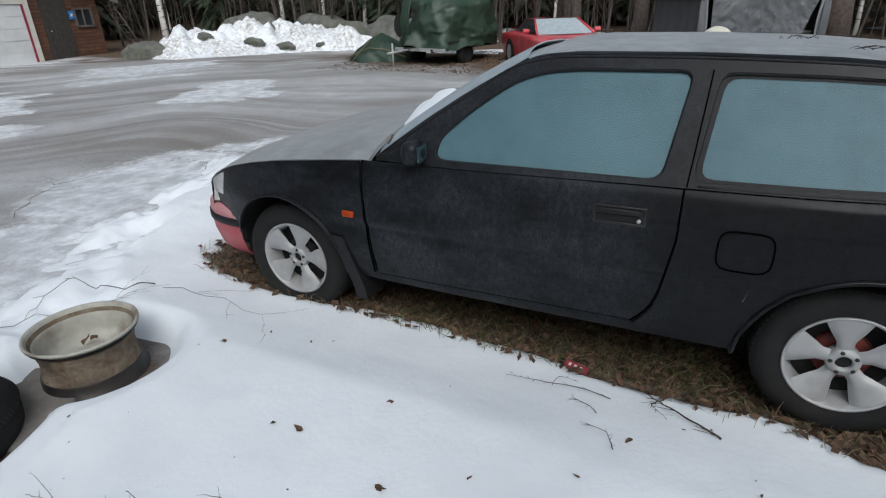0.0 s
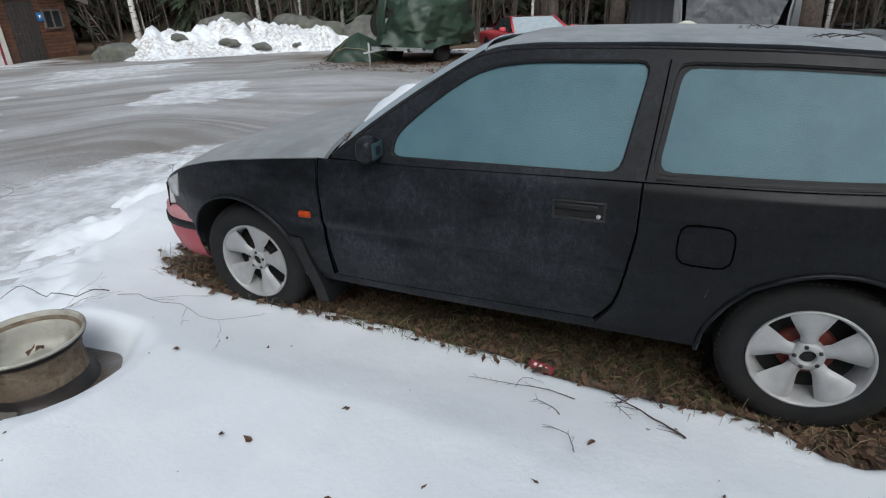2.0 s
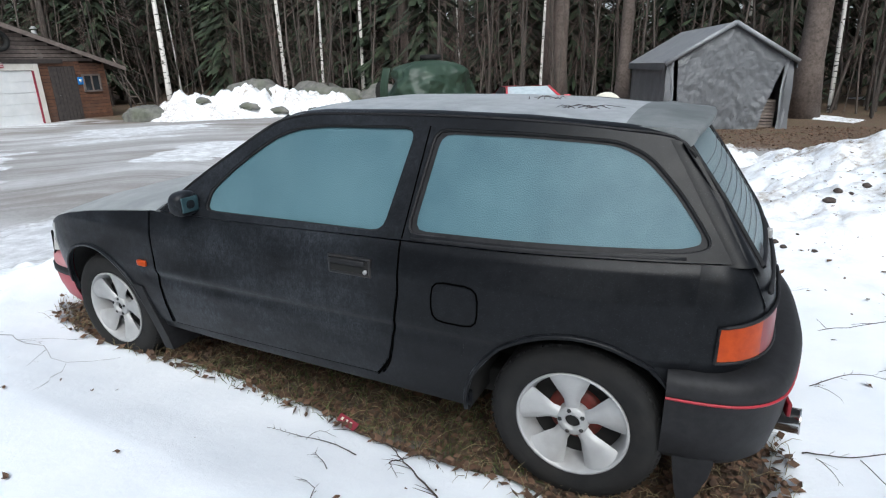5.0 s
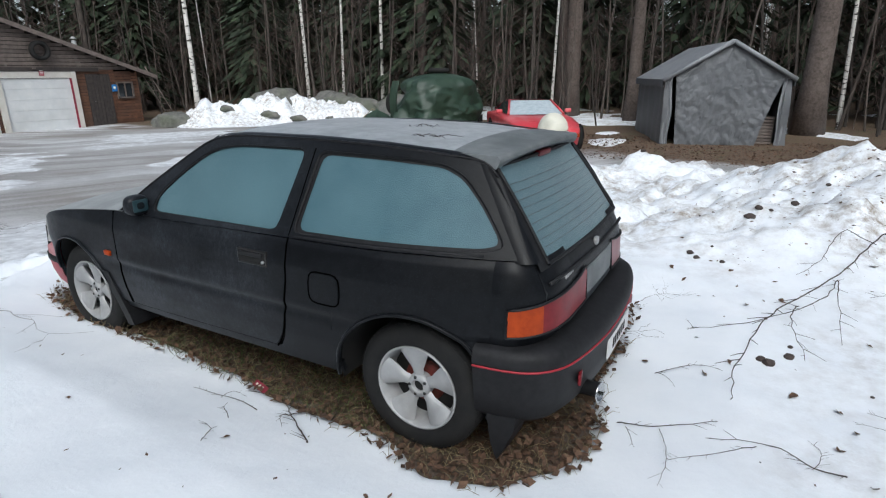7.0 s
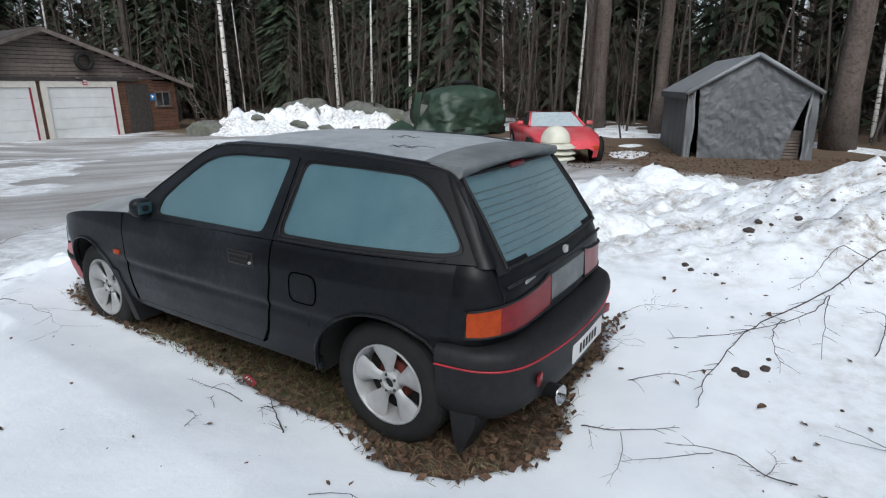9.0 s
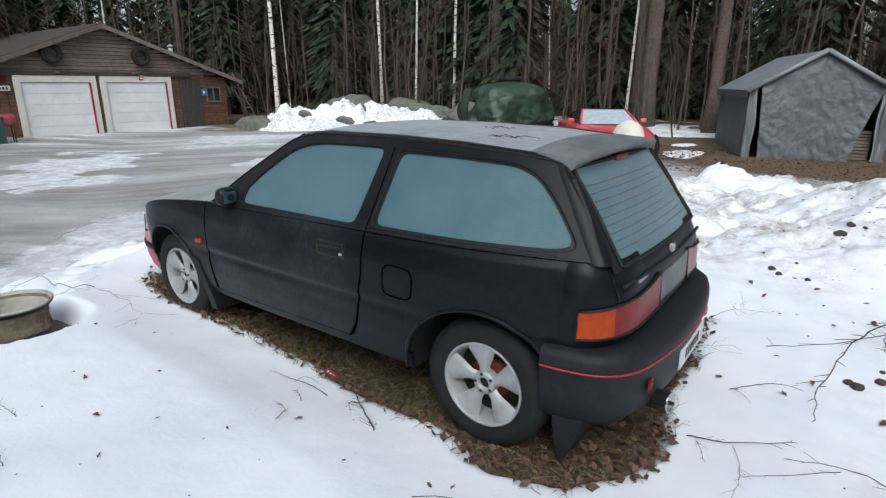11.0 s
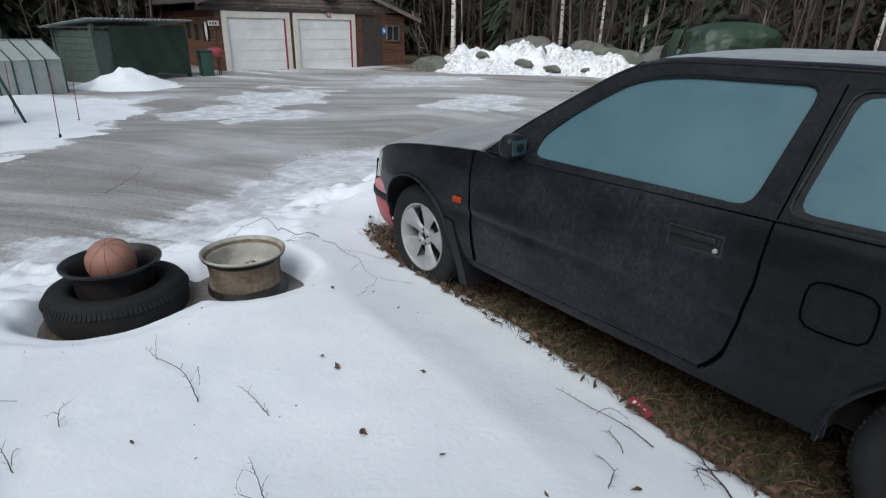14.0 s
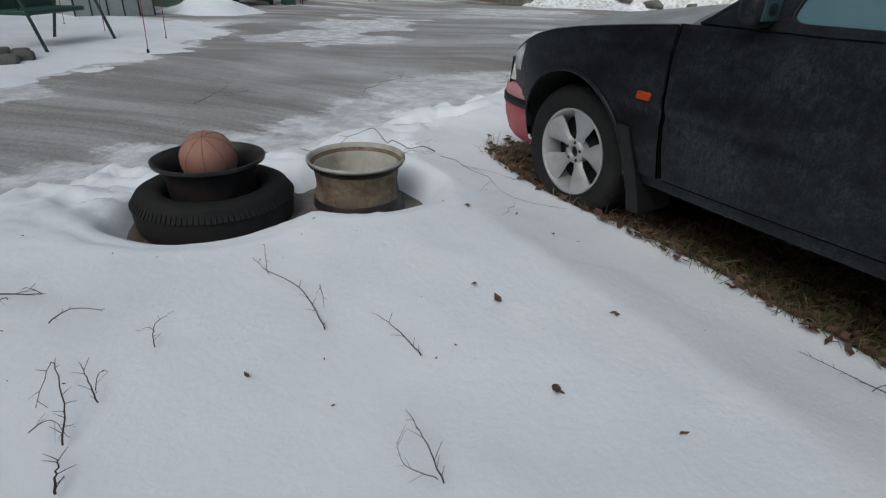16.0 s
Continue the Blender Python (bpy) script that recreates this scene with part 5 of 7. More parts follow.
    plate = part("number_sign", box(0.05, 4.62, 1.62, 0.02, 0.36, 0.16, 0.004), M_BEIGE, g, "pale house number sign")
    part("bar", join(*[box(0.063, 4.52 + 0.09 * k, 1.62, 0.006, 0.05, 0.09) for k in range(3)]), M_DARK, plate, smooth=False)
    # entry door and window
    door = part("entry_door", box(-0.05, 10.96, 0.965, 0.06, 0.90, 1.92, 0.006), M_ROOFF, g, "dark wooden entry door", smooth=False)
    for k in range(7):
        part("door_board", box(-0.012, 10.575 + 0.128 * k, 0.965, 0.02, 0.118, 1.86, 0.004), M_ROOFF, door, smooth=False)
    part("door_handle", tube([(0.02, 10.66, 0.95), (0.05, 10.66, 0.95), (0.05, 10.76, 0.95)], 0.012, 6), M_CHROME, door)
    win = part("window_frame", join(box(0.0, 11.95, 1.05, 0.08, 0.66, 0.06), box(0.0, 11.95, 1.62, 0.08, 0.66, 0.06), box(0.0, 11.64, 1.335, 0.08, 0.05, 0.6), box(0.0, 12.26, 1.335, 0.08, 0.05, 0.6), box(0.0, 11.95, 1.335, 0.07, 0.03, 0.6)), M_GREYPLANK, g, "dark window frame", smooth=False)
    part("pane", box(-0.03, 11.95, 1.335, 0.012, 0.58, 0.52), M_GLASSD, win, smooth=False)
    bs = part("blue_sign", box(0.01, 11.52, 1.42, 0.02, 0.2, 0.26, 0.004), M_BLUE, g, "blue enamel sign with a white mark")
    part("mark", box(0.024, 11.52, 1.42, 0.006, 0.08, 0.1), M_WHITE, bs)
    part("chimney", tube([(-1.6, 11.2, 2.2), (-1.6, 11.2, 3.2)], 0.09, 10), M_ALLOY, g, "steel flue pipe")
    part("chimney_cap", tube([(-1.6, 11.2, 3.25), (-1.6, 11.2, 3.34)], [0.14, 0.05], 10), M_ALLOY, g)
    for x, z, w in ((-1.2, 1.3, 0.55), (-2.4, 1.3, 0.45), (-3.4, 1.35, 0.4)):
        part("side_window", box(x, 4.71, z, w, 0.03, 0.55, 0.004), M_GLASSD, g, smooth=False)
    part("hanging_board", moved(lathe([(0.0, 0.0), (0.2, 0.0), (0.2, 0.03), (0.0, 0.03)], 20, "Y"), Matrix.Translation((-0.9, 4.62, 1.35)) @ Matrix.Diagonal((0.6, 1, 1.6, 1))), M_WHITE, g, "white oval board")
    return g


garage()


def wall_tyre(y, z):
    t = thing("wall_tyre", (-18.42, y, z), "black tyre hung flat on the garage gable", "tyre", "tyres on the gable")
    m = Matrix.Rotation(radians(90), 4, "Y")
    part("tyre", moved(lathe([(0.19, 0.0), (0.20, 0.14), (0.23, 0.17), (0.29, 0.17), (0.325, 0.13), (0.33, 0.03), (0.29, 0.0), (0.19, 0.0)], 40), m), M_RUBBER, t)


wall_tyre(6.1, 2.55), wall_tyre(9.05, 2.55)


def ladder():
    t = thing("wooden_ladder", pose(-18.6, 13.25, -0.1, 0, 0, 0), "grey wooden ladder leaning on the garage eave", "ladder")
    a, b = Vector((0.25, 0.55, 0)), Vector((-0.1, -0.35, 2.15))
    side = Vector((0.34, 0.1, 0))
    for o in (side * -0.5, side * 0.5):
        part("rail", tube([a + o, b + o], 0.025, 6), M_GREYPLANK, t)
    for k in range(8):
        p = a.lerp(b, (k + 0.5) / 8)
        part("rung", tube([p - side * 0.5, p + side * 0.5], 0.016, 6), M_GREYPLANK, t)


ladder()


def wood_shelter():
    s = thing("wood_shelter", pose(-16.1, 1.9, -0.15, 0, 0, 28), "low shelter hung with dark green tarpaulin", "shed")
    w, d, h = 3.0, 1.6, 1.55
    for x in (-0.05, -d):
        for y in (-w / 2, w / 2):
            part("post", box(x, y, h / 2 - (0.12 if x < -0.5 else 0), 0.09, 0.09, h), M_GREENW, s, smooth=False)
    def tarp(u, v):
        y, z = lerp(-w / 2 + 0.45, w / 2, u), lerp(0.08, h - 0.06, v)
        return (0.03 + 0.05 * math.sin(7 * u + 2 * v) * (1 - v) + 0.02 * math.sin(23 * u + 5 * v), y, z + 0.12 * math.sin(3.1 * u) * (1 - v))
    t = part("tarpaulin", grid(tarp, 40, 20), M_GREENTARP, s, "dark green hanging tarpaulin")
    solid(t, 0.008)
    for k in range(5):
        part("side_board", box(-0.02, -w / 2 + 0.06 + 0.09 * k, 0.68, 0.03, 0.085, 1.36), M_GREENW, s, smooth=False)
    for k in range(8):
        part("end_board", box(-d / 2, -w / 2, 0.1 + 0.17 * k, d, 0.03, 0.16), M_GREENW, s, smooth=False)
    part("back_board", box(-d, 0, 0.65, 0.03, w, 1.3), M_GREENW, s, smooth=False)
    def sheet_roof(u, v):
        y = lerp(-w / 2 - 0.25, w / 2 + 0.15, u)
        return (lerp(-d - 0.2, 0.25, v), y, lerp(h - 0.12, h + 0.12, v) + 0.018 * math.sin(y * 2 * math.pi / 0.15))
    r = part("roof_sheet", grid(sheet_roof, 160, 3), M_POLY, s, "pale corrugated roof sheet")
    solid(r, 0.01)
    return s


wood_shelter()
bin_ = thing("waste_bin", (-16.9, 3.75, -0.16), "green plastic waste bin beside the garage", "bin")
part("body", box(0, 0, 0.38, 0.4, 0.36, 0.76, 0.03), M_GREENMETAL, bin_)
part("lid", box(0, 0, 0.79, 0.44, 0.4, 0.06, 0.02), M_GREENMETAL, bin_)
rc = thing("red_canister", (-17.0, 4.25, 0.45), "red canister on a stand by the garage corner", "canister")
part("canister", moved(lathe([(0, 0), (0.14, 0.0), (0.16, 0.03), (0.16, 0.34), (0.14, 0.38), (0.0, 0.4)], 24), pose(0, 0, 0.12, 90, 0, 20)), M_RED, rc)
for k in range(4):
    part("leg", tube([(0.1 * (-1) ** k, 0.16 * (1 if k < 2 else -1) - 0.2, -0.6), (0.1 * (-1) ** k, 0.16 * (1 if k < 2 else -1) - 0.2, 0.05)], 0.015, 6), M_BLACKRIM, rc)


# ---- grey tent ----
def storage_tent():
    ang = 19.0
    s = thing("storage_tent", pose(2.82, 13.75, -0.2, 0, 0, ang), "grey tarpaulin storage tent with a crumpled front sheet", "tent")
    w, h, ridge, d = 2.8, 1.72, 2.54, 4.3
    hw = w / 2
    rng = random.Random(8)
    def wall(sgn):
        def f(u, v):
            y = lerp(0, d, u)
            return (sgn * (hw + 0.02 * math.sin(9 * u + 3 * v) + 0.015 * math.sin(31 * u)), y, lerp(0.0, h, v))
        return f
    for sgn in (-1, 1):
        p = part("side_sheet", grid(wall(sgn), 30, 10), M_GREYTARP, s)
        solid(p, 0.01)
        def slope(u, v, sgn=sgn):
            x = sgn * lerp(hw + 0.09, 0, v)
            return (x, lerp(-0.16, d + 0.1, u), lerp(h - 0.05, ridge, v) + 0.025 * math.sin(5 * u * math.pi) * math.sin(math.pi * v))
        p = part("roof_sheet", grid(slope, 24, 12), M_TENTEDGE, s, "sun-faded grey roof sheet")
        solid(p, 0.012)
        part("front_edge", tube([(sgn * (hw + 0.09), -0.16, h - 0.06), (0, -0.16, ridge + 0.0)], 0.055, 8), M_TENTEDGE, s, "pale folded roof edge")
        part("eave_flap", box(sgn * (hw + 0.09), d / 2, h - 0.13, 0.015, d + 0.2, 0.16), M_GREYTARP, s, smooth=False)
        p = part("door_flap", grid(lambda u, v: (sgn * (hw - 0.02 - 0.15 * u + 0.02 * math.sin(9 * v)), -0.03 - 0.03 * math.sin(6 * u + 4 * v), lerp(0.0, h + 0.05, v)), 8, 14), M_TENTEDGE, s, "pale gathered door flap")
        solid(p, 0.008)
        for yy in (0.0, d / 2, d):
            part("pole", tube([(sgn * (hw - 0.04), yy, 0), (sgn * (hw - 0.04), yy, h)], 0.025, 8), M_ALLOY, s, "steel tent pole")
    part("back_sheet", ([(-hw, d, 0), (hw, d, 0), (hw, d, h), (0, d, ridge - 0.05), (-hw, d, h)], [(0, 1, 2, 3, 4)]), M_GREYTARP, s, smooth=False)
    def front(u, v):
        xl = lerp(-hw + 0.34, -hw + 0.22, v)
        xr = lerp(hw - 0.62, hw - 0.12, v ** 1.1)
        x = lerp(xl, xr, u)
        top = ridge - 0.06 - abs(x) * (ridge - h) / hw
        z = lerp(0.02 + 0.03 * math.sin(11 * u), min(top, lerp(h * 0.99, top, 1)), v)
        wr = 0.06 * noise.noise(Vector((4 * u + 2 * v, 2 * v, 3))) + 0.03 * noise.noise(Vector((15 * u + 9 * v, 9 * v - 6 * u, 5))) - 0.035 * abs(noise.noise(Vector((26 * u + 14 * v, 20 * v - 9 * u, 8)))) - 0.022 * abs(noise.noise(Vector((48 * u, 44 * v + 9 * u, 11))))
        return (x, -0.05 + wr + 0.06 * math.sin(math.pi * u) * (1 - v), z)
    p = part("front_sheet", grid(front, 80, 60), M_GREYTARP, s, "crumpled grey front sheet")
    solid(p, 0.008)
    def curl(u, v):
        x = lerp(hw - 0.10, hw + 0.03, u)
        return (x + 0.05 * (1 - v) * u, -0.06 + 0.03 * math.sin(7 * v) - 0.08 * u * (1 - v), lerp(0.0, h - 0.05, v))
    part("side_flap", grid(curl, 8, 20), M_GREYTARP, s)
    def curl2(u, v):
        x = lerp(-hw - 0.02, -hw + 0.10, u)
        return (x, -0.05 + 0.02 * math.sin(9 * v), lerp(0.0, h - 0.05, v))
    part("side_flap", grid(curl2, 6, 20), M_GREYTARP, s)
    # near-black sheet stands in for the shade on the tent floor
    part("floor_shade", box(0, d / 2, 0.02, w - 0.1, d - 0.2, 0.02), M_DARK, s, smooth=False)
    return s, ang


_, tang = storage_tent()
crate = thing("slatted_crate", pose(3.62, 14.35, -0.17, 0, 0, tang), "stack of grey boards on a pallet inside the tent", "boards")
for k in range(9):
    part("board", box(0, 0.2, 0.12 + 0.075 * k, 0.62, 0.7, 0.06, 0.006), M_GREYPLANK, crate, smooth=False)
part("pallet", box(0, 0.2, 0.04, 0.66, 0.74, 0.08), M_PLANK, crate, smooth=False)


# ---- boat trailer under a green tarpaulin ----
def covered_trailer():
    s = thing("covered_trailer", pose(-4.75, 12.9, -0.14, 0, 0, -14), "trailer load wrapped in torn dark green tarpaulin", "trailer")
    def cover(u, v):
        a = 2 * math.pi * u
        t = v
        rad = 1 - 0.28 * t if t < 0.72 else (1 - 0.28 * t) * max(0.0, 1 - ((t - 0.72) / 0.28) ** 2.2) ** 0.6
        q = Vector((math.cos(a), math.sin(a), 1.6 * t))
        n = 1 + 0.20 * noise.noise(q * 1.7) - 0.10 * abs(noise.noise(q * 4.1 + Vector((3, 1, 0)))) - 0.05 * abs(math.sin(7 * a + 4 * t)) * (1 - 0.6 * t)
        hang = 0.16 * noise.noise(Vector((3 * math.cos(a), 3 * math.sin(a), 7))) + 0.05 * math.sin(9 * a)
        return (1.22 * rad * math.cos(a) * n + 0.10 * t, 1.5 * rad * math.sin(a) * n, 0.45 + 1.38 * t + 0.10 * noise.noise(q * 2.3) * (1 - t) + hang * (1 - t) ** 2)
    p = part("tarpaulin", grid(cover, 96, 30), M_GREENTARP, s, "dark green tarpaulin with folds")
    solid(p, 0.01)
    hole = [(-0.98 + 0.12 * math.cos(a), -1.0 + 0.1 * math.cos(a), 0.98 + 0.30 * math.sin(a)) for a in np.linspace(0, 2 * math.pi, 14, endpoint=False)]
    part("tear", (hole, [tuple(range(14))]), M_DARK, s, "dark torn gap")
    def loose(u, v):
        return (lerp(-0.62, -0.30, u) + 0.12 * v, -1.32 - 0.10 * math.sin(3 * v) - 0.03 * math.sin(20 * u), lerp(0.6, 1.62, v))
    part("loose_fold", grid(loose, 10, 16), M_GREENTARP, s)
    part("top_tyre", moved(lathe([(0.17, 0.0), (0.17, 0.1), (0.20, 0.13), (0.27, 0.13), (0.30, 0.10), (0.30, 0.03), (0.27, 0.0), (0.17, 0.0)], 36), Matrix.Translation((0.05, 0, 1.83))), M_RUBBER, s)
    for sg in (-1, 1):
        part("wheel", moved(lathe([(0.0, 0.02), (0.16, 0.02), (0.18, 0.0), (0.26, 0.0), (0.29, 0.03), (0.29, 0.15), (0.26, 0.18), (0.0, 0.18)], 32, "Y"), Matrix.Translation((sg * 0.82, -0.35, 0.29)) @ Matrix.Rotation(radians(90), 4, "Z")), M_RUBBER, s)
        part("frame_beam", box(sg * 0.45, 0, 0.40, 0.07, 2.8, 0.08), M_BLACKRIM, s, smooth=False)
    part("cross_beam", box(0, -1.35, 0.42, 1.7, 0.06, 0.08), M_ALLOY, s, smooth=False)
    part("drawbar", tube([(-0.35, -1.2, 0.42), (-0.35, -2.2, 0.38)], 0.03, 8), M_ALLOY, s)
    part("jockey_leg", tube([(-0.35, -2.0, 0.0), (-0.35, -2.0, 0.62)], 0.025, 8), M_ALLOY, s)
    part("load", box(0, 0, 0.52, 1.6, 2.2, 0.2), M_DARK, s, smooth=False)
    return s


covered_trailer()


def tarp_heap():
    s = thing("covered_heap", pose(-6.75, 12.55, -0.14, 0, 0, 10), "low heap under green tarpaulin tied with ropes", "tarpaulin heap")
    def f(u, v):
        a = 2 * math.pi * u
        r = (1 - v ** 1.5)
        n = 1 + 0.22 * noise.noise(Vector((2 * math.cos(a), 2 * math.sin(a), 3 * v))) + 0.06 * math.sin(9 * a) * (1 - v)
        return (1.0 * r * math.cos(a) * n, 0.8 * r * math.sin(a) * n, 0.78 * v + 0.10 * noise.noise(Vector((4 * math.cos(a), 4 * math.sin(a), 3 * v))) * (1 - v) * v * 3)
    part("tarpaulin", grid(f, 60, 20), M_GREENTARP, s)
    part("rope", tube([(-0.95, -0.5, 0.12), (-0.2, -0.62, 0.42), (0.3, -0.6, 0.38), (1.0, -0.45, 0.1)], 0.012, 5), M_STRAW, s)
    part("rope", tube([(-0.7, -0.7, 0.05), (-0.1, -0.1, 0.8), (0.5, 0.6, 0.3)], 0.012, 5), M_STRAW, s)


tarp_heap()


# ---- red sports car ----
def red_car():
    c = thing("red_sports_car", pose(-1.62, 12.35, -0.17, 0, 0, 34), "faded red low sports car with a pale frosted windscreen", "car")
    # nose points along -y; width along x
    L, W = 4.4, 1.76
    prof = [(-2.15, 0.42, 0.50), (-2.0, 0.60, 0.68), (-1.5, 0.72, 0.80), (-0.8, 0.80, 0.86), (-0.3, 0.82, 0.885), (0.4, 0.83, 0.885), (1.2, 0.83, 0.88), (1.9, 0.80, 0.87), (2.15, 0.74, 0.84)]
    ys, zs, ws = [p[0] for p in prof], [p[1] for p in prof], [p[2] for p in prof]
    def shell(u, v):
        y = lerp(-2.15, 2.15, u)
        z1, hw = float(np.interp(y, ys, zs)), float(np.interp(y, ys, ws))
        a = lerp(-1, 1, v)
        if abs(a) > 0.6:
            k = (abs(a) - 0.6) / 0.4
            return (math.copysign(hw * (1 - 0.06 * k * k), a), y, lerp(z1 - 0.05, 0.22, k))
        s = a / 0.6
        bulge = 0.03 * (math.exp(-((abs(s) - 0.72) / 0.2) ** 2)) * (1 if y < -0.2 else 0.3)
        return (hw * s * (1 - 0.0), y, z1 - 0.05 * abs(s) ** 4 + bulge)
    part("body", flipped(grid(shell, 50, 40)), M_REDCAR, c)
    part("bonnet_vent", box(-0.42, -1.35, 0.715, 0.36, 0.26, 0.03, 0.008), M_REDCAR, c)
    part("bonnet_vent", box(0.42, -1.35, 0.715, 0.36, 0.26, 0.03, 0.008), M_REDCAR, c)
    def ws_(u, v):
        s = 2 * u - 1
        return (s * lerp(0.70, 0.54, v), lerp(-0.50 - 0.12 * (1 - s * s), 0.22 - 0.05 * (1 - s * s), v), lerp(0.83, 1.145, v))
    part("windscreen", grid(ws_, 14, 8), M_WIND, c, "windscreen white with frost")
    def rf(u, v):
        s = 2 * u - 1
        return (s * 0.545, lerp(0.2, 0.95, v), 1.15 + 0.03 * (1 - s * s) - 0.03 * v)
    part("roof", grid(rf, 12, 8), M_REDCAR, c)
    def rw(u, v):
        s = 2 * u - 1
        return (s * lerp(0.545, 0.68, v), lerp(0.93, 1.85, v), lerp(1.125, 0.84, v))
    part("rear_window", grid(rw, 12, 8), M_GLASSD, c)
    for sg in (-1, 1):
        part("side_window", ([(sg * 0.71, -0.45, 0.84), (sg * 0.72, 1.1, 0.85), (sg * 0.56, 0.92, 1.12), (sg * 0.555, 0.2, 1.14)], [(0, 1, 2, 3)]), M_GLASSD, c, smooth=False)
        part("pillar", tube([(sg * 0.71, -0.52, 0.84), (sg * 0.55, 0.2, 1.15)], 0.03, 6), M_REDCAR, c)
        part("mirror", box(sg * 0.90, -0.25, 0.90, 0.16, 0.1, 0.1, 0.03), M_REDCAR, c, "red door mirror")
        for hy in (-1.35, 1.2):
            wh = part("wheel", moved(lathe([(0.0, 0.03), (0.19, 0.02), (0.21, 0.0), (0.29, 0.0), (0.315, 0.03), (0.315, 0.2), (0.0, 0.2)], 36, "Y"), Matrix.Translation((sg * 0.895, hy, 0.315)) @ Matrix.Rotation(radians(90 if sg > 0 else -90), 4, "Z")), M_RUBBER, c, "black tyre on a pale rim")
            part("rim", moved(lathe([(0.0, -0.004), (0.10, -0.006), (0.19, 0.0)], 24, "Y"), Matrix.Translation((sg * 0.90, hy, 0.315)) @ Matrix.Rotation(radians(90 if sg > 0 else -90), 4, "Z")), M_ALLOY, wh)
            arch = [(sg * 0.893, hy + 0.35 * math.cos(a), 0.32 + 0.33 * math.sin(a)) for a in np.linspace(0, math.pi, 16)]
            part("arch", (arch, [tuple(range(16)) if sg < 0 else tuple(reversed(range(16)))]), M_DARK, c, smooth=False)
    part("front_lamp", box(-0.45, -2.08, 0.45, 0.4, 0.04, 0.08, 0.01), M_AMBER, c)
    part("front_lamp", box(0.45, -2.08, 0.45, 0.4, 0.04, 0.08, 0.01), M_AMBER, c)


red_car()


# ---- garden lamp behind the car ----
def garden_lamp():
    x, y = 1.92, 3.55
    z = height_at(x, y) - 0.03
    t = thing("garden_lamp", (x, y, z), "cream louvred garden lamp with a domed cap", "garden lamp")
    top = 1.27 - z
    part("post", tube([(0, 0, 0), (0, 0, top - 0.42)], 0.03, 12), M_WHITE, t, "white post")
    part("cap", lathe([(0.15 * math.cos(a), top - 0.16 + 0.16 * math.sin(a)) for a in np.linspace(math.pi / 2 - 0.001, 0, 10)][::-1] + [], 36), M_CREAM, t, "domed cap")
    for k in range(3):
        zt = top - 0.19 - 0.055 * k
        part("louvre", lathe([(0.205, zt - 0.03), (0.208, zt - 0.026), (0.15, zt + 0.012), (0.10, zt + 0.014)], 36), M_CREAM, t)
    part("lamp_body", lathe([(0.0, top - 0.43), (0.06, top - 0.42), (0.12, top - 0.38), (0.14, top - 0.34), (0.14, top - 0.16)], 32), M_CREAM, t)


garden_lamp()


# ---- boulder and rocks ----
def boulder(x, y, rx, ry, rz, label, seed, sink=0.25, base=None):
    bm = bmesh.new()
    bmesh.ops.create_icosphere(bm, subdivisions=4, radius=1)
    for v in bm.verts:
        n = 1 + 0.30 * noise.noise(v.co * 1.2 + Vector((seed, 0, 0))) + 0.16 * noise.noise(v.co * 3.2 + Vector((0, seed, 0))) - 0.10 * abs(noise.noise(v.co * 5.5 + Vector((seed, seed, 0))))
        v.co = Vector((v.co.x * rx * n, v.co.y * ry * n, max(v.co.z, -0.5) * rz * n))
    ob = part("boulder", bm, M_ROCK, at=(x, y, (base if base is not None else float(base_height(np.array([float(x)]), np.array([float(y)]))[0])) + rz * sink))
    tagged(ob, label, "boulder")


boulder(-15.4, 16.9, 1.5, 1.1, 1.0, "large grey lichened boulder behind the snow pile", 3)
boulder(-13.2, 15.0, 0.9, 0.6, 0.75, "grey rock showing through the snow pile", 5, 0.15)
boulder(-12.2, 17.4, 2.2, 1.2, 0.85, "low rocky mound covered in dead needles", 9)
boulder(-8.4, 17.5, 2.4, 1.2, 0.75, "brown mound of earth at the wood edge", 12)
for i_, (x_, y_, r_) in enumerate(((-13.9, 12.9, 0.22), (-12.5, 13.7, 0.28), (-11.5, 14.1, 0.24), (-10.4, 14.7, 0.18))):
    boulder(x_, y_, r_ * 1.5, r_, r_ * 0.6, "grey rock poking out of the snow pile", 40 + i_, -0.35, height_at(x_, y_))
boulder(-2.6, 15.4, 1.1, 0.8, 0.55, "mossy rock behind the trailer", 15)
boulder(-15.4, 11.6, 0.8, 0.55, 0.4, "heap of dark gravel beside the garage", 18)


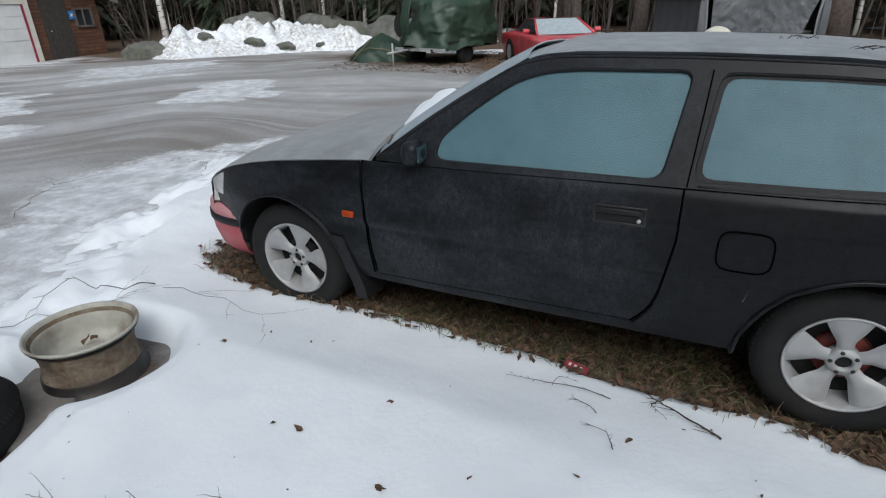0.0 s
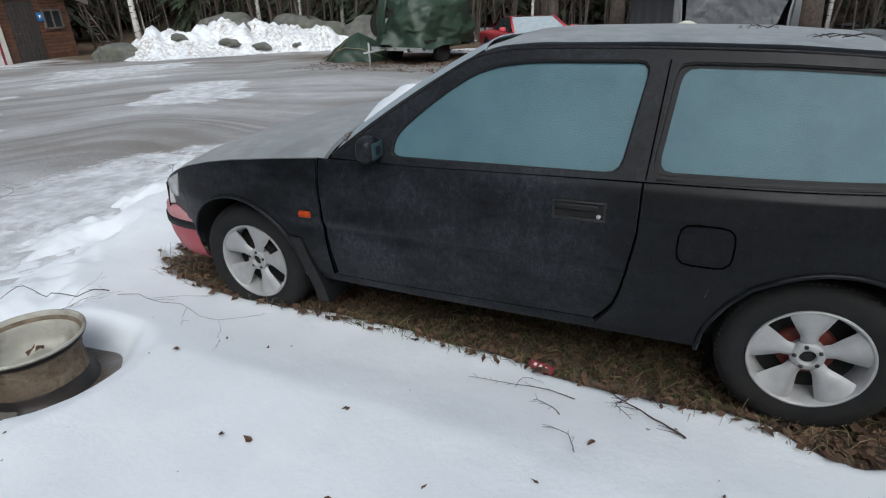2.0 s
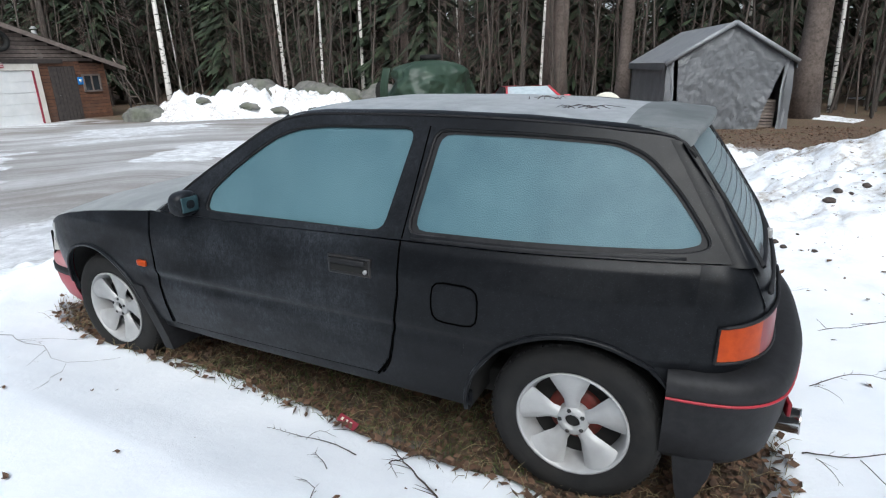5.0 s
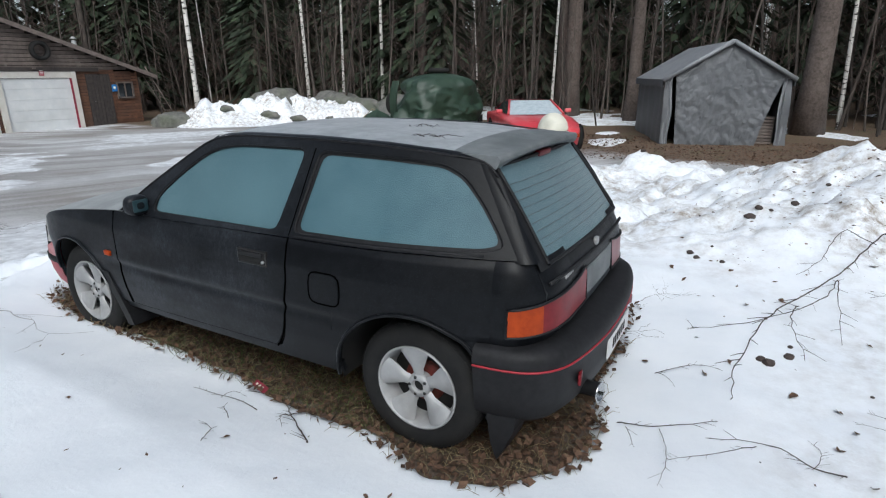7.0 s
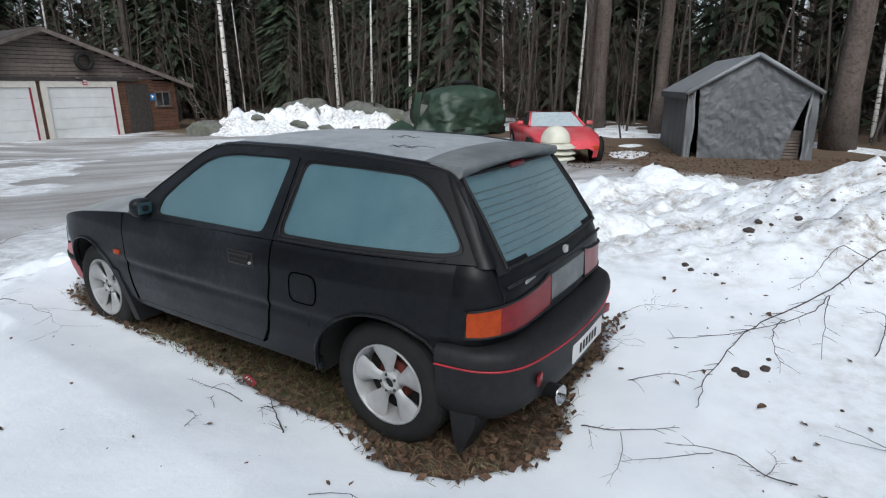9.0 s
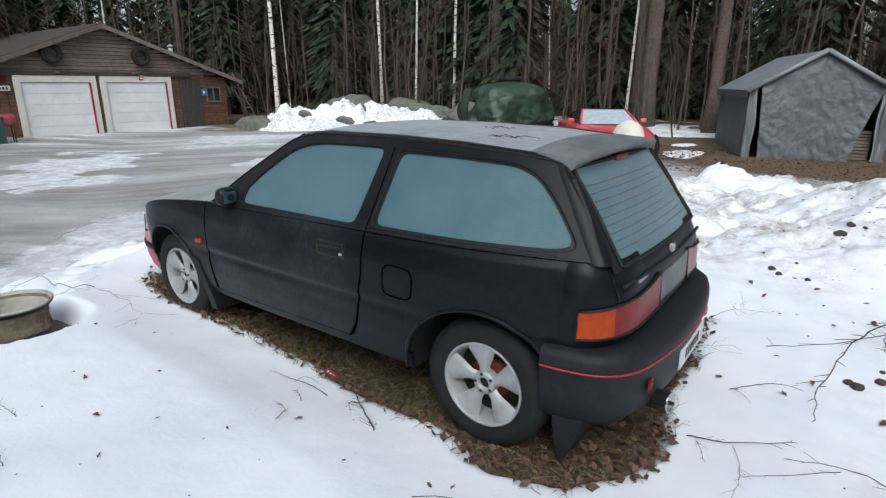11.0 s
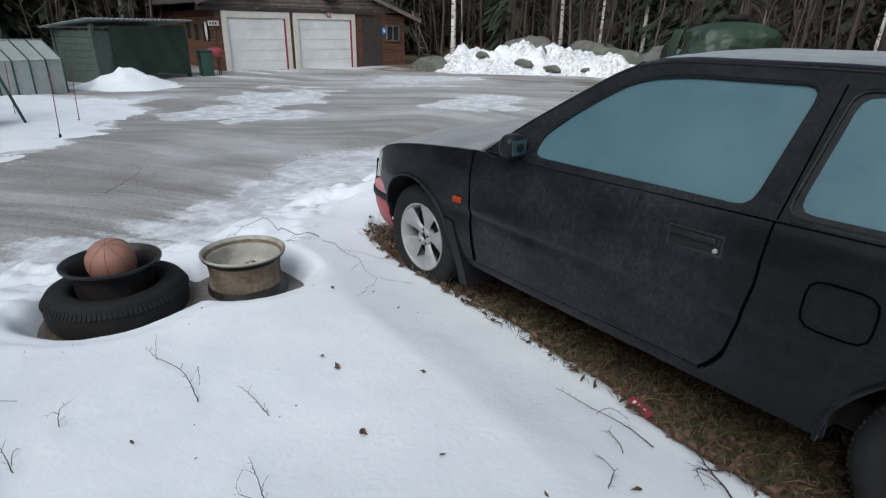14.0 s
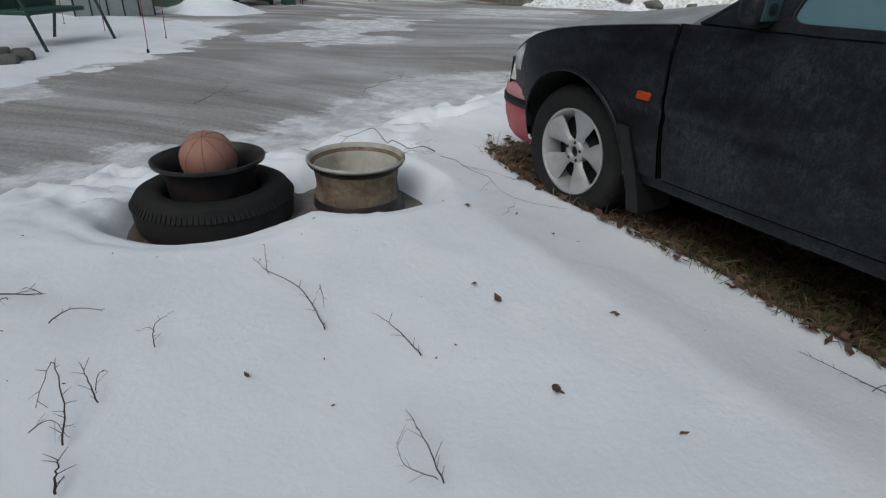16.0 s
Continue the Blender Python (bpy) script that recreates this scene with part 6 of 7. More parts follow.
# ---- swing, greenhouse, house, stakes at the edge of the lawn ----
def swing():
    s = thing("garden_swing", pose(-8.3, -2.35, -0.1, 0, 0, 55), "green steel garden swing seat under netting", "swing seat")
    for sg in (-1, 1):
        for dx in (-0.5, 0.5):
            part("leg", tube([(dx, sg * 0.75, 0), (0, sg * 0.72, 1.65)], 0.022, 8), M_GREENMETAL, s)
    part("top_bar", tube([(0, -0.8, 1.65), (0, 0.8, 1.65)], 0.025, 8), M_GREENMETAL, s)
    part("seat", box(0.0, 0, 0.48, 0.48, 1.15, 0.06, 0.02), M_GREENMETAL, s)
    part("backrest", moved(box(0, 0, 0, 0.05, 1.15, 0.5, 0.02), pose(-0.32, 0, 0.72, 0, -22, 0)), M_GREENMETAL, s)
    for sg in (-1, 1):
        part("hanger", tube([(0.1, sg * 0.55, 0.5), (0, sg * 0.6, 1.65)], 0.008, 5), M_BLACKRIM, s)
    for k in range(16):
        y = -0.72 + 0.096 * k
        part("net_cord", tube([(0, y, 1.65), (-0.42, y * 1.1, 0.55)], 0.006, 4), M_GREENMETAL, s)


swing()


def greenhouse():
    g = thing("greenhouse", pose(-14.0, -1.45, -0.12, 0, 0, 20), "small pale greenhouse with a light metal frame", "greenhouse")
    w, d, h, r = 1.7, 1.4, 0.75, 1.15
    for sg in (-1, 1):
        part("side_pane", box(sg * d / 2, 0, h / 2, 0.02, w, h), M_POLY, g, smooth=False)
        part("roof_pane", ([(sg * (d / 2 + 0.03), -w / 2, h), (sg * (d / 2 + 0.03), w / 2, h), (0, w / 2, r), (0, -w / 2, r)], [(0, 1, 2, 3)]), M_POLY, g, smooth=False)
        part("end_pane", ([(-d / 2, sg * w / 2, 0), (d / 2, sg * w / 2, 0), (d / 2, sg * w / 2, h), (0, sg * w / 2, r), (-d / 2, sg * w / 2, h)], [(0, 1, 2, 3, 4)]), M_POLY, g, smooth=False)
        for k in range(6):
            y = -w / 2 + w * k / 5
            part("glazing_bar", tube([(sg * (d / 2 + 0.015), y, 0), (sg * (d / 2 + 0.03), y, h), (0, y, r + 0.01)], 0.018, 5), M_GREENMETAL, g)
    part("ridge", tube([(0, -w / 2, r), (0, w / 2, r)], 0.025, 6), M_ALLOY, g)


greenhouse()


def blue_house():
    h = thing("house", pose(-14.2, -6.3, -0.15, 0, 0, 0), "blue-grey clad house with a white-framed window", "house")
    for k in range(24):
        part("cladding_board", box(0, 0, 0.07 + 0.13 * k, 0.05, 5.2, 0.12), M_BLUEW, h, smooth=False)
    part("wall", box(-2.5, 0, 1.6, 4.9, 5.2, 3.2), M_BLUEW, h, smooth=False)
    w = part("window_frame", join(box(0.05, 1.6, 0.75, 0.06, 1.3, 0.09), box(0.05, 1.6, 1.95, 0.06, 1.3, 0.09), box(0.05, 0.98, 1.35, 0.06, 0.09, 1.2), box(0.05, 2.22, 1.35, 0.06, 0.09, 1.2)), M_WHITE, h, "white window frame", smooth=False)
    part("pane", box(0.035, 1.6, 1.35, 0.01, 1.2, 1.1), M_GLASSD, w, smooth=False)
    part("roof", moved(box(0, 0, 0, 6.4, 6.0, 0.15), pose(-2.5, 0, 3.4, 0, 0, 0)), M_ROOFF, h, smooth=False)


blue_house()
for i, (x, y) in enumerate(((-7.2, -1.2), (-8.55, -0.8), (-9.9, -1.6), (-11.5, -2.2))):
    t = thing("marker_stake", (x, y, -0.12), "thin red plough marker stake in the snow", "stake", "marker stakes")
    part("rod", tube([(0, 0, 0), (0.03, 0.02, 0.5), (0.02 if i % 2 else -0.05, 0.05, 0.92)], 0.0055, 6), M_MAROON, t)
    part("foot", lathe([(0.02, 0.0), (0.018, 0.05), (0.0, 0.07)], 12), M_BLACKRIM, t)
pot = thing("rockery_bed", (-6.9, -3.0, -0.1), "dark rockery bed with a leafless shrub", "flower bed")
for k in range(9):
    a = 0.7 * k
    part("stone", box(0.42 * math.cos(a), 0.42 * math.sin(a), 0.05, 0.26, 0.2, 0.14, 0.04), M_ROCK, pot)
rngp = random.Random(3)
for k in range(10):
    a = rngp.uniform(0, 6.28)
    part("stem", tube([(0.1 * math.cos(a), 0.1 * math.sin(a), 0), (0.2 * math.cos(a), 0.2 * math.sin(a), 0.45), (0.35 * math.cos(a + 0.3), 0.35 * math.sin(a + 0.3), rngp.uniform(0.7, 1.0))], [0.012, 0.009, 0.003], 5), M_TWIG, pot)


# ---- woods ----
def ground_z(x, y):
    return float(base_height(np.array([float(x)]), np.array([float(y)]))[0])


def tree(name, x, y, r, h, bark, label, seed, lean=(0.0, 0.0), low=3.0, limbs=22, crown=True, green=False):
    """A tapered trunk with limbs that fork into twigs; a pine carries clumps of needles high up."""
    rng = random.Random(seed)
    t = thing(name, (x, y, ground_z(x, y) - 0.05), label, name.split("_")[0] + " tree")
    pts, rad = [], []
    n = 12
    for i in range(n + 1):
        k = i / n
        pts.append((lean[0] * k * h + 0.05 * math.sin(3 * k + seed), lean[1] * k * h + 0.05 * math.cos(4 * k + seed), k * h))
        rad.append(r * (1.35 if i == 0 else 1) * (1 - 0.8 * k) + 0.01)
    part("trunk", tube(pts, rad, 12), bark, t)
    geo, needles = [], []
    for i in range(limbs):
        k = rng.uniform(low / h, 0.97)
        a = rng.uniform(0, 6.28)
        p = Vector(pts[min(n, int(k * n))])
        p.z = k * h
        ln = (1 - k) * h * (0.28 if green else 0.13) * rng.uniform(0.5, 1.1) + 0.4
        d = Vector((math.cos(a), math.sin(a), rng.uniform(0.2, 0.9)))
        q1 = p + d * ln * 0.5 + Vector((0, 0, 0.05))
        q2 = p + d * ln + Vector((rng.uniform(-0.2, 0.2), rng.uniform(-0.2, 0.2), 0.25 * ln * (-0.6 if green else 0.4)))
        r0 = max(0.008, r * 0.22 * (1 - k))
        geo.append(tube([p, q1, q2], [r0, r0 * 0.6, 0.004], 5))
        for m in range(5):
            b = q1.lerp(q2, rng.random())
            e = b + Vector((rng.uniform(-1, 1), rng.uniform(-1, 1), rng.uniform(-0.4, 0.8))) * ln * 0.35
            geo.append(tube([b, e], [0.006, 0.002], 3))
            if green:
                for z in range(14):
                    c = e + Vector((rng.gauss(0, 0.35), rng.gauss(0, 0.35), rng.gauss(0, 0.2)))
                    u = Vector((rng.uniform(-1, 1), rng.uniform(-1, 1), rng.uniform(-0.5, 0.5))).normalized() * 0.2
                    w = Vector((rng.uniform(-1, 1), rng.uniform(-1, 1), rng.uniform(-0.5, 0.5))).normalized() * 0.09
                    needles.append(([c - u, c + w, c + u, c - w], [(0, 1, 2, 3)]))
    part("crown", join(*geo), M_BRUSH if not green else M_PINEBARK, t, "bare forked limbs")
    if needles:
        tagged(part("needle_clump", join(*needles), M_NEEDLE, t, "dark green needle clumps", smooth=False), kind="stuff")
    return t


BIRCH = "white-barked leafless birch at the edge of the wood"
for i, (x, y, r, ln) in enumerate(((-17.7, 14.6, 0.13, (-0.06, 0.03)), (-13.0, 23.0, 0.12, (0.0, 0.0)), (-16.6, 20.3, 0.11, (-0.02, 0.0)), (-9.2, 20.7, 0.10, (0.01, 0.0)), (-12.9, 21.6, 0.10, (0.02, 0)),
                                   (-27.5, 1.0, 0.13, (0.02, 0.05)), (-26.0, -1.2, 0.12, (0.0, 0.05)), (-26.5, 3.2, 0.12, (0.0, 0.03)), (-25.0, -2.6, 0.13, (0.0, 0.06)), (-24.0, -4.2, 0.12, (0.0, 0.06)), (-23.0, -3.3, 0.12, (0.0, 0.04)))):
    tree("birch_tree", x, y, r * 0.78, 15, M_BIRCH, BIRCH, 30 + i, ln, 2.6, 34)
for i, (x, y, r, ln) in enumerate(((4.85, 17.4, 0.34, (0.008, 0.0)), (-3.2, 21.0, 0.33, (0.01, 0)), (-0.5, 19.6, 0.22, (0.0, 0)), (-9.9, 20.4, 0.2, (0, 0)), (-3.9, 21.8, 0.26, (0.0, 0)), (8.6, 18.5, 0.3, (0.03, 0)), (11.5, 20, 0.3, (0.02, 0)), (7.3, 21.5, 0.22, (0.03, 0)))):
    tree("pine_tree", x, y, r, 19, M_PINEBARK, "tall pine with grey scaly bark", 60 + i, ln, 9.0, 14, green=True)


class Heap:
    """Gathers many tubes and leaves as arrays."""

    def __init__(self):
        self.v, self.f, self.n = [], [], 0

    def tubes(self, pts, rad, sides=4):
        """pts: (count, segments, 3); rad: (count, segments)."""
        c, s, _ = pts.shape
        a = np.arange(sides) * 2 * np.pi / sides
        d = pts[:, -1] - pts[:, 0]
        d /= np.linalg.norm(d, axis=1)[:, None] + 1e-9
        e1 = np.cross(d, np.array([0.31, 0.87, 0.21]))
        e1 /= np.linalg.norm(e1, axis=1)[:, None] + 1e-9
        e2 = np.cross(d, e1)
        ring = np.cos(a)[None, :, None] * e1[:, None, :] + np.sin(a)[None, :, None] * e2[:, None, :]
        v = pts[:, :, None, :] + rad[:, :, None, None] * ring[:, None, :, :]
        base = self.n + np.arange(c)[:, None, None] * s * sides
        i = np.arange(s - 1)[None, :, None] * sides
        k = np.arange(sides)[None, None, :]
        k2 = (k + 1) % sides
        f = np.stack([base + i + k, base + i + k2, base + i + sides + k2, base + i + sides + k], -1).reshape(-1, 4)
        self.v.append(v.reshape(-1, 3))
        self.f.append(f)
        self.n += c * s * sides

    def quads(self, p, u, w):
        c = len(p)
        v = np.stack([p - u, p + w, p + u, p - w], 1).reshape(-1, 3)
        self.f.append(self.n + np.arange(c * 4).reshape(-1, 4))
        self.v.append(v)
        self.n += 4 * c

    def done(self, name, material, label, category):
        me = mesh_np(name, np.concatenate(self.v), np.concatenate(self.f), material)
        return tagged(new(name, me), label, category, kind="stuff")


rs = np.random.RandomState(5)


def wood_spots(count, near, far, seed):
    """Places between near and far metres behind the edge of the wood, which runs behind the tent and the garage."""
    r = np.random.RandomState(seed)
    out = []
    while len(out) < count:
        x, y = r.uniform(-70, 45), r.uniform(-45, 75)
        edge = min(y - 17.0 - 0.02 * x, 99)
        west = -22.5 - x + (0 if y < 14 else 3)
        south = -26 - x if y < 0 else -99
        d = max(edge if x > -27 else min(edge, 99), west)
        if -20 < x < -13.5 and 15 < y < 18.5:
            continue
        if near < d < far and not (x < -22 and y < -12 and x > -24):
            out.append((x, y))
    return np.array(out)


# thin grey stems and their twigs
for nm, cnt, near, far, seed, hmin, hmax in (("sapling_wood", 900, 0.3, 9, 2, 3.0, 9.0), ("sapling_wood", 900, 8, 26, 3, 5.0, 12.0)):
    hp = Heap()
    sp = wood_spots(cnt, near, far, seed)
    z0 = base_height(sp[:, 0], sp[:, 1])
    h = rs.uniform(hmin, hmax, cnt)
    lean = rs.normal(0, 0.06, (cnt, 2)) * h[:, None]
    k = np.linspace(0, 1, 5)
    pts = np.stack([sp[:, 0:1] + lean[:, 0:1] * k + rs.normal(0, 0.05, (cnt, 5)), sp[:, 1:2] + lean[:, 1:2] * k + rs.normal(0, 0.05, (cnt, 5)), z0[:, None] - 0.1 + h[:, None] * k], -1)
    r0 = np.abs(rs.normal(0.028, 0.018, cnt)) + 0.012
    hp.tubes(pts, r0[:, None] * (1.05 - 0.85 * k)[None, :], 5)
    hp.done(nm, M_WOODBARK, "thin leafless grey saplings along the wood edge", "saplings")
    tw = Heap()
    nb = 22
    idx = np.repeat(np.arange(cnt), nb)
    t = rs.uniform(0.08, 0.95, len(idx))
    base = np.stack([np.interp(0, [0], [0]) + sp[idx, 0] + lean[idx, 0] * t, sp[idx, 1] + lean[idx, 1] * t, z0[idx] + h[idx] * t], -1)
    a = rs.uniform(0, 6.28, len(idx))
    ln = rs.uniform(0.3, 1.3, len(idx)) * (1.15 - t)
    d = np.stack([np.cos(a), np.sin(a), rs.uniform(0.3, 1.4, len(idx))], -1)
    p2 = base + d * ln[:, None] * 0.5
    p3 = base + d * ln[:, None] + np.stack([rs.normal(0, 0.1, len(idx)), rs.normal(0, 0.1, len(idx)), 0.2 * ln], -1)
    tw.tubes(np.stack([base, p2, p3], 1), np.tile(np.array([0.009, 0.006, 0.003]), (len(idx), 1)), 3)
    m = 2
    i2 = np.repeat(np.arange(len(idx)), m)
    b2 = p2[i2] + (p3 - p2)[i2] * rs.rand(len(i2))[:, None]
    e2 = b2 + rs.normal(0, 0.16, (len(i2), 3)) + np.array([0, 0, 0.12])
    tw.tubes(np.stack([b2, e2], 1), np.tile(np.array([0.005, 0.003]), (len(i2), 1)), 3)
    tw.done("brushwood", M_BRUSH, "bare brown brushwood and twigs", "brushwood")

# taller trunks deeper in
cnt = 120
hp = Heap()
sp = wood_spots(cnt, 4, 34, 8)
h = rs.uniform(13, 19, cnt)
k = np.linspace(0, 1, 5)
lean = rs.normal(0, 0.02, (cnt, 2)) * h[:, None]
pts = np.stack([sp[:, 0:1] + lean[:, 0:1] * k, sp[:, 1:2] + lean[:, 1:2] * k, base_height(sp[:, 0], sp[:, 1])[:, None] - 0.1 + h[:, None] * k], -1)
hp.tubes(pts, (np.abs(rs.normal(0.08, 0.05, cnt)) + 0.04)[:, None] * (1.0 - 0.75 * k)[None, :], 7)
hp.done("tall_trunks", M_WOODBARK, "straight grey-brown trunks deep in the wood", "trees")

# white stems among them
cnt = 30
hp = Heap()
sp = wood_spots(cnt, 1, 16, 18)
h = rs.uniform(10, 15, cnt)
lean = rs.normal(0, 0.03, (cnt, 2)) * h[:, None]
pts = np.stack([sp[:, 0:1] + lean[:, 0:1] * k, sp[:, 1:2] + lean[:, 1:2] * k, base_height(sp[:, 0], sp[:, 1])[:, None] - 0.1 + h[:, None] * k], -1)
hp.tubes(pts, rs.uniform(0.04, 0.085, cnt)[:, None] * (1.0 - 0.7 * k)[None, :], 6)
hp.done("birch_stems", M_BIRCH, "slender white birch stems in the wood", "trees")

# spruces with drooping boughs
for nm, cnt, near, far, seed, boughs in (("spruce_wood", 190, 3.5, 14, 21, 300), ("spruce_wood", 380, 12, 40, 22, 190)):
    hp = Heap()
    sp = wood_spots(cnt, near, far, seed)
    h = rs.uniform(9, 18, cnt)
    idx = np.repeat(np.arange(cnt), boughs)
    t = rs.uniform(0.04, 1.0, len(idx)) ** 0.9
    a = rs.uniform(0, 6.28, len(idx))
    reach = (1.02 - t) * rs.uniform(1.3, 2.4, cnt)[idx] + 0.1
    z0 = base_height(sp[:, 0], sp[:, 1])[idx] + t * h[idx]
    for part_k in range(4):
        f = (part_k + 0.5) / 4 + rs.uniform(-0.1, 0.1, len(idx))
        p = np.stack([sp[idx, 0] + np.cos(a) * reach * f, sp[idx, 1] + np.sin(a) * reach * f, z0 - 0.45 * reach * f ** 1.5], -1)
        u = np.stack([np.cos(a), np.sin(a), -0.55 * np.ones(len(idx))], -1) * (reach * rs.uniform(0.16, 0.3, len(idx)))[:, None]
        w = np.stack([-np.sin(a), np.cos(a), rs.uniform(-0.6, 0.1, len(idx))], -1) * (rs.uniform(0.07, 0.22, len(idx)) * (1.1 - f * 0.5))[:, None]
        hp.quads(p + rs.normal(0, 0.06, p.shape), u, w)
    hp.done(nm, M_NEEDLE, "dark green spruces with drooping boughs", "trees")

# unseen spruces added behind the viewer close the place and darken the car's reflections
hp = Heap()
cnt, boughs = 90, 120
sp = np.stack([rs.uniform(-22, 26, cnt), rs.uniform(-26, -11, cnt)], -1)
sp[60:] = np.stack([rs.uniform(15, 30, 30), rs.uniform(-12, 16, 30)], -1)
h = rs.uniform(9, 16, cnt)
idx = np.repeat(np.arange(cnt), boughs)
t = rs.uniform(0.0, 1.0, len(idx))
a = rs.uniform(0, 6.28, len(idx))
reach = (1.02 - t) * 2.4 + 0.15
z0 = base_height(sp[:, 0], sp[:, 1])[idx] + t * h[idx]
for f in (0.2, 0.5, 0.85):
    p = np.stack([sp[idx, 0] + np.cos(a) * reach * f, sp[idx, 1] + np.sin(a) * reach * f, z0 - 0.4 * reach * f], -1)
    u = np.stack([np.cos(a), np.sin(a), -0.5 * np.ones(len(idx))], -1) * (reach * 0.3)[:, None]
    w = np.stack([-np.sin(a), np.cos(a), -0.3 * np.ones(len(idx))], -1) * 0.32
    hp.quads(p, u, w)
hp.done("spruce_belt", M_NEEDLE, "unseen dark green spruces added behind the viewer to darken reflections", "trees")

# ---- leaves, grass and twigs ----
def scatter_stuff(name, count, material, label, region, seed, size, grass=False):
    rng = random.Random(seed)
    r = np.random.RandomState(seed)
    hp = Heap()
    xs, ys = r.uniform(region[0], region[1], 4 * count), r.uniform(region[2], region[3], 4 * count)
    ok = (poly_sdf(xs, ys, BARE) > -0.04 - 0.10 * r.rand(4 * count)) & ((ys < 0.75) | (xs > 2.9) | (xs < -0.4))
    xs, ys = xs[ok][:count], ys[ok][:count]
    z = base_height(xs, ys) + np.maximum(snow_depth(xs, ys), 0)
    p = np.stack([xs, ys, z + 0.008], -1)
    n = len(xs)
    if grass:
        tip = p + np.stack([r.normal(0, 0.045, n), r.normal(0, 0.045, n), r.uniform(0.005, size, n)], -1)
        mid = (p + tip) / 2 + np.array([0, 0, 0.012])
        hp.tubes(np.stack([p - np.array([0, 0, 0.01]), mid, tip], 1), np.tile(np.array([0.0016, 0.0014, 0.0006]), (n, 1)), 3)
    else:
        u = np.stack([r.normal(0, 1, n), r.normal(0, 1, n), r.normal(0, 0.35, n)], -1)
        u /= np.linalg.norm(u, axis=1)[:, None]
        w = np.cross(u, np.array([0, 0, 1.0]) + r.normal(0, 0.35, (n, 3)))
        w /= np.linalg.norm(w, axis=1)[:, None]
        s = r.uniform(0.5, 1.2, n)[:, None] * size
        hp.quads(p + np.array([0, 0, 0.006]) + r.uniform(0, 0.012, (n, 1)) * np.array([0, 0, 1]), u * s, w * s * 0.6)
    return hp.done(name, material, label, category="leaves" if not grass else "grass")


scatter_stuff("dead_leaves", 6500, M_LITTER, "brown dead leaves on the bare ground under the car", (-1.1, 3.35, -0.35, 2.0), 3, 0.026)
scatter_stuff("dead_grass", 4200, M_STRAW, "flattened straw-coloured grass under the car", (-1.1, 3.3, -0.3, 1.4), 4, 0.05, True)
scatter_stuff("green_grass", 900, M_MOSS, "tufts of green grass beside the sill", (0.6, 2.4, -0.1, 0.5), 5, 0.07, True)

leaf_rng = random.Random(12)
LEAVES = [leaf_geo(leaf_rng, 0.02) for _ in range(5)]
leaf_meshes = [mesh_of("snow_leaf", v, f, M_LITTER, False) for v, f in LEAVES]
chip_meshes = [mesh_of("snow_chip", *leaf_geo(leaf_rng, 0.013), M_TWIG, False) for _ in range(3)]


def drop_leaf(x, y, scale=1.0, mesh=None):
    ob = new("fallen_leaf", mesh or leaf_rng.choice(leaf_meshes))
    ob.matrix_basis = pose(x, y, height_at(x, y) + 0.006, leaf_rng.uniform(-20, 20), leaf_rng.uniform(-20, 20), leaf_rng.uniform(0, 360)) @ Matrix.Diagonal((scale, scale, scale, 1))
    tagged(ob, "small brown dead leaf lying on the snow", "leaf", "leaves on the snow")


for x, y, s in ((0.978, -0.718, 0.8), (1.847, -0.516, 1.0), (0.057, -0.64, 0.9), (1.155, -1.10, 1.1), (0.75, -0.98, 1.0), (2.6, -0.5, 0.8), (2.9, -0.75, 0.7), (0.4, -0.45, 0.6), (1.4, -0.95, 0.5)):
    drop_leaf(x, y, s)
drop_leaf(0.641, -0.993, 1.3, chip_meshes[0])
for k in range(150):
    if k < 70:
        x, y = leaf_rng.uniform(-0.6, 3.2), leaf_rng.uniform(-2.4, -0.25)
        drop_leaf(x, y, leaf_rng.uniform(0.2, 0.6), leaf_rng.choice(chip_meshes + leaf_meshes))
    else:
        x, y = leaf_rng.uniform(3.3, 6.5), leaf_rng.uniform(-0.5, 5.5)
        drop_leaf(x, y, leaf_rng.uniform(0.3, 1.5), leaf_rng.choice(chip_meshes + leaf_meshes))


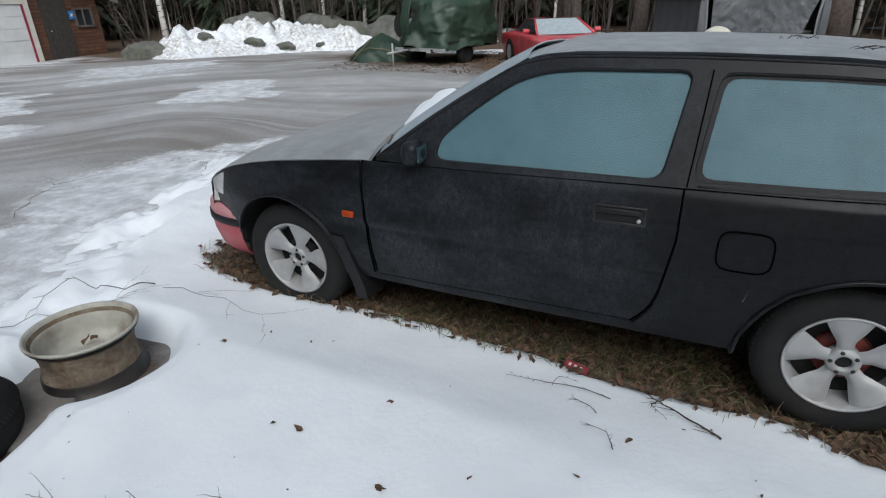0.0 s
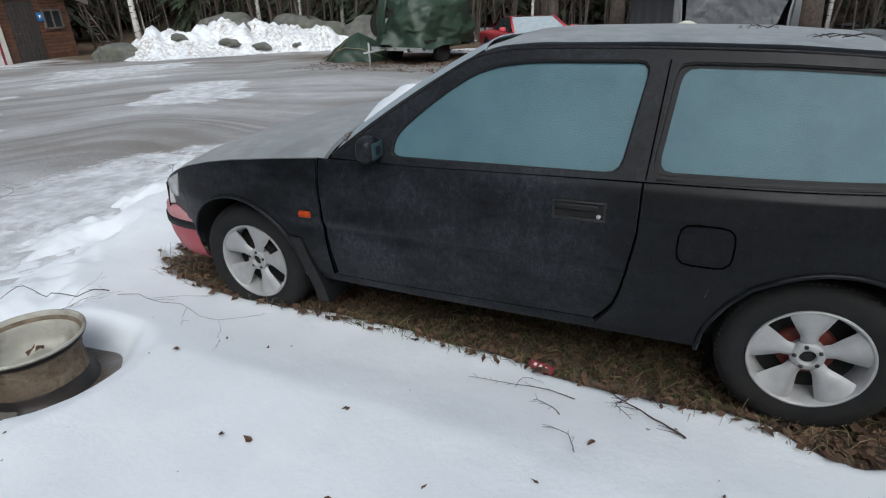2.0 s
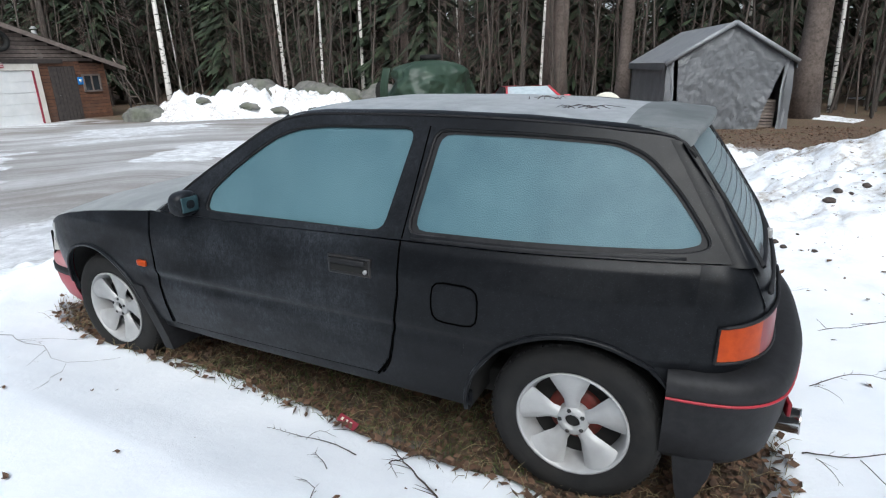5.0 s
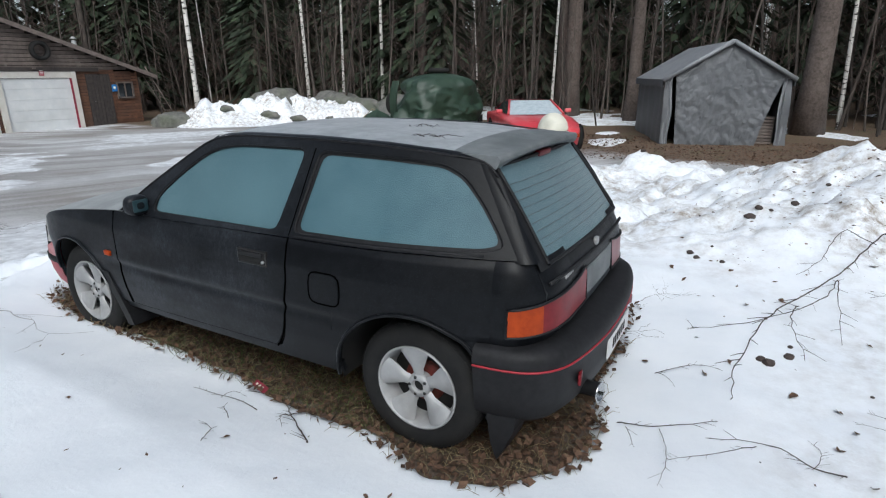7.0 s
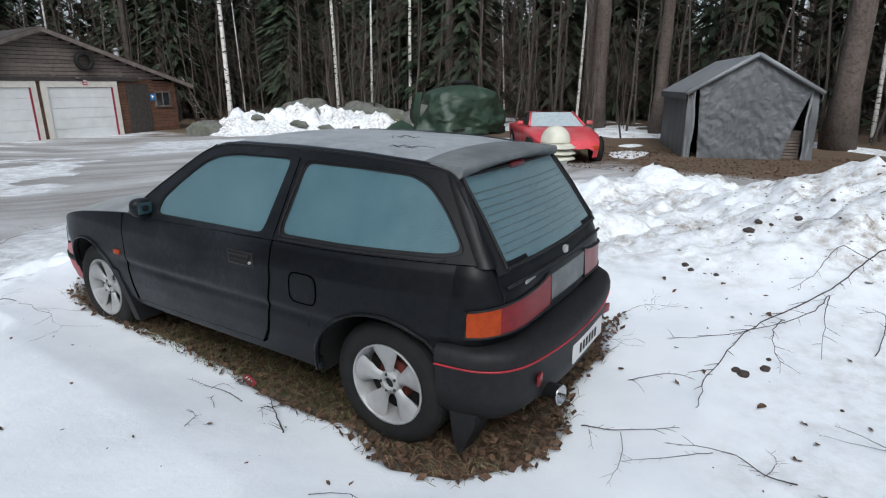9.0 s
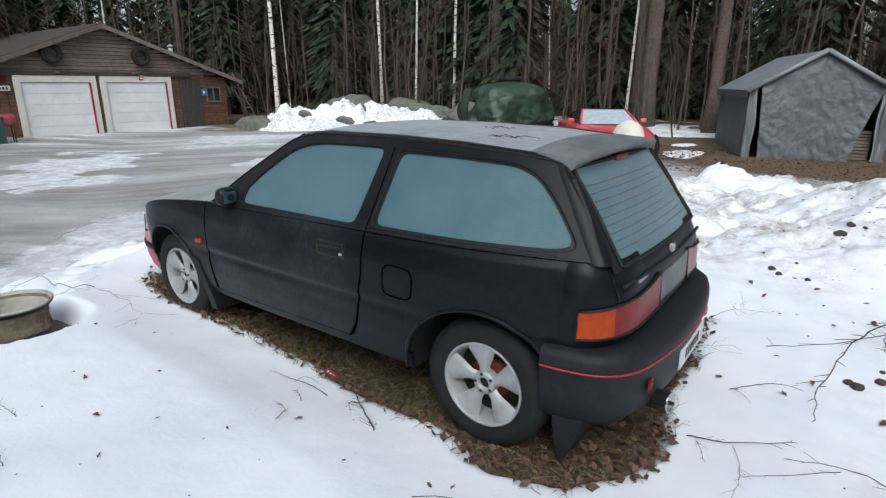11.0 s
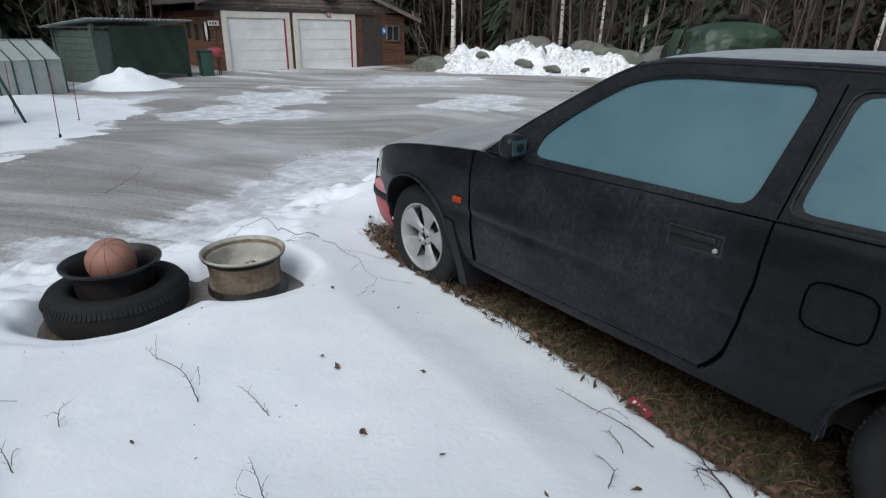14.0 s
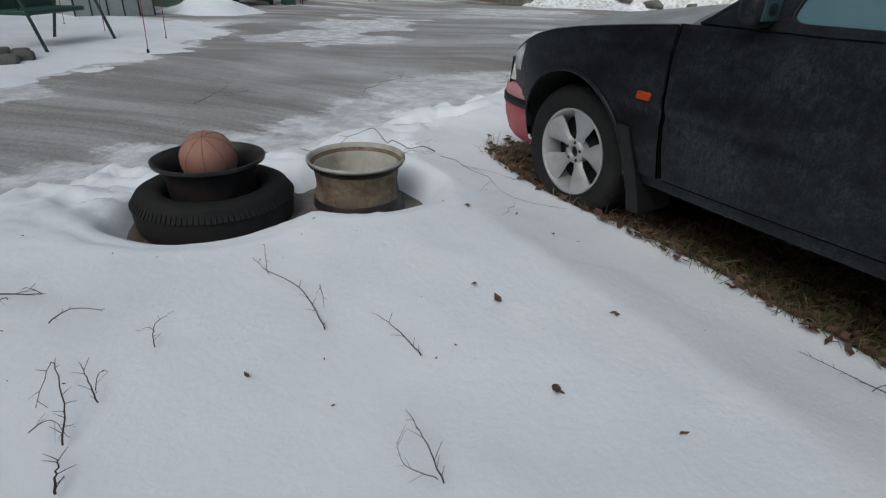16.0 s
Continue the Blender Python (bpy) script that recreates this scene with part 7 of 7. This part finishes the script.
def fallen_branch(a, b, seed, r=0.006, forks=8, lift=0.02, spread=0.5, label="thin dark birch branch lying on the snow"):
    rng = random.Random(seed)
    r *= 0.42
    a, b = Vector((*a, 0)), Vector((*b, 0))
    ln = (b - a).length
    side = Vector((-(b - a).y, (b - a).x, 0)).normalized()
    pts = []
    for i in range(9):
        k = i / 8
        p = a.lerp(b, k) + side * ln * 0.06 * math.sin(3.3 * k + seed) + side * rng.uniform(-0.045, 0.045) * ln
        p.z = height_at(p.x, p.y) + lift * (0.3 + math.sin(math.pi * k)) + rng.uniform(0, 0.3) * lift
        pts.append(p)
    t = thing("fallen_branch", pts[0], label, "branch", "branches on the snow")
    o = pts[0]
    part("stem", tube([p - o for p in pts], [r * (1 - 0.75 * i / 8) for i in range(9)], 6), M_TWIG, t)
    for k in range(forks):
        i = rng.randint(1, 7)
        p = pts[i].lerp(pts[i + 1], rng.random())
        sg = rng.choice((-1, 1))
        d = ((b - a).normalized() * rng.uniform(0.5, 1) + side * sg * rng.uniform(0.3, 1.0)) * ln * spread * rng.uniform(0.15, 0.6)
        q = p + d * 0.5 + side * sg * 0.02
        e = p + d
        for w in (q, e):
            w.z = height_at(w.x, w.y) + lift * rng.uniform(0.3, 1.4)
        part("twig", tube([p - o, q - o, e - o], [r * 0.5, r * 0.4, r * 0.22], 5), M_TWIG, t)
        for _ in range(2):
            m = q.lerp(e, rng.random())
            g = m + (d * 0.35 + side * rng.uniform(-1, 1) * d.length * 0.3)
            g.z = height_at(g.x, g.y) + lift * rng.uniform(0.3, 1.5)
            part("twig", tube([m - o, g - o], [r * 0.34, r * 0.2], 4), M_TWIG, t)
    return t


fallen_branch((-1.25, -0.95), (-0.75, -0.25), 3, 0.004, 6)
fallen_branch((-0.75, -0.30), (0.1, -0.35), 13, 0.004, 5)
fallen_branch((-3.4, 0.4), (-4.3, 1.3), 21, 0.006, 8, 0.03)
fallen_branch((-2.9, 2.1), (-3.6, 2.3), 22, 0.005, 8, 0.05)
fallen_branch((-3.6, -1.2), (-4.5, -0.6), 23, 0.005, 7, 0.03)
fallen_branch((2.6, -0.6), (3.2, -0.45), 25, 0.004, 6, 0.02)
fallen_branch((3.1, 1.9), (3.35, 2.2), 26, 0.004, 7, 0.04, 0.7)
fallen_branch((3.05, 1.2), (3.25, 1.55), 27, 0.004, 7, 0.05, 0.7)


def crooked_branch(lines, r, seed, lift=0.015, label="dark forked birch branch lying on the snow"):
    """A branch whose stem and boughs follow given lines over the snow, with short buds and twigs."""
    rng = random.Random(seed)
    r *= 0.78
    t, o = None, None
    for n, ln in enumerate(lines):
        pts = polyline([(x, y, 0) for x, y in ln], 6)
        for i, p in enumerate(pts):
            p.x, p.y = p.x + rng.gauss(0, 0.25) * r * 3, p.y + rng.gauss(0, 0.25) * r * 3
            p.z = height_at(p.x, p.y) + lift * (0.4 + 0.8 * math.sin(math.pi * i / (len(pts) - 1)))
        if t is None:
            o = pts[0].copy()
            t = thing("fallen_branch", o, label, "branch", "branches on the snow")
        k0 = r if n == 0 else r * 0.6
        part("stem" if n == 0 else "bough", tube([p - o for p in pts], [k0 * (1 - 0.72 * i / len(pts)) for i in range(len(pts))], 6), M_TWIG, t)
        for i in range(1, len(pts) - 1):
            if rng.random() < 0.55:
                d = (pts[i + 1] - pts[i - 1]).normalized()
                sd = Vector((-d.y, d.x, 0)) * rng.choice((-1, 1))
                le = rng.uniform(4, 22) * r
                q = pts[i] + (d * 0.8 + sd * 0.7) * le
                q.z = height_at(q.x, q.y) + lift * rng.uniform(0.4, 1.6)
                part("twig", tube([pts[i] - o, (pts[i] + q) / 2 - o + Vector((0, 0, 0.4 * r)), q - o], [k0 * 0.42, k0 * 0.34, k0 * 0.2], 4), M_TWIG, t)
    return t


crooked_branch([[(5.15, 4.1), (4.853, 3.669), (4.614, 3.297), (4.346, 2.748), (3.976, 2.035), (3.859, 1.618), (3.777, 1.14), (3.786, 0.873)],
                [(4.614, 3.297), (4.376, 3.265), (4.245, 2.914), (4.1, 2.75)], [(4.346, 2.748), (4.323, 2.361), (4.308, 1.805)],
                [(4.346, 2.748), (4.227, 2.322), (3.807, 1.739), (3.493, 1.622)], [(4.1, 2.25), (4.05, 1.9), (4.12, 1.5)]], 0.008, 31, 0.06)
crooked_branch([[(3.322, 0.496), (3.511, 0.505), (3.738, 0.678)], [(3.511, 0.505), (3.575, 0.267), (3.566, 0.092)], [(3.37, 0.47), (3.43, 0.33)]], 0.004, 32, 0.02)
crooked_branch([[(4.224, 0.528), (4.103, 0.504), (3.965, 0.584), (3.701, 0.513)], [(4.103, 0.504), (4.14, 0.62), (4.12, 0.72)], [(3.9, 0.56), (3.72, 0.36), (3.58, 0.28)]], 0.004, 33, 0.02)
crooked_branch([[(3.405, 1.047), (3.58, 1.193), (3.727, 1.203)], [(3.42, 1.05), (3.52, 0.93)]], 0.003, 34, 0.02)
crooked_branch([[(4.7, 1.03), (4.554, 1.017), (4.451, 1.072), (4.36, 1.12)], [(4.554, 1.017), (4.4, 0.96), (4.3, 0.98)]], 0.003, 35, 0.02)
crooked_branch([[(4.583, 2.024), (4.661, 2.556), (4.52, 2.575)]], 0.004, 36, 0.03)
crooked_branch([[(0.637, -1.493), (0.449, -1.486), (0.262, -1.547), (0.116, -1.561)], [(0.262, -1.547), (0.028, -1.50)]], 0.0026, 41, 0.02)
crooked_branch([[(0.883, -1.321), (0.759, -1.333), (0.652, -1.336)]], 0.0024, 42, 0.02)
crooked_branch([[(1.261, -1.481), (1.164, -1.47), (1.048, -1.45)], [(1.25, -1.486), (1.21, -1.535), (1.123, -1.515)]], 0.0024, 43, 0.03)
crooked_branch([[(0.683, -2.043), (0.609, -2.057), (0.507, -2.074)], [(0.634, -2.045), (0.579, -2.017)]], 0.0026, 44, 0.03)
crooked_branch([[(0.793, -2.11), (0.678, -2.103), (0.503, -2.126), (0.634, -2.159)], [(0.717, -2.169), (0.733, -2.124), (0.778, -2.097)]], 0.0026, 45, 0.03)
crooked_branch([[(0.0, -2.30), (0.127, -2.16), (0.003, -2.215)], [(0.06, -2.25), (0.15, -2.27)]], 0.003, 46, 0.03)
crooked_branch([[(0.265, -2.147), (0.236, -2.089), (0.258, -2.016)]], 0.0024, 47, 0.02)
crooked_branch([[(0.519, -1.908), (0.44, -1.90), (0.374, -1.864)], [(0.44, -1.90), (0.432, -1.935)]], 0.002, 48, 0.02)
crooked_branch([[(0.41, -1.427), (0.538, -1.456)]], 0.002, 49, 0.02)
crooked_branch([[(0.925, -2.119), (0.878, -2.116), (0.832, -2.112)]], 0.0034, 50, 0.02)
crooked_branch([[(2.15, -0.34), (2.02, -0.26), (1.91, -0.20), (1.80, -0.13), (1.58, -0.12)], [(1.91, -0.20), (1.98, -0.15), (2.06, -0.16)], [(1.91, -0.2), (1.9, -0.25), (1.96, -0.3)]], 0.005, 51, 0.02)
crooked_branch([[(1.74, -0.25), (1.62, -0.25), (1.46, -0.27), (1.30, -0.27)], [(1.5, -0.265), (1.52, -0.2), (1.6, -0.19)]], 0.003, 52, 0.02)
crooked_branch([[(1.71, -0.39), (1.59, -0.33)]], 0.0026, 53, 0.02)
crooked_branch([[(1.80, -0.61), (1.76, -0.53), (1.68, -0.50)]], 0.0026, 54, 0.02)
crooked_branch([[(-0.83, -0.29), (-1.01, -0.44), (-1.23, -0.51), (-1.19, -0.81)]], 0.004, 55, 0.03)
for x, y, sc in ((4.057, 1.122, 1.7), (4.239, 1.061, 1.1), (4.291, 0.897, 1.1), (4.304, 0.491, 1.2), (4.653, 1.65, 1.2), (3.251, 2.649, 1.4), (3.667, 2.741, 1.2), (4.589, 3.03, 1.6), (3.5, 2.2, 0.8), (3.9, 2.3, 0.7), (4.45, 1.9, 1.0)):
    drop_leaf(x, y, sc)

# torn red wrapper under the sill
wrap = thing("torn_wrapper", pose(1.56, -0.06, 0.035, 28, 6, -12), "crumpled red wrapper with white lettering on the leaves", "wrapper")
part("paper", grid(lambda u, v: (lerp(-0.055, 0.055, u), lerp(-0.02, 0.02, v), 0.004 * math.sin(9 * u + 3 * v)), 10, 4), M_MAROON, wrap)
part("bar", join(*[box(-0.028 + 0.026 * k, 0, 0.005, 0.012, 0.014, 0.002) for k in range(3)]), M_CREAM, wrap, smooth=False)

# snow and dead leaves on the cowl, twig on the roof
def cowl_snow(u, v):
    s = lerp(-0.35, 0.42, u)
    n = noise.noise(Vector((6 * u, 5 * v, 1)))
    h = math.sin(math.pi * u) ** 0.5 * math.sin(math.pi * v) ** 0.6
    p = wind_fn(0.5 + s / 1.5, lerp(0.02, 0.42, v) * (0.75 + 0.25 * math.sin(7 * u)))
    return (p[0] - 0.03 * h, p[1], p[2] + 0.045 * h * (1 + 0.4 * n) + 0.002)


sn = part("cowl_snow", grid(cowl_snow, 40, 20), M_SNOW, at=(0, CY, 0))
tagged(sn, "patch of snow left at the foot of the windscreen", "snow")
rngc = random.Random(7)
for k in range(26):
    s = rngc.uniform(0.42, 0.66)
    x = 0.56 + rngc.uniform(-0.05, 0.04)
    ob = new("cowl_leaf", rngc.choice(leaf_meshes))
    ob.matrix_basis = pose(x, CY - s, 0.925 + rngc.uniform(0, 0.02), rngc.uniform(-40, 40), rngc.uniform(-40, 40), rngc.uniform(0, 360))
    tagged(ob, "dead leaf caught at the foot of the windscreen", "leaf", "leaves on the cowl")


def roof_twig(x, s, seed):
    rng = random.Random(seed)
    z = rail(x) + 0.03
    t = thing("roof_twig", (x, CY - s, z + 0.01), "thin tangled twig lying on the frosted roof", "twig")
    for k in range(7):
        p = Vector((rng.uniform(-0.06, 0.06), rng.uniform(-0.03, 0.03), 0))
        d = Vector((rng.uniform(-0.1, 0.14), rng.uniform(-0.07, 0.07), rng.uniform(0, 0.008)))
        part("twig", tube([p, p + d * 0.5 + Vector((0, 0, 0.01)), p + d], [0.0016, 0.0013, 0.0008], 5), M_TWIG, t)


roof_twig(2.42, 0.40, 1)
roof_twig(2.2, 0.1, 2)

# leaf litter on the ground by the tent and the red car
rl = np.random.RandomState(44)
hp = Heap()
n = 9000
xs, ys = rl.uniform(-7.5, 6.5, n), rl.uniform(10.3, 15.0, n)
p = np.stack([xs, ys, base_height(xs, ys) + np.maximum(snow_depth(xs, ys), -0.01) + 0.012], -1)
u = rl.normal(0, 1, (n, 3)) * np.array([1, 1, 0.35])
u /= np.linalg.norm(u, axis=1)[:, None]
w = np.cross(u, np.array([0, 0, 1.0]) + rl.normal(0, 0.3, (n, 3)))
w /= np.linalg.norm(w, axis=1)[:, None]
sz = rl.uniform(0.02, 0.05, n)[:, None]
hp.quads(p, u * sz, w * sz * 0.6)
hp.done("leaf_litter", M_LITTER, "brown leaf litter on the ground round the tent", "leaves")
# dirt, leaves and bark bits on the ploughed bank
hp = Heap()
n = 1500
xs, ys = rl.normal(4.6, 1.0, n), rl.normal(4.9, 1.3, n)
ok = (ys > 2.6) & (xs > 2.9)
xs, ys = xs[ok], ys[ok]
n = len(xs)
p = np.stack([xs, ys, base_height(xs, ys) + snow_depth(xs, ys) + 0.006], -1)
u = rl.normal(0, 1, (n, 3)) * np.array([1, 1, 0.35])
u /= np.linalg.norm(u, axis=1)[:, None]
w = np.cross(u, np.array([0, 0, 1.0]) + rl.normal(0, 0.3, (n, 3)))
w /= np.linalg.norm(w, axis=1)[:, None]
sz = np.minimum(np.abs(rl.normal(0.006, 0.008, n)) + 0.003, 0.04)[:, None]
hp.quads(p, u * sz, w * sz * 0.7)
hp.done("bank_debris", M_LITTER, "bark bits and leaf crumbs on the snow bank", "debris")
# clods of earth on the bank
for x, y, r in ((3.347, 3.0, 0.07), (3.404, 2.93, 0.06), (3.941, 1.405, 0.08), (4.041, 1.535, 0.07), (3.743, 3.64, 0.11), (3.80, 3.72, 0.08), (3.9, 1.43, 0.06), (3.72, 3.62, 0.07), (3.9, 3.75, 0.05), (4.1, 4.3, 0.09), (4.35, 4.45, 0.06), (2.2, 7.0, 0.1), (2.6, 7.2, 0.07), (4.9, 4.2, 0.06), (4.05, 1.68, 0.035), (4.4, 1.3, 0.025), (3.6, 2.9, 0.05), (3.5, 3.1, 0.03), (4.75, 2.4, 0.05)):
    bm = bmesh.new()
    r *= 0.42
    bmesh.ops.create_icosphere(bm, subdivisions=2, radius=r)
    for v in bm.verts:
        v.co *= 1 + 0.5 * noise.noise(v.co * 30 + Vector((x, y, 0)))
        v.co.z *= 0.6
    tagged(part("earth_clod", bm, M_TWIG, at=(x, y, height_at(x, y) + r * 0.2), smooth=False), "dark clod of earth and leaves on the snow", "clod", "clods on the bank")
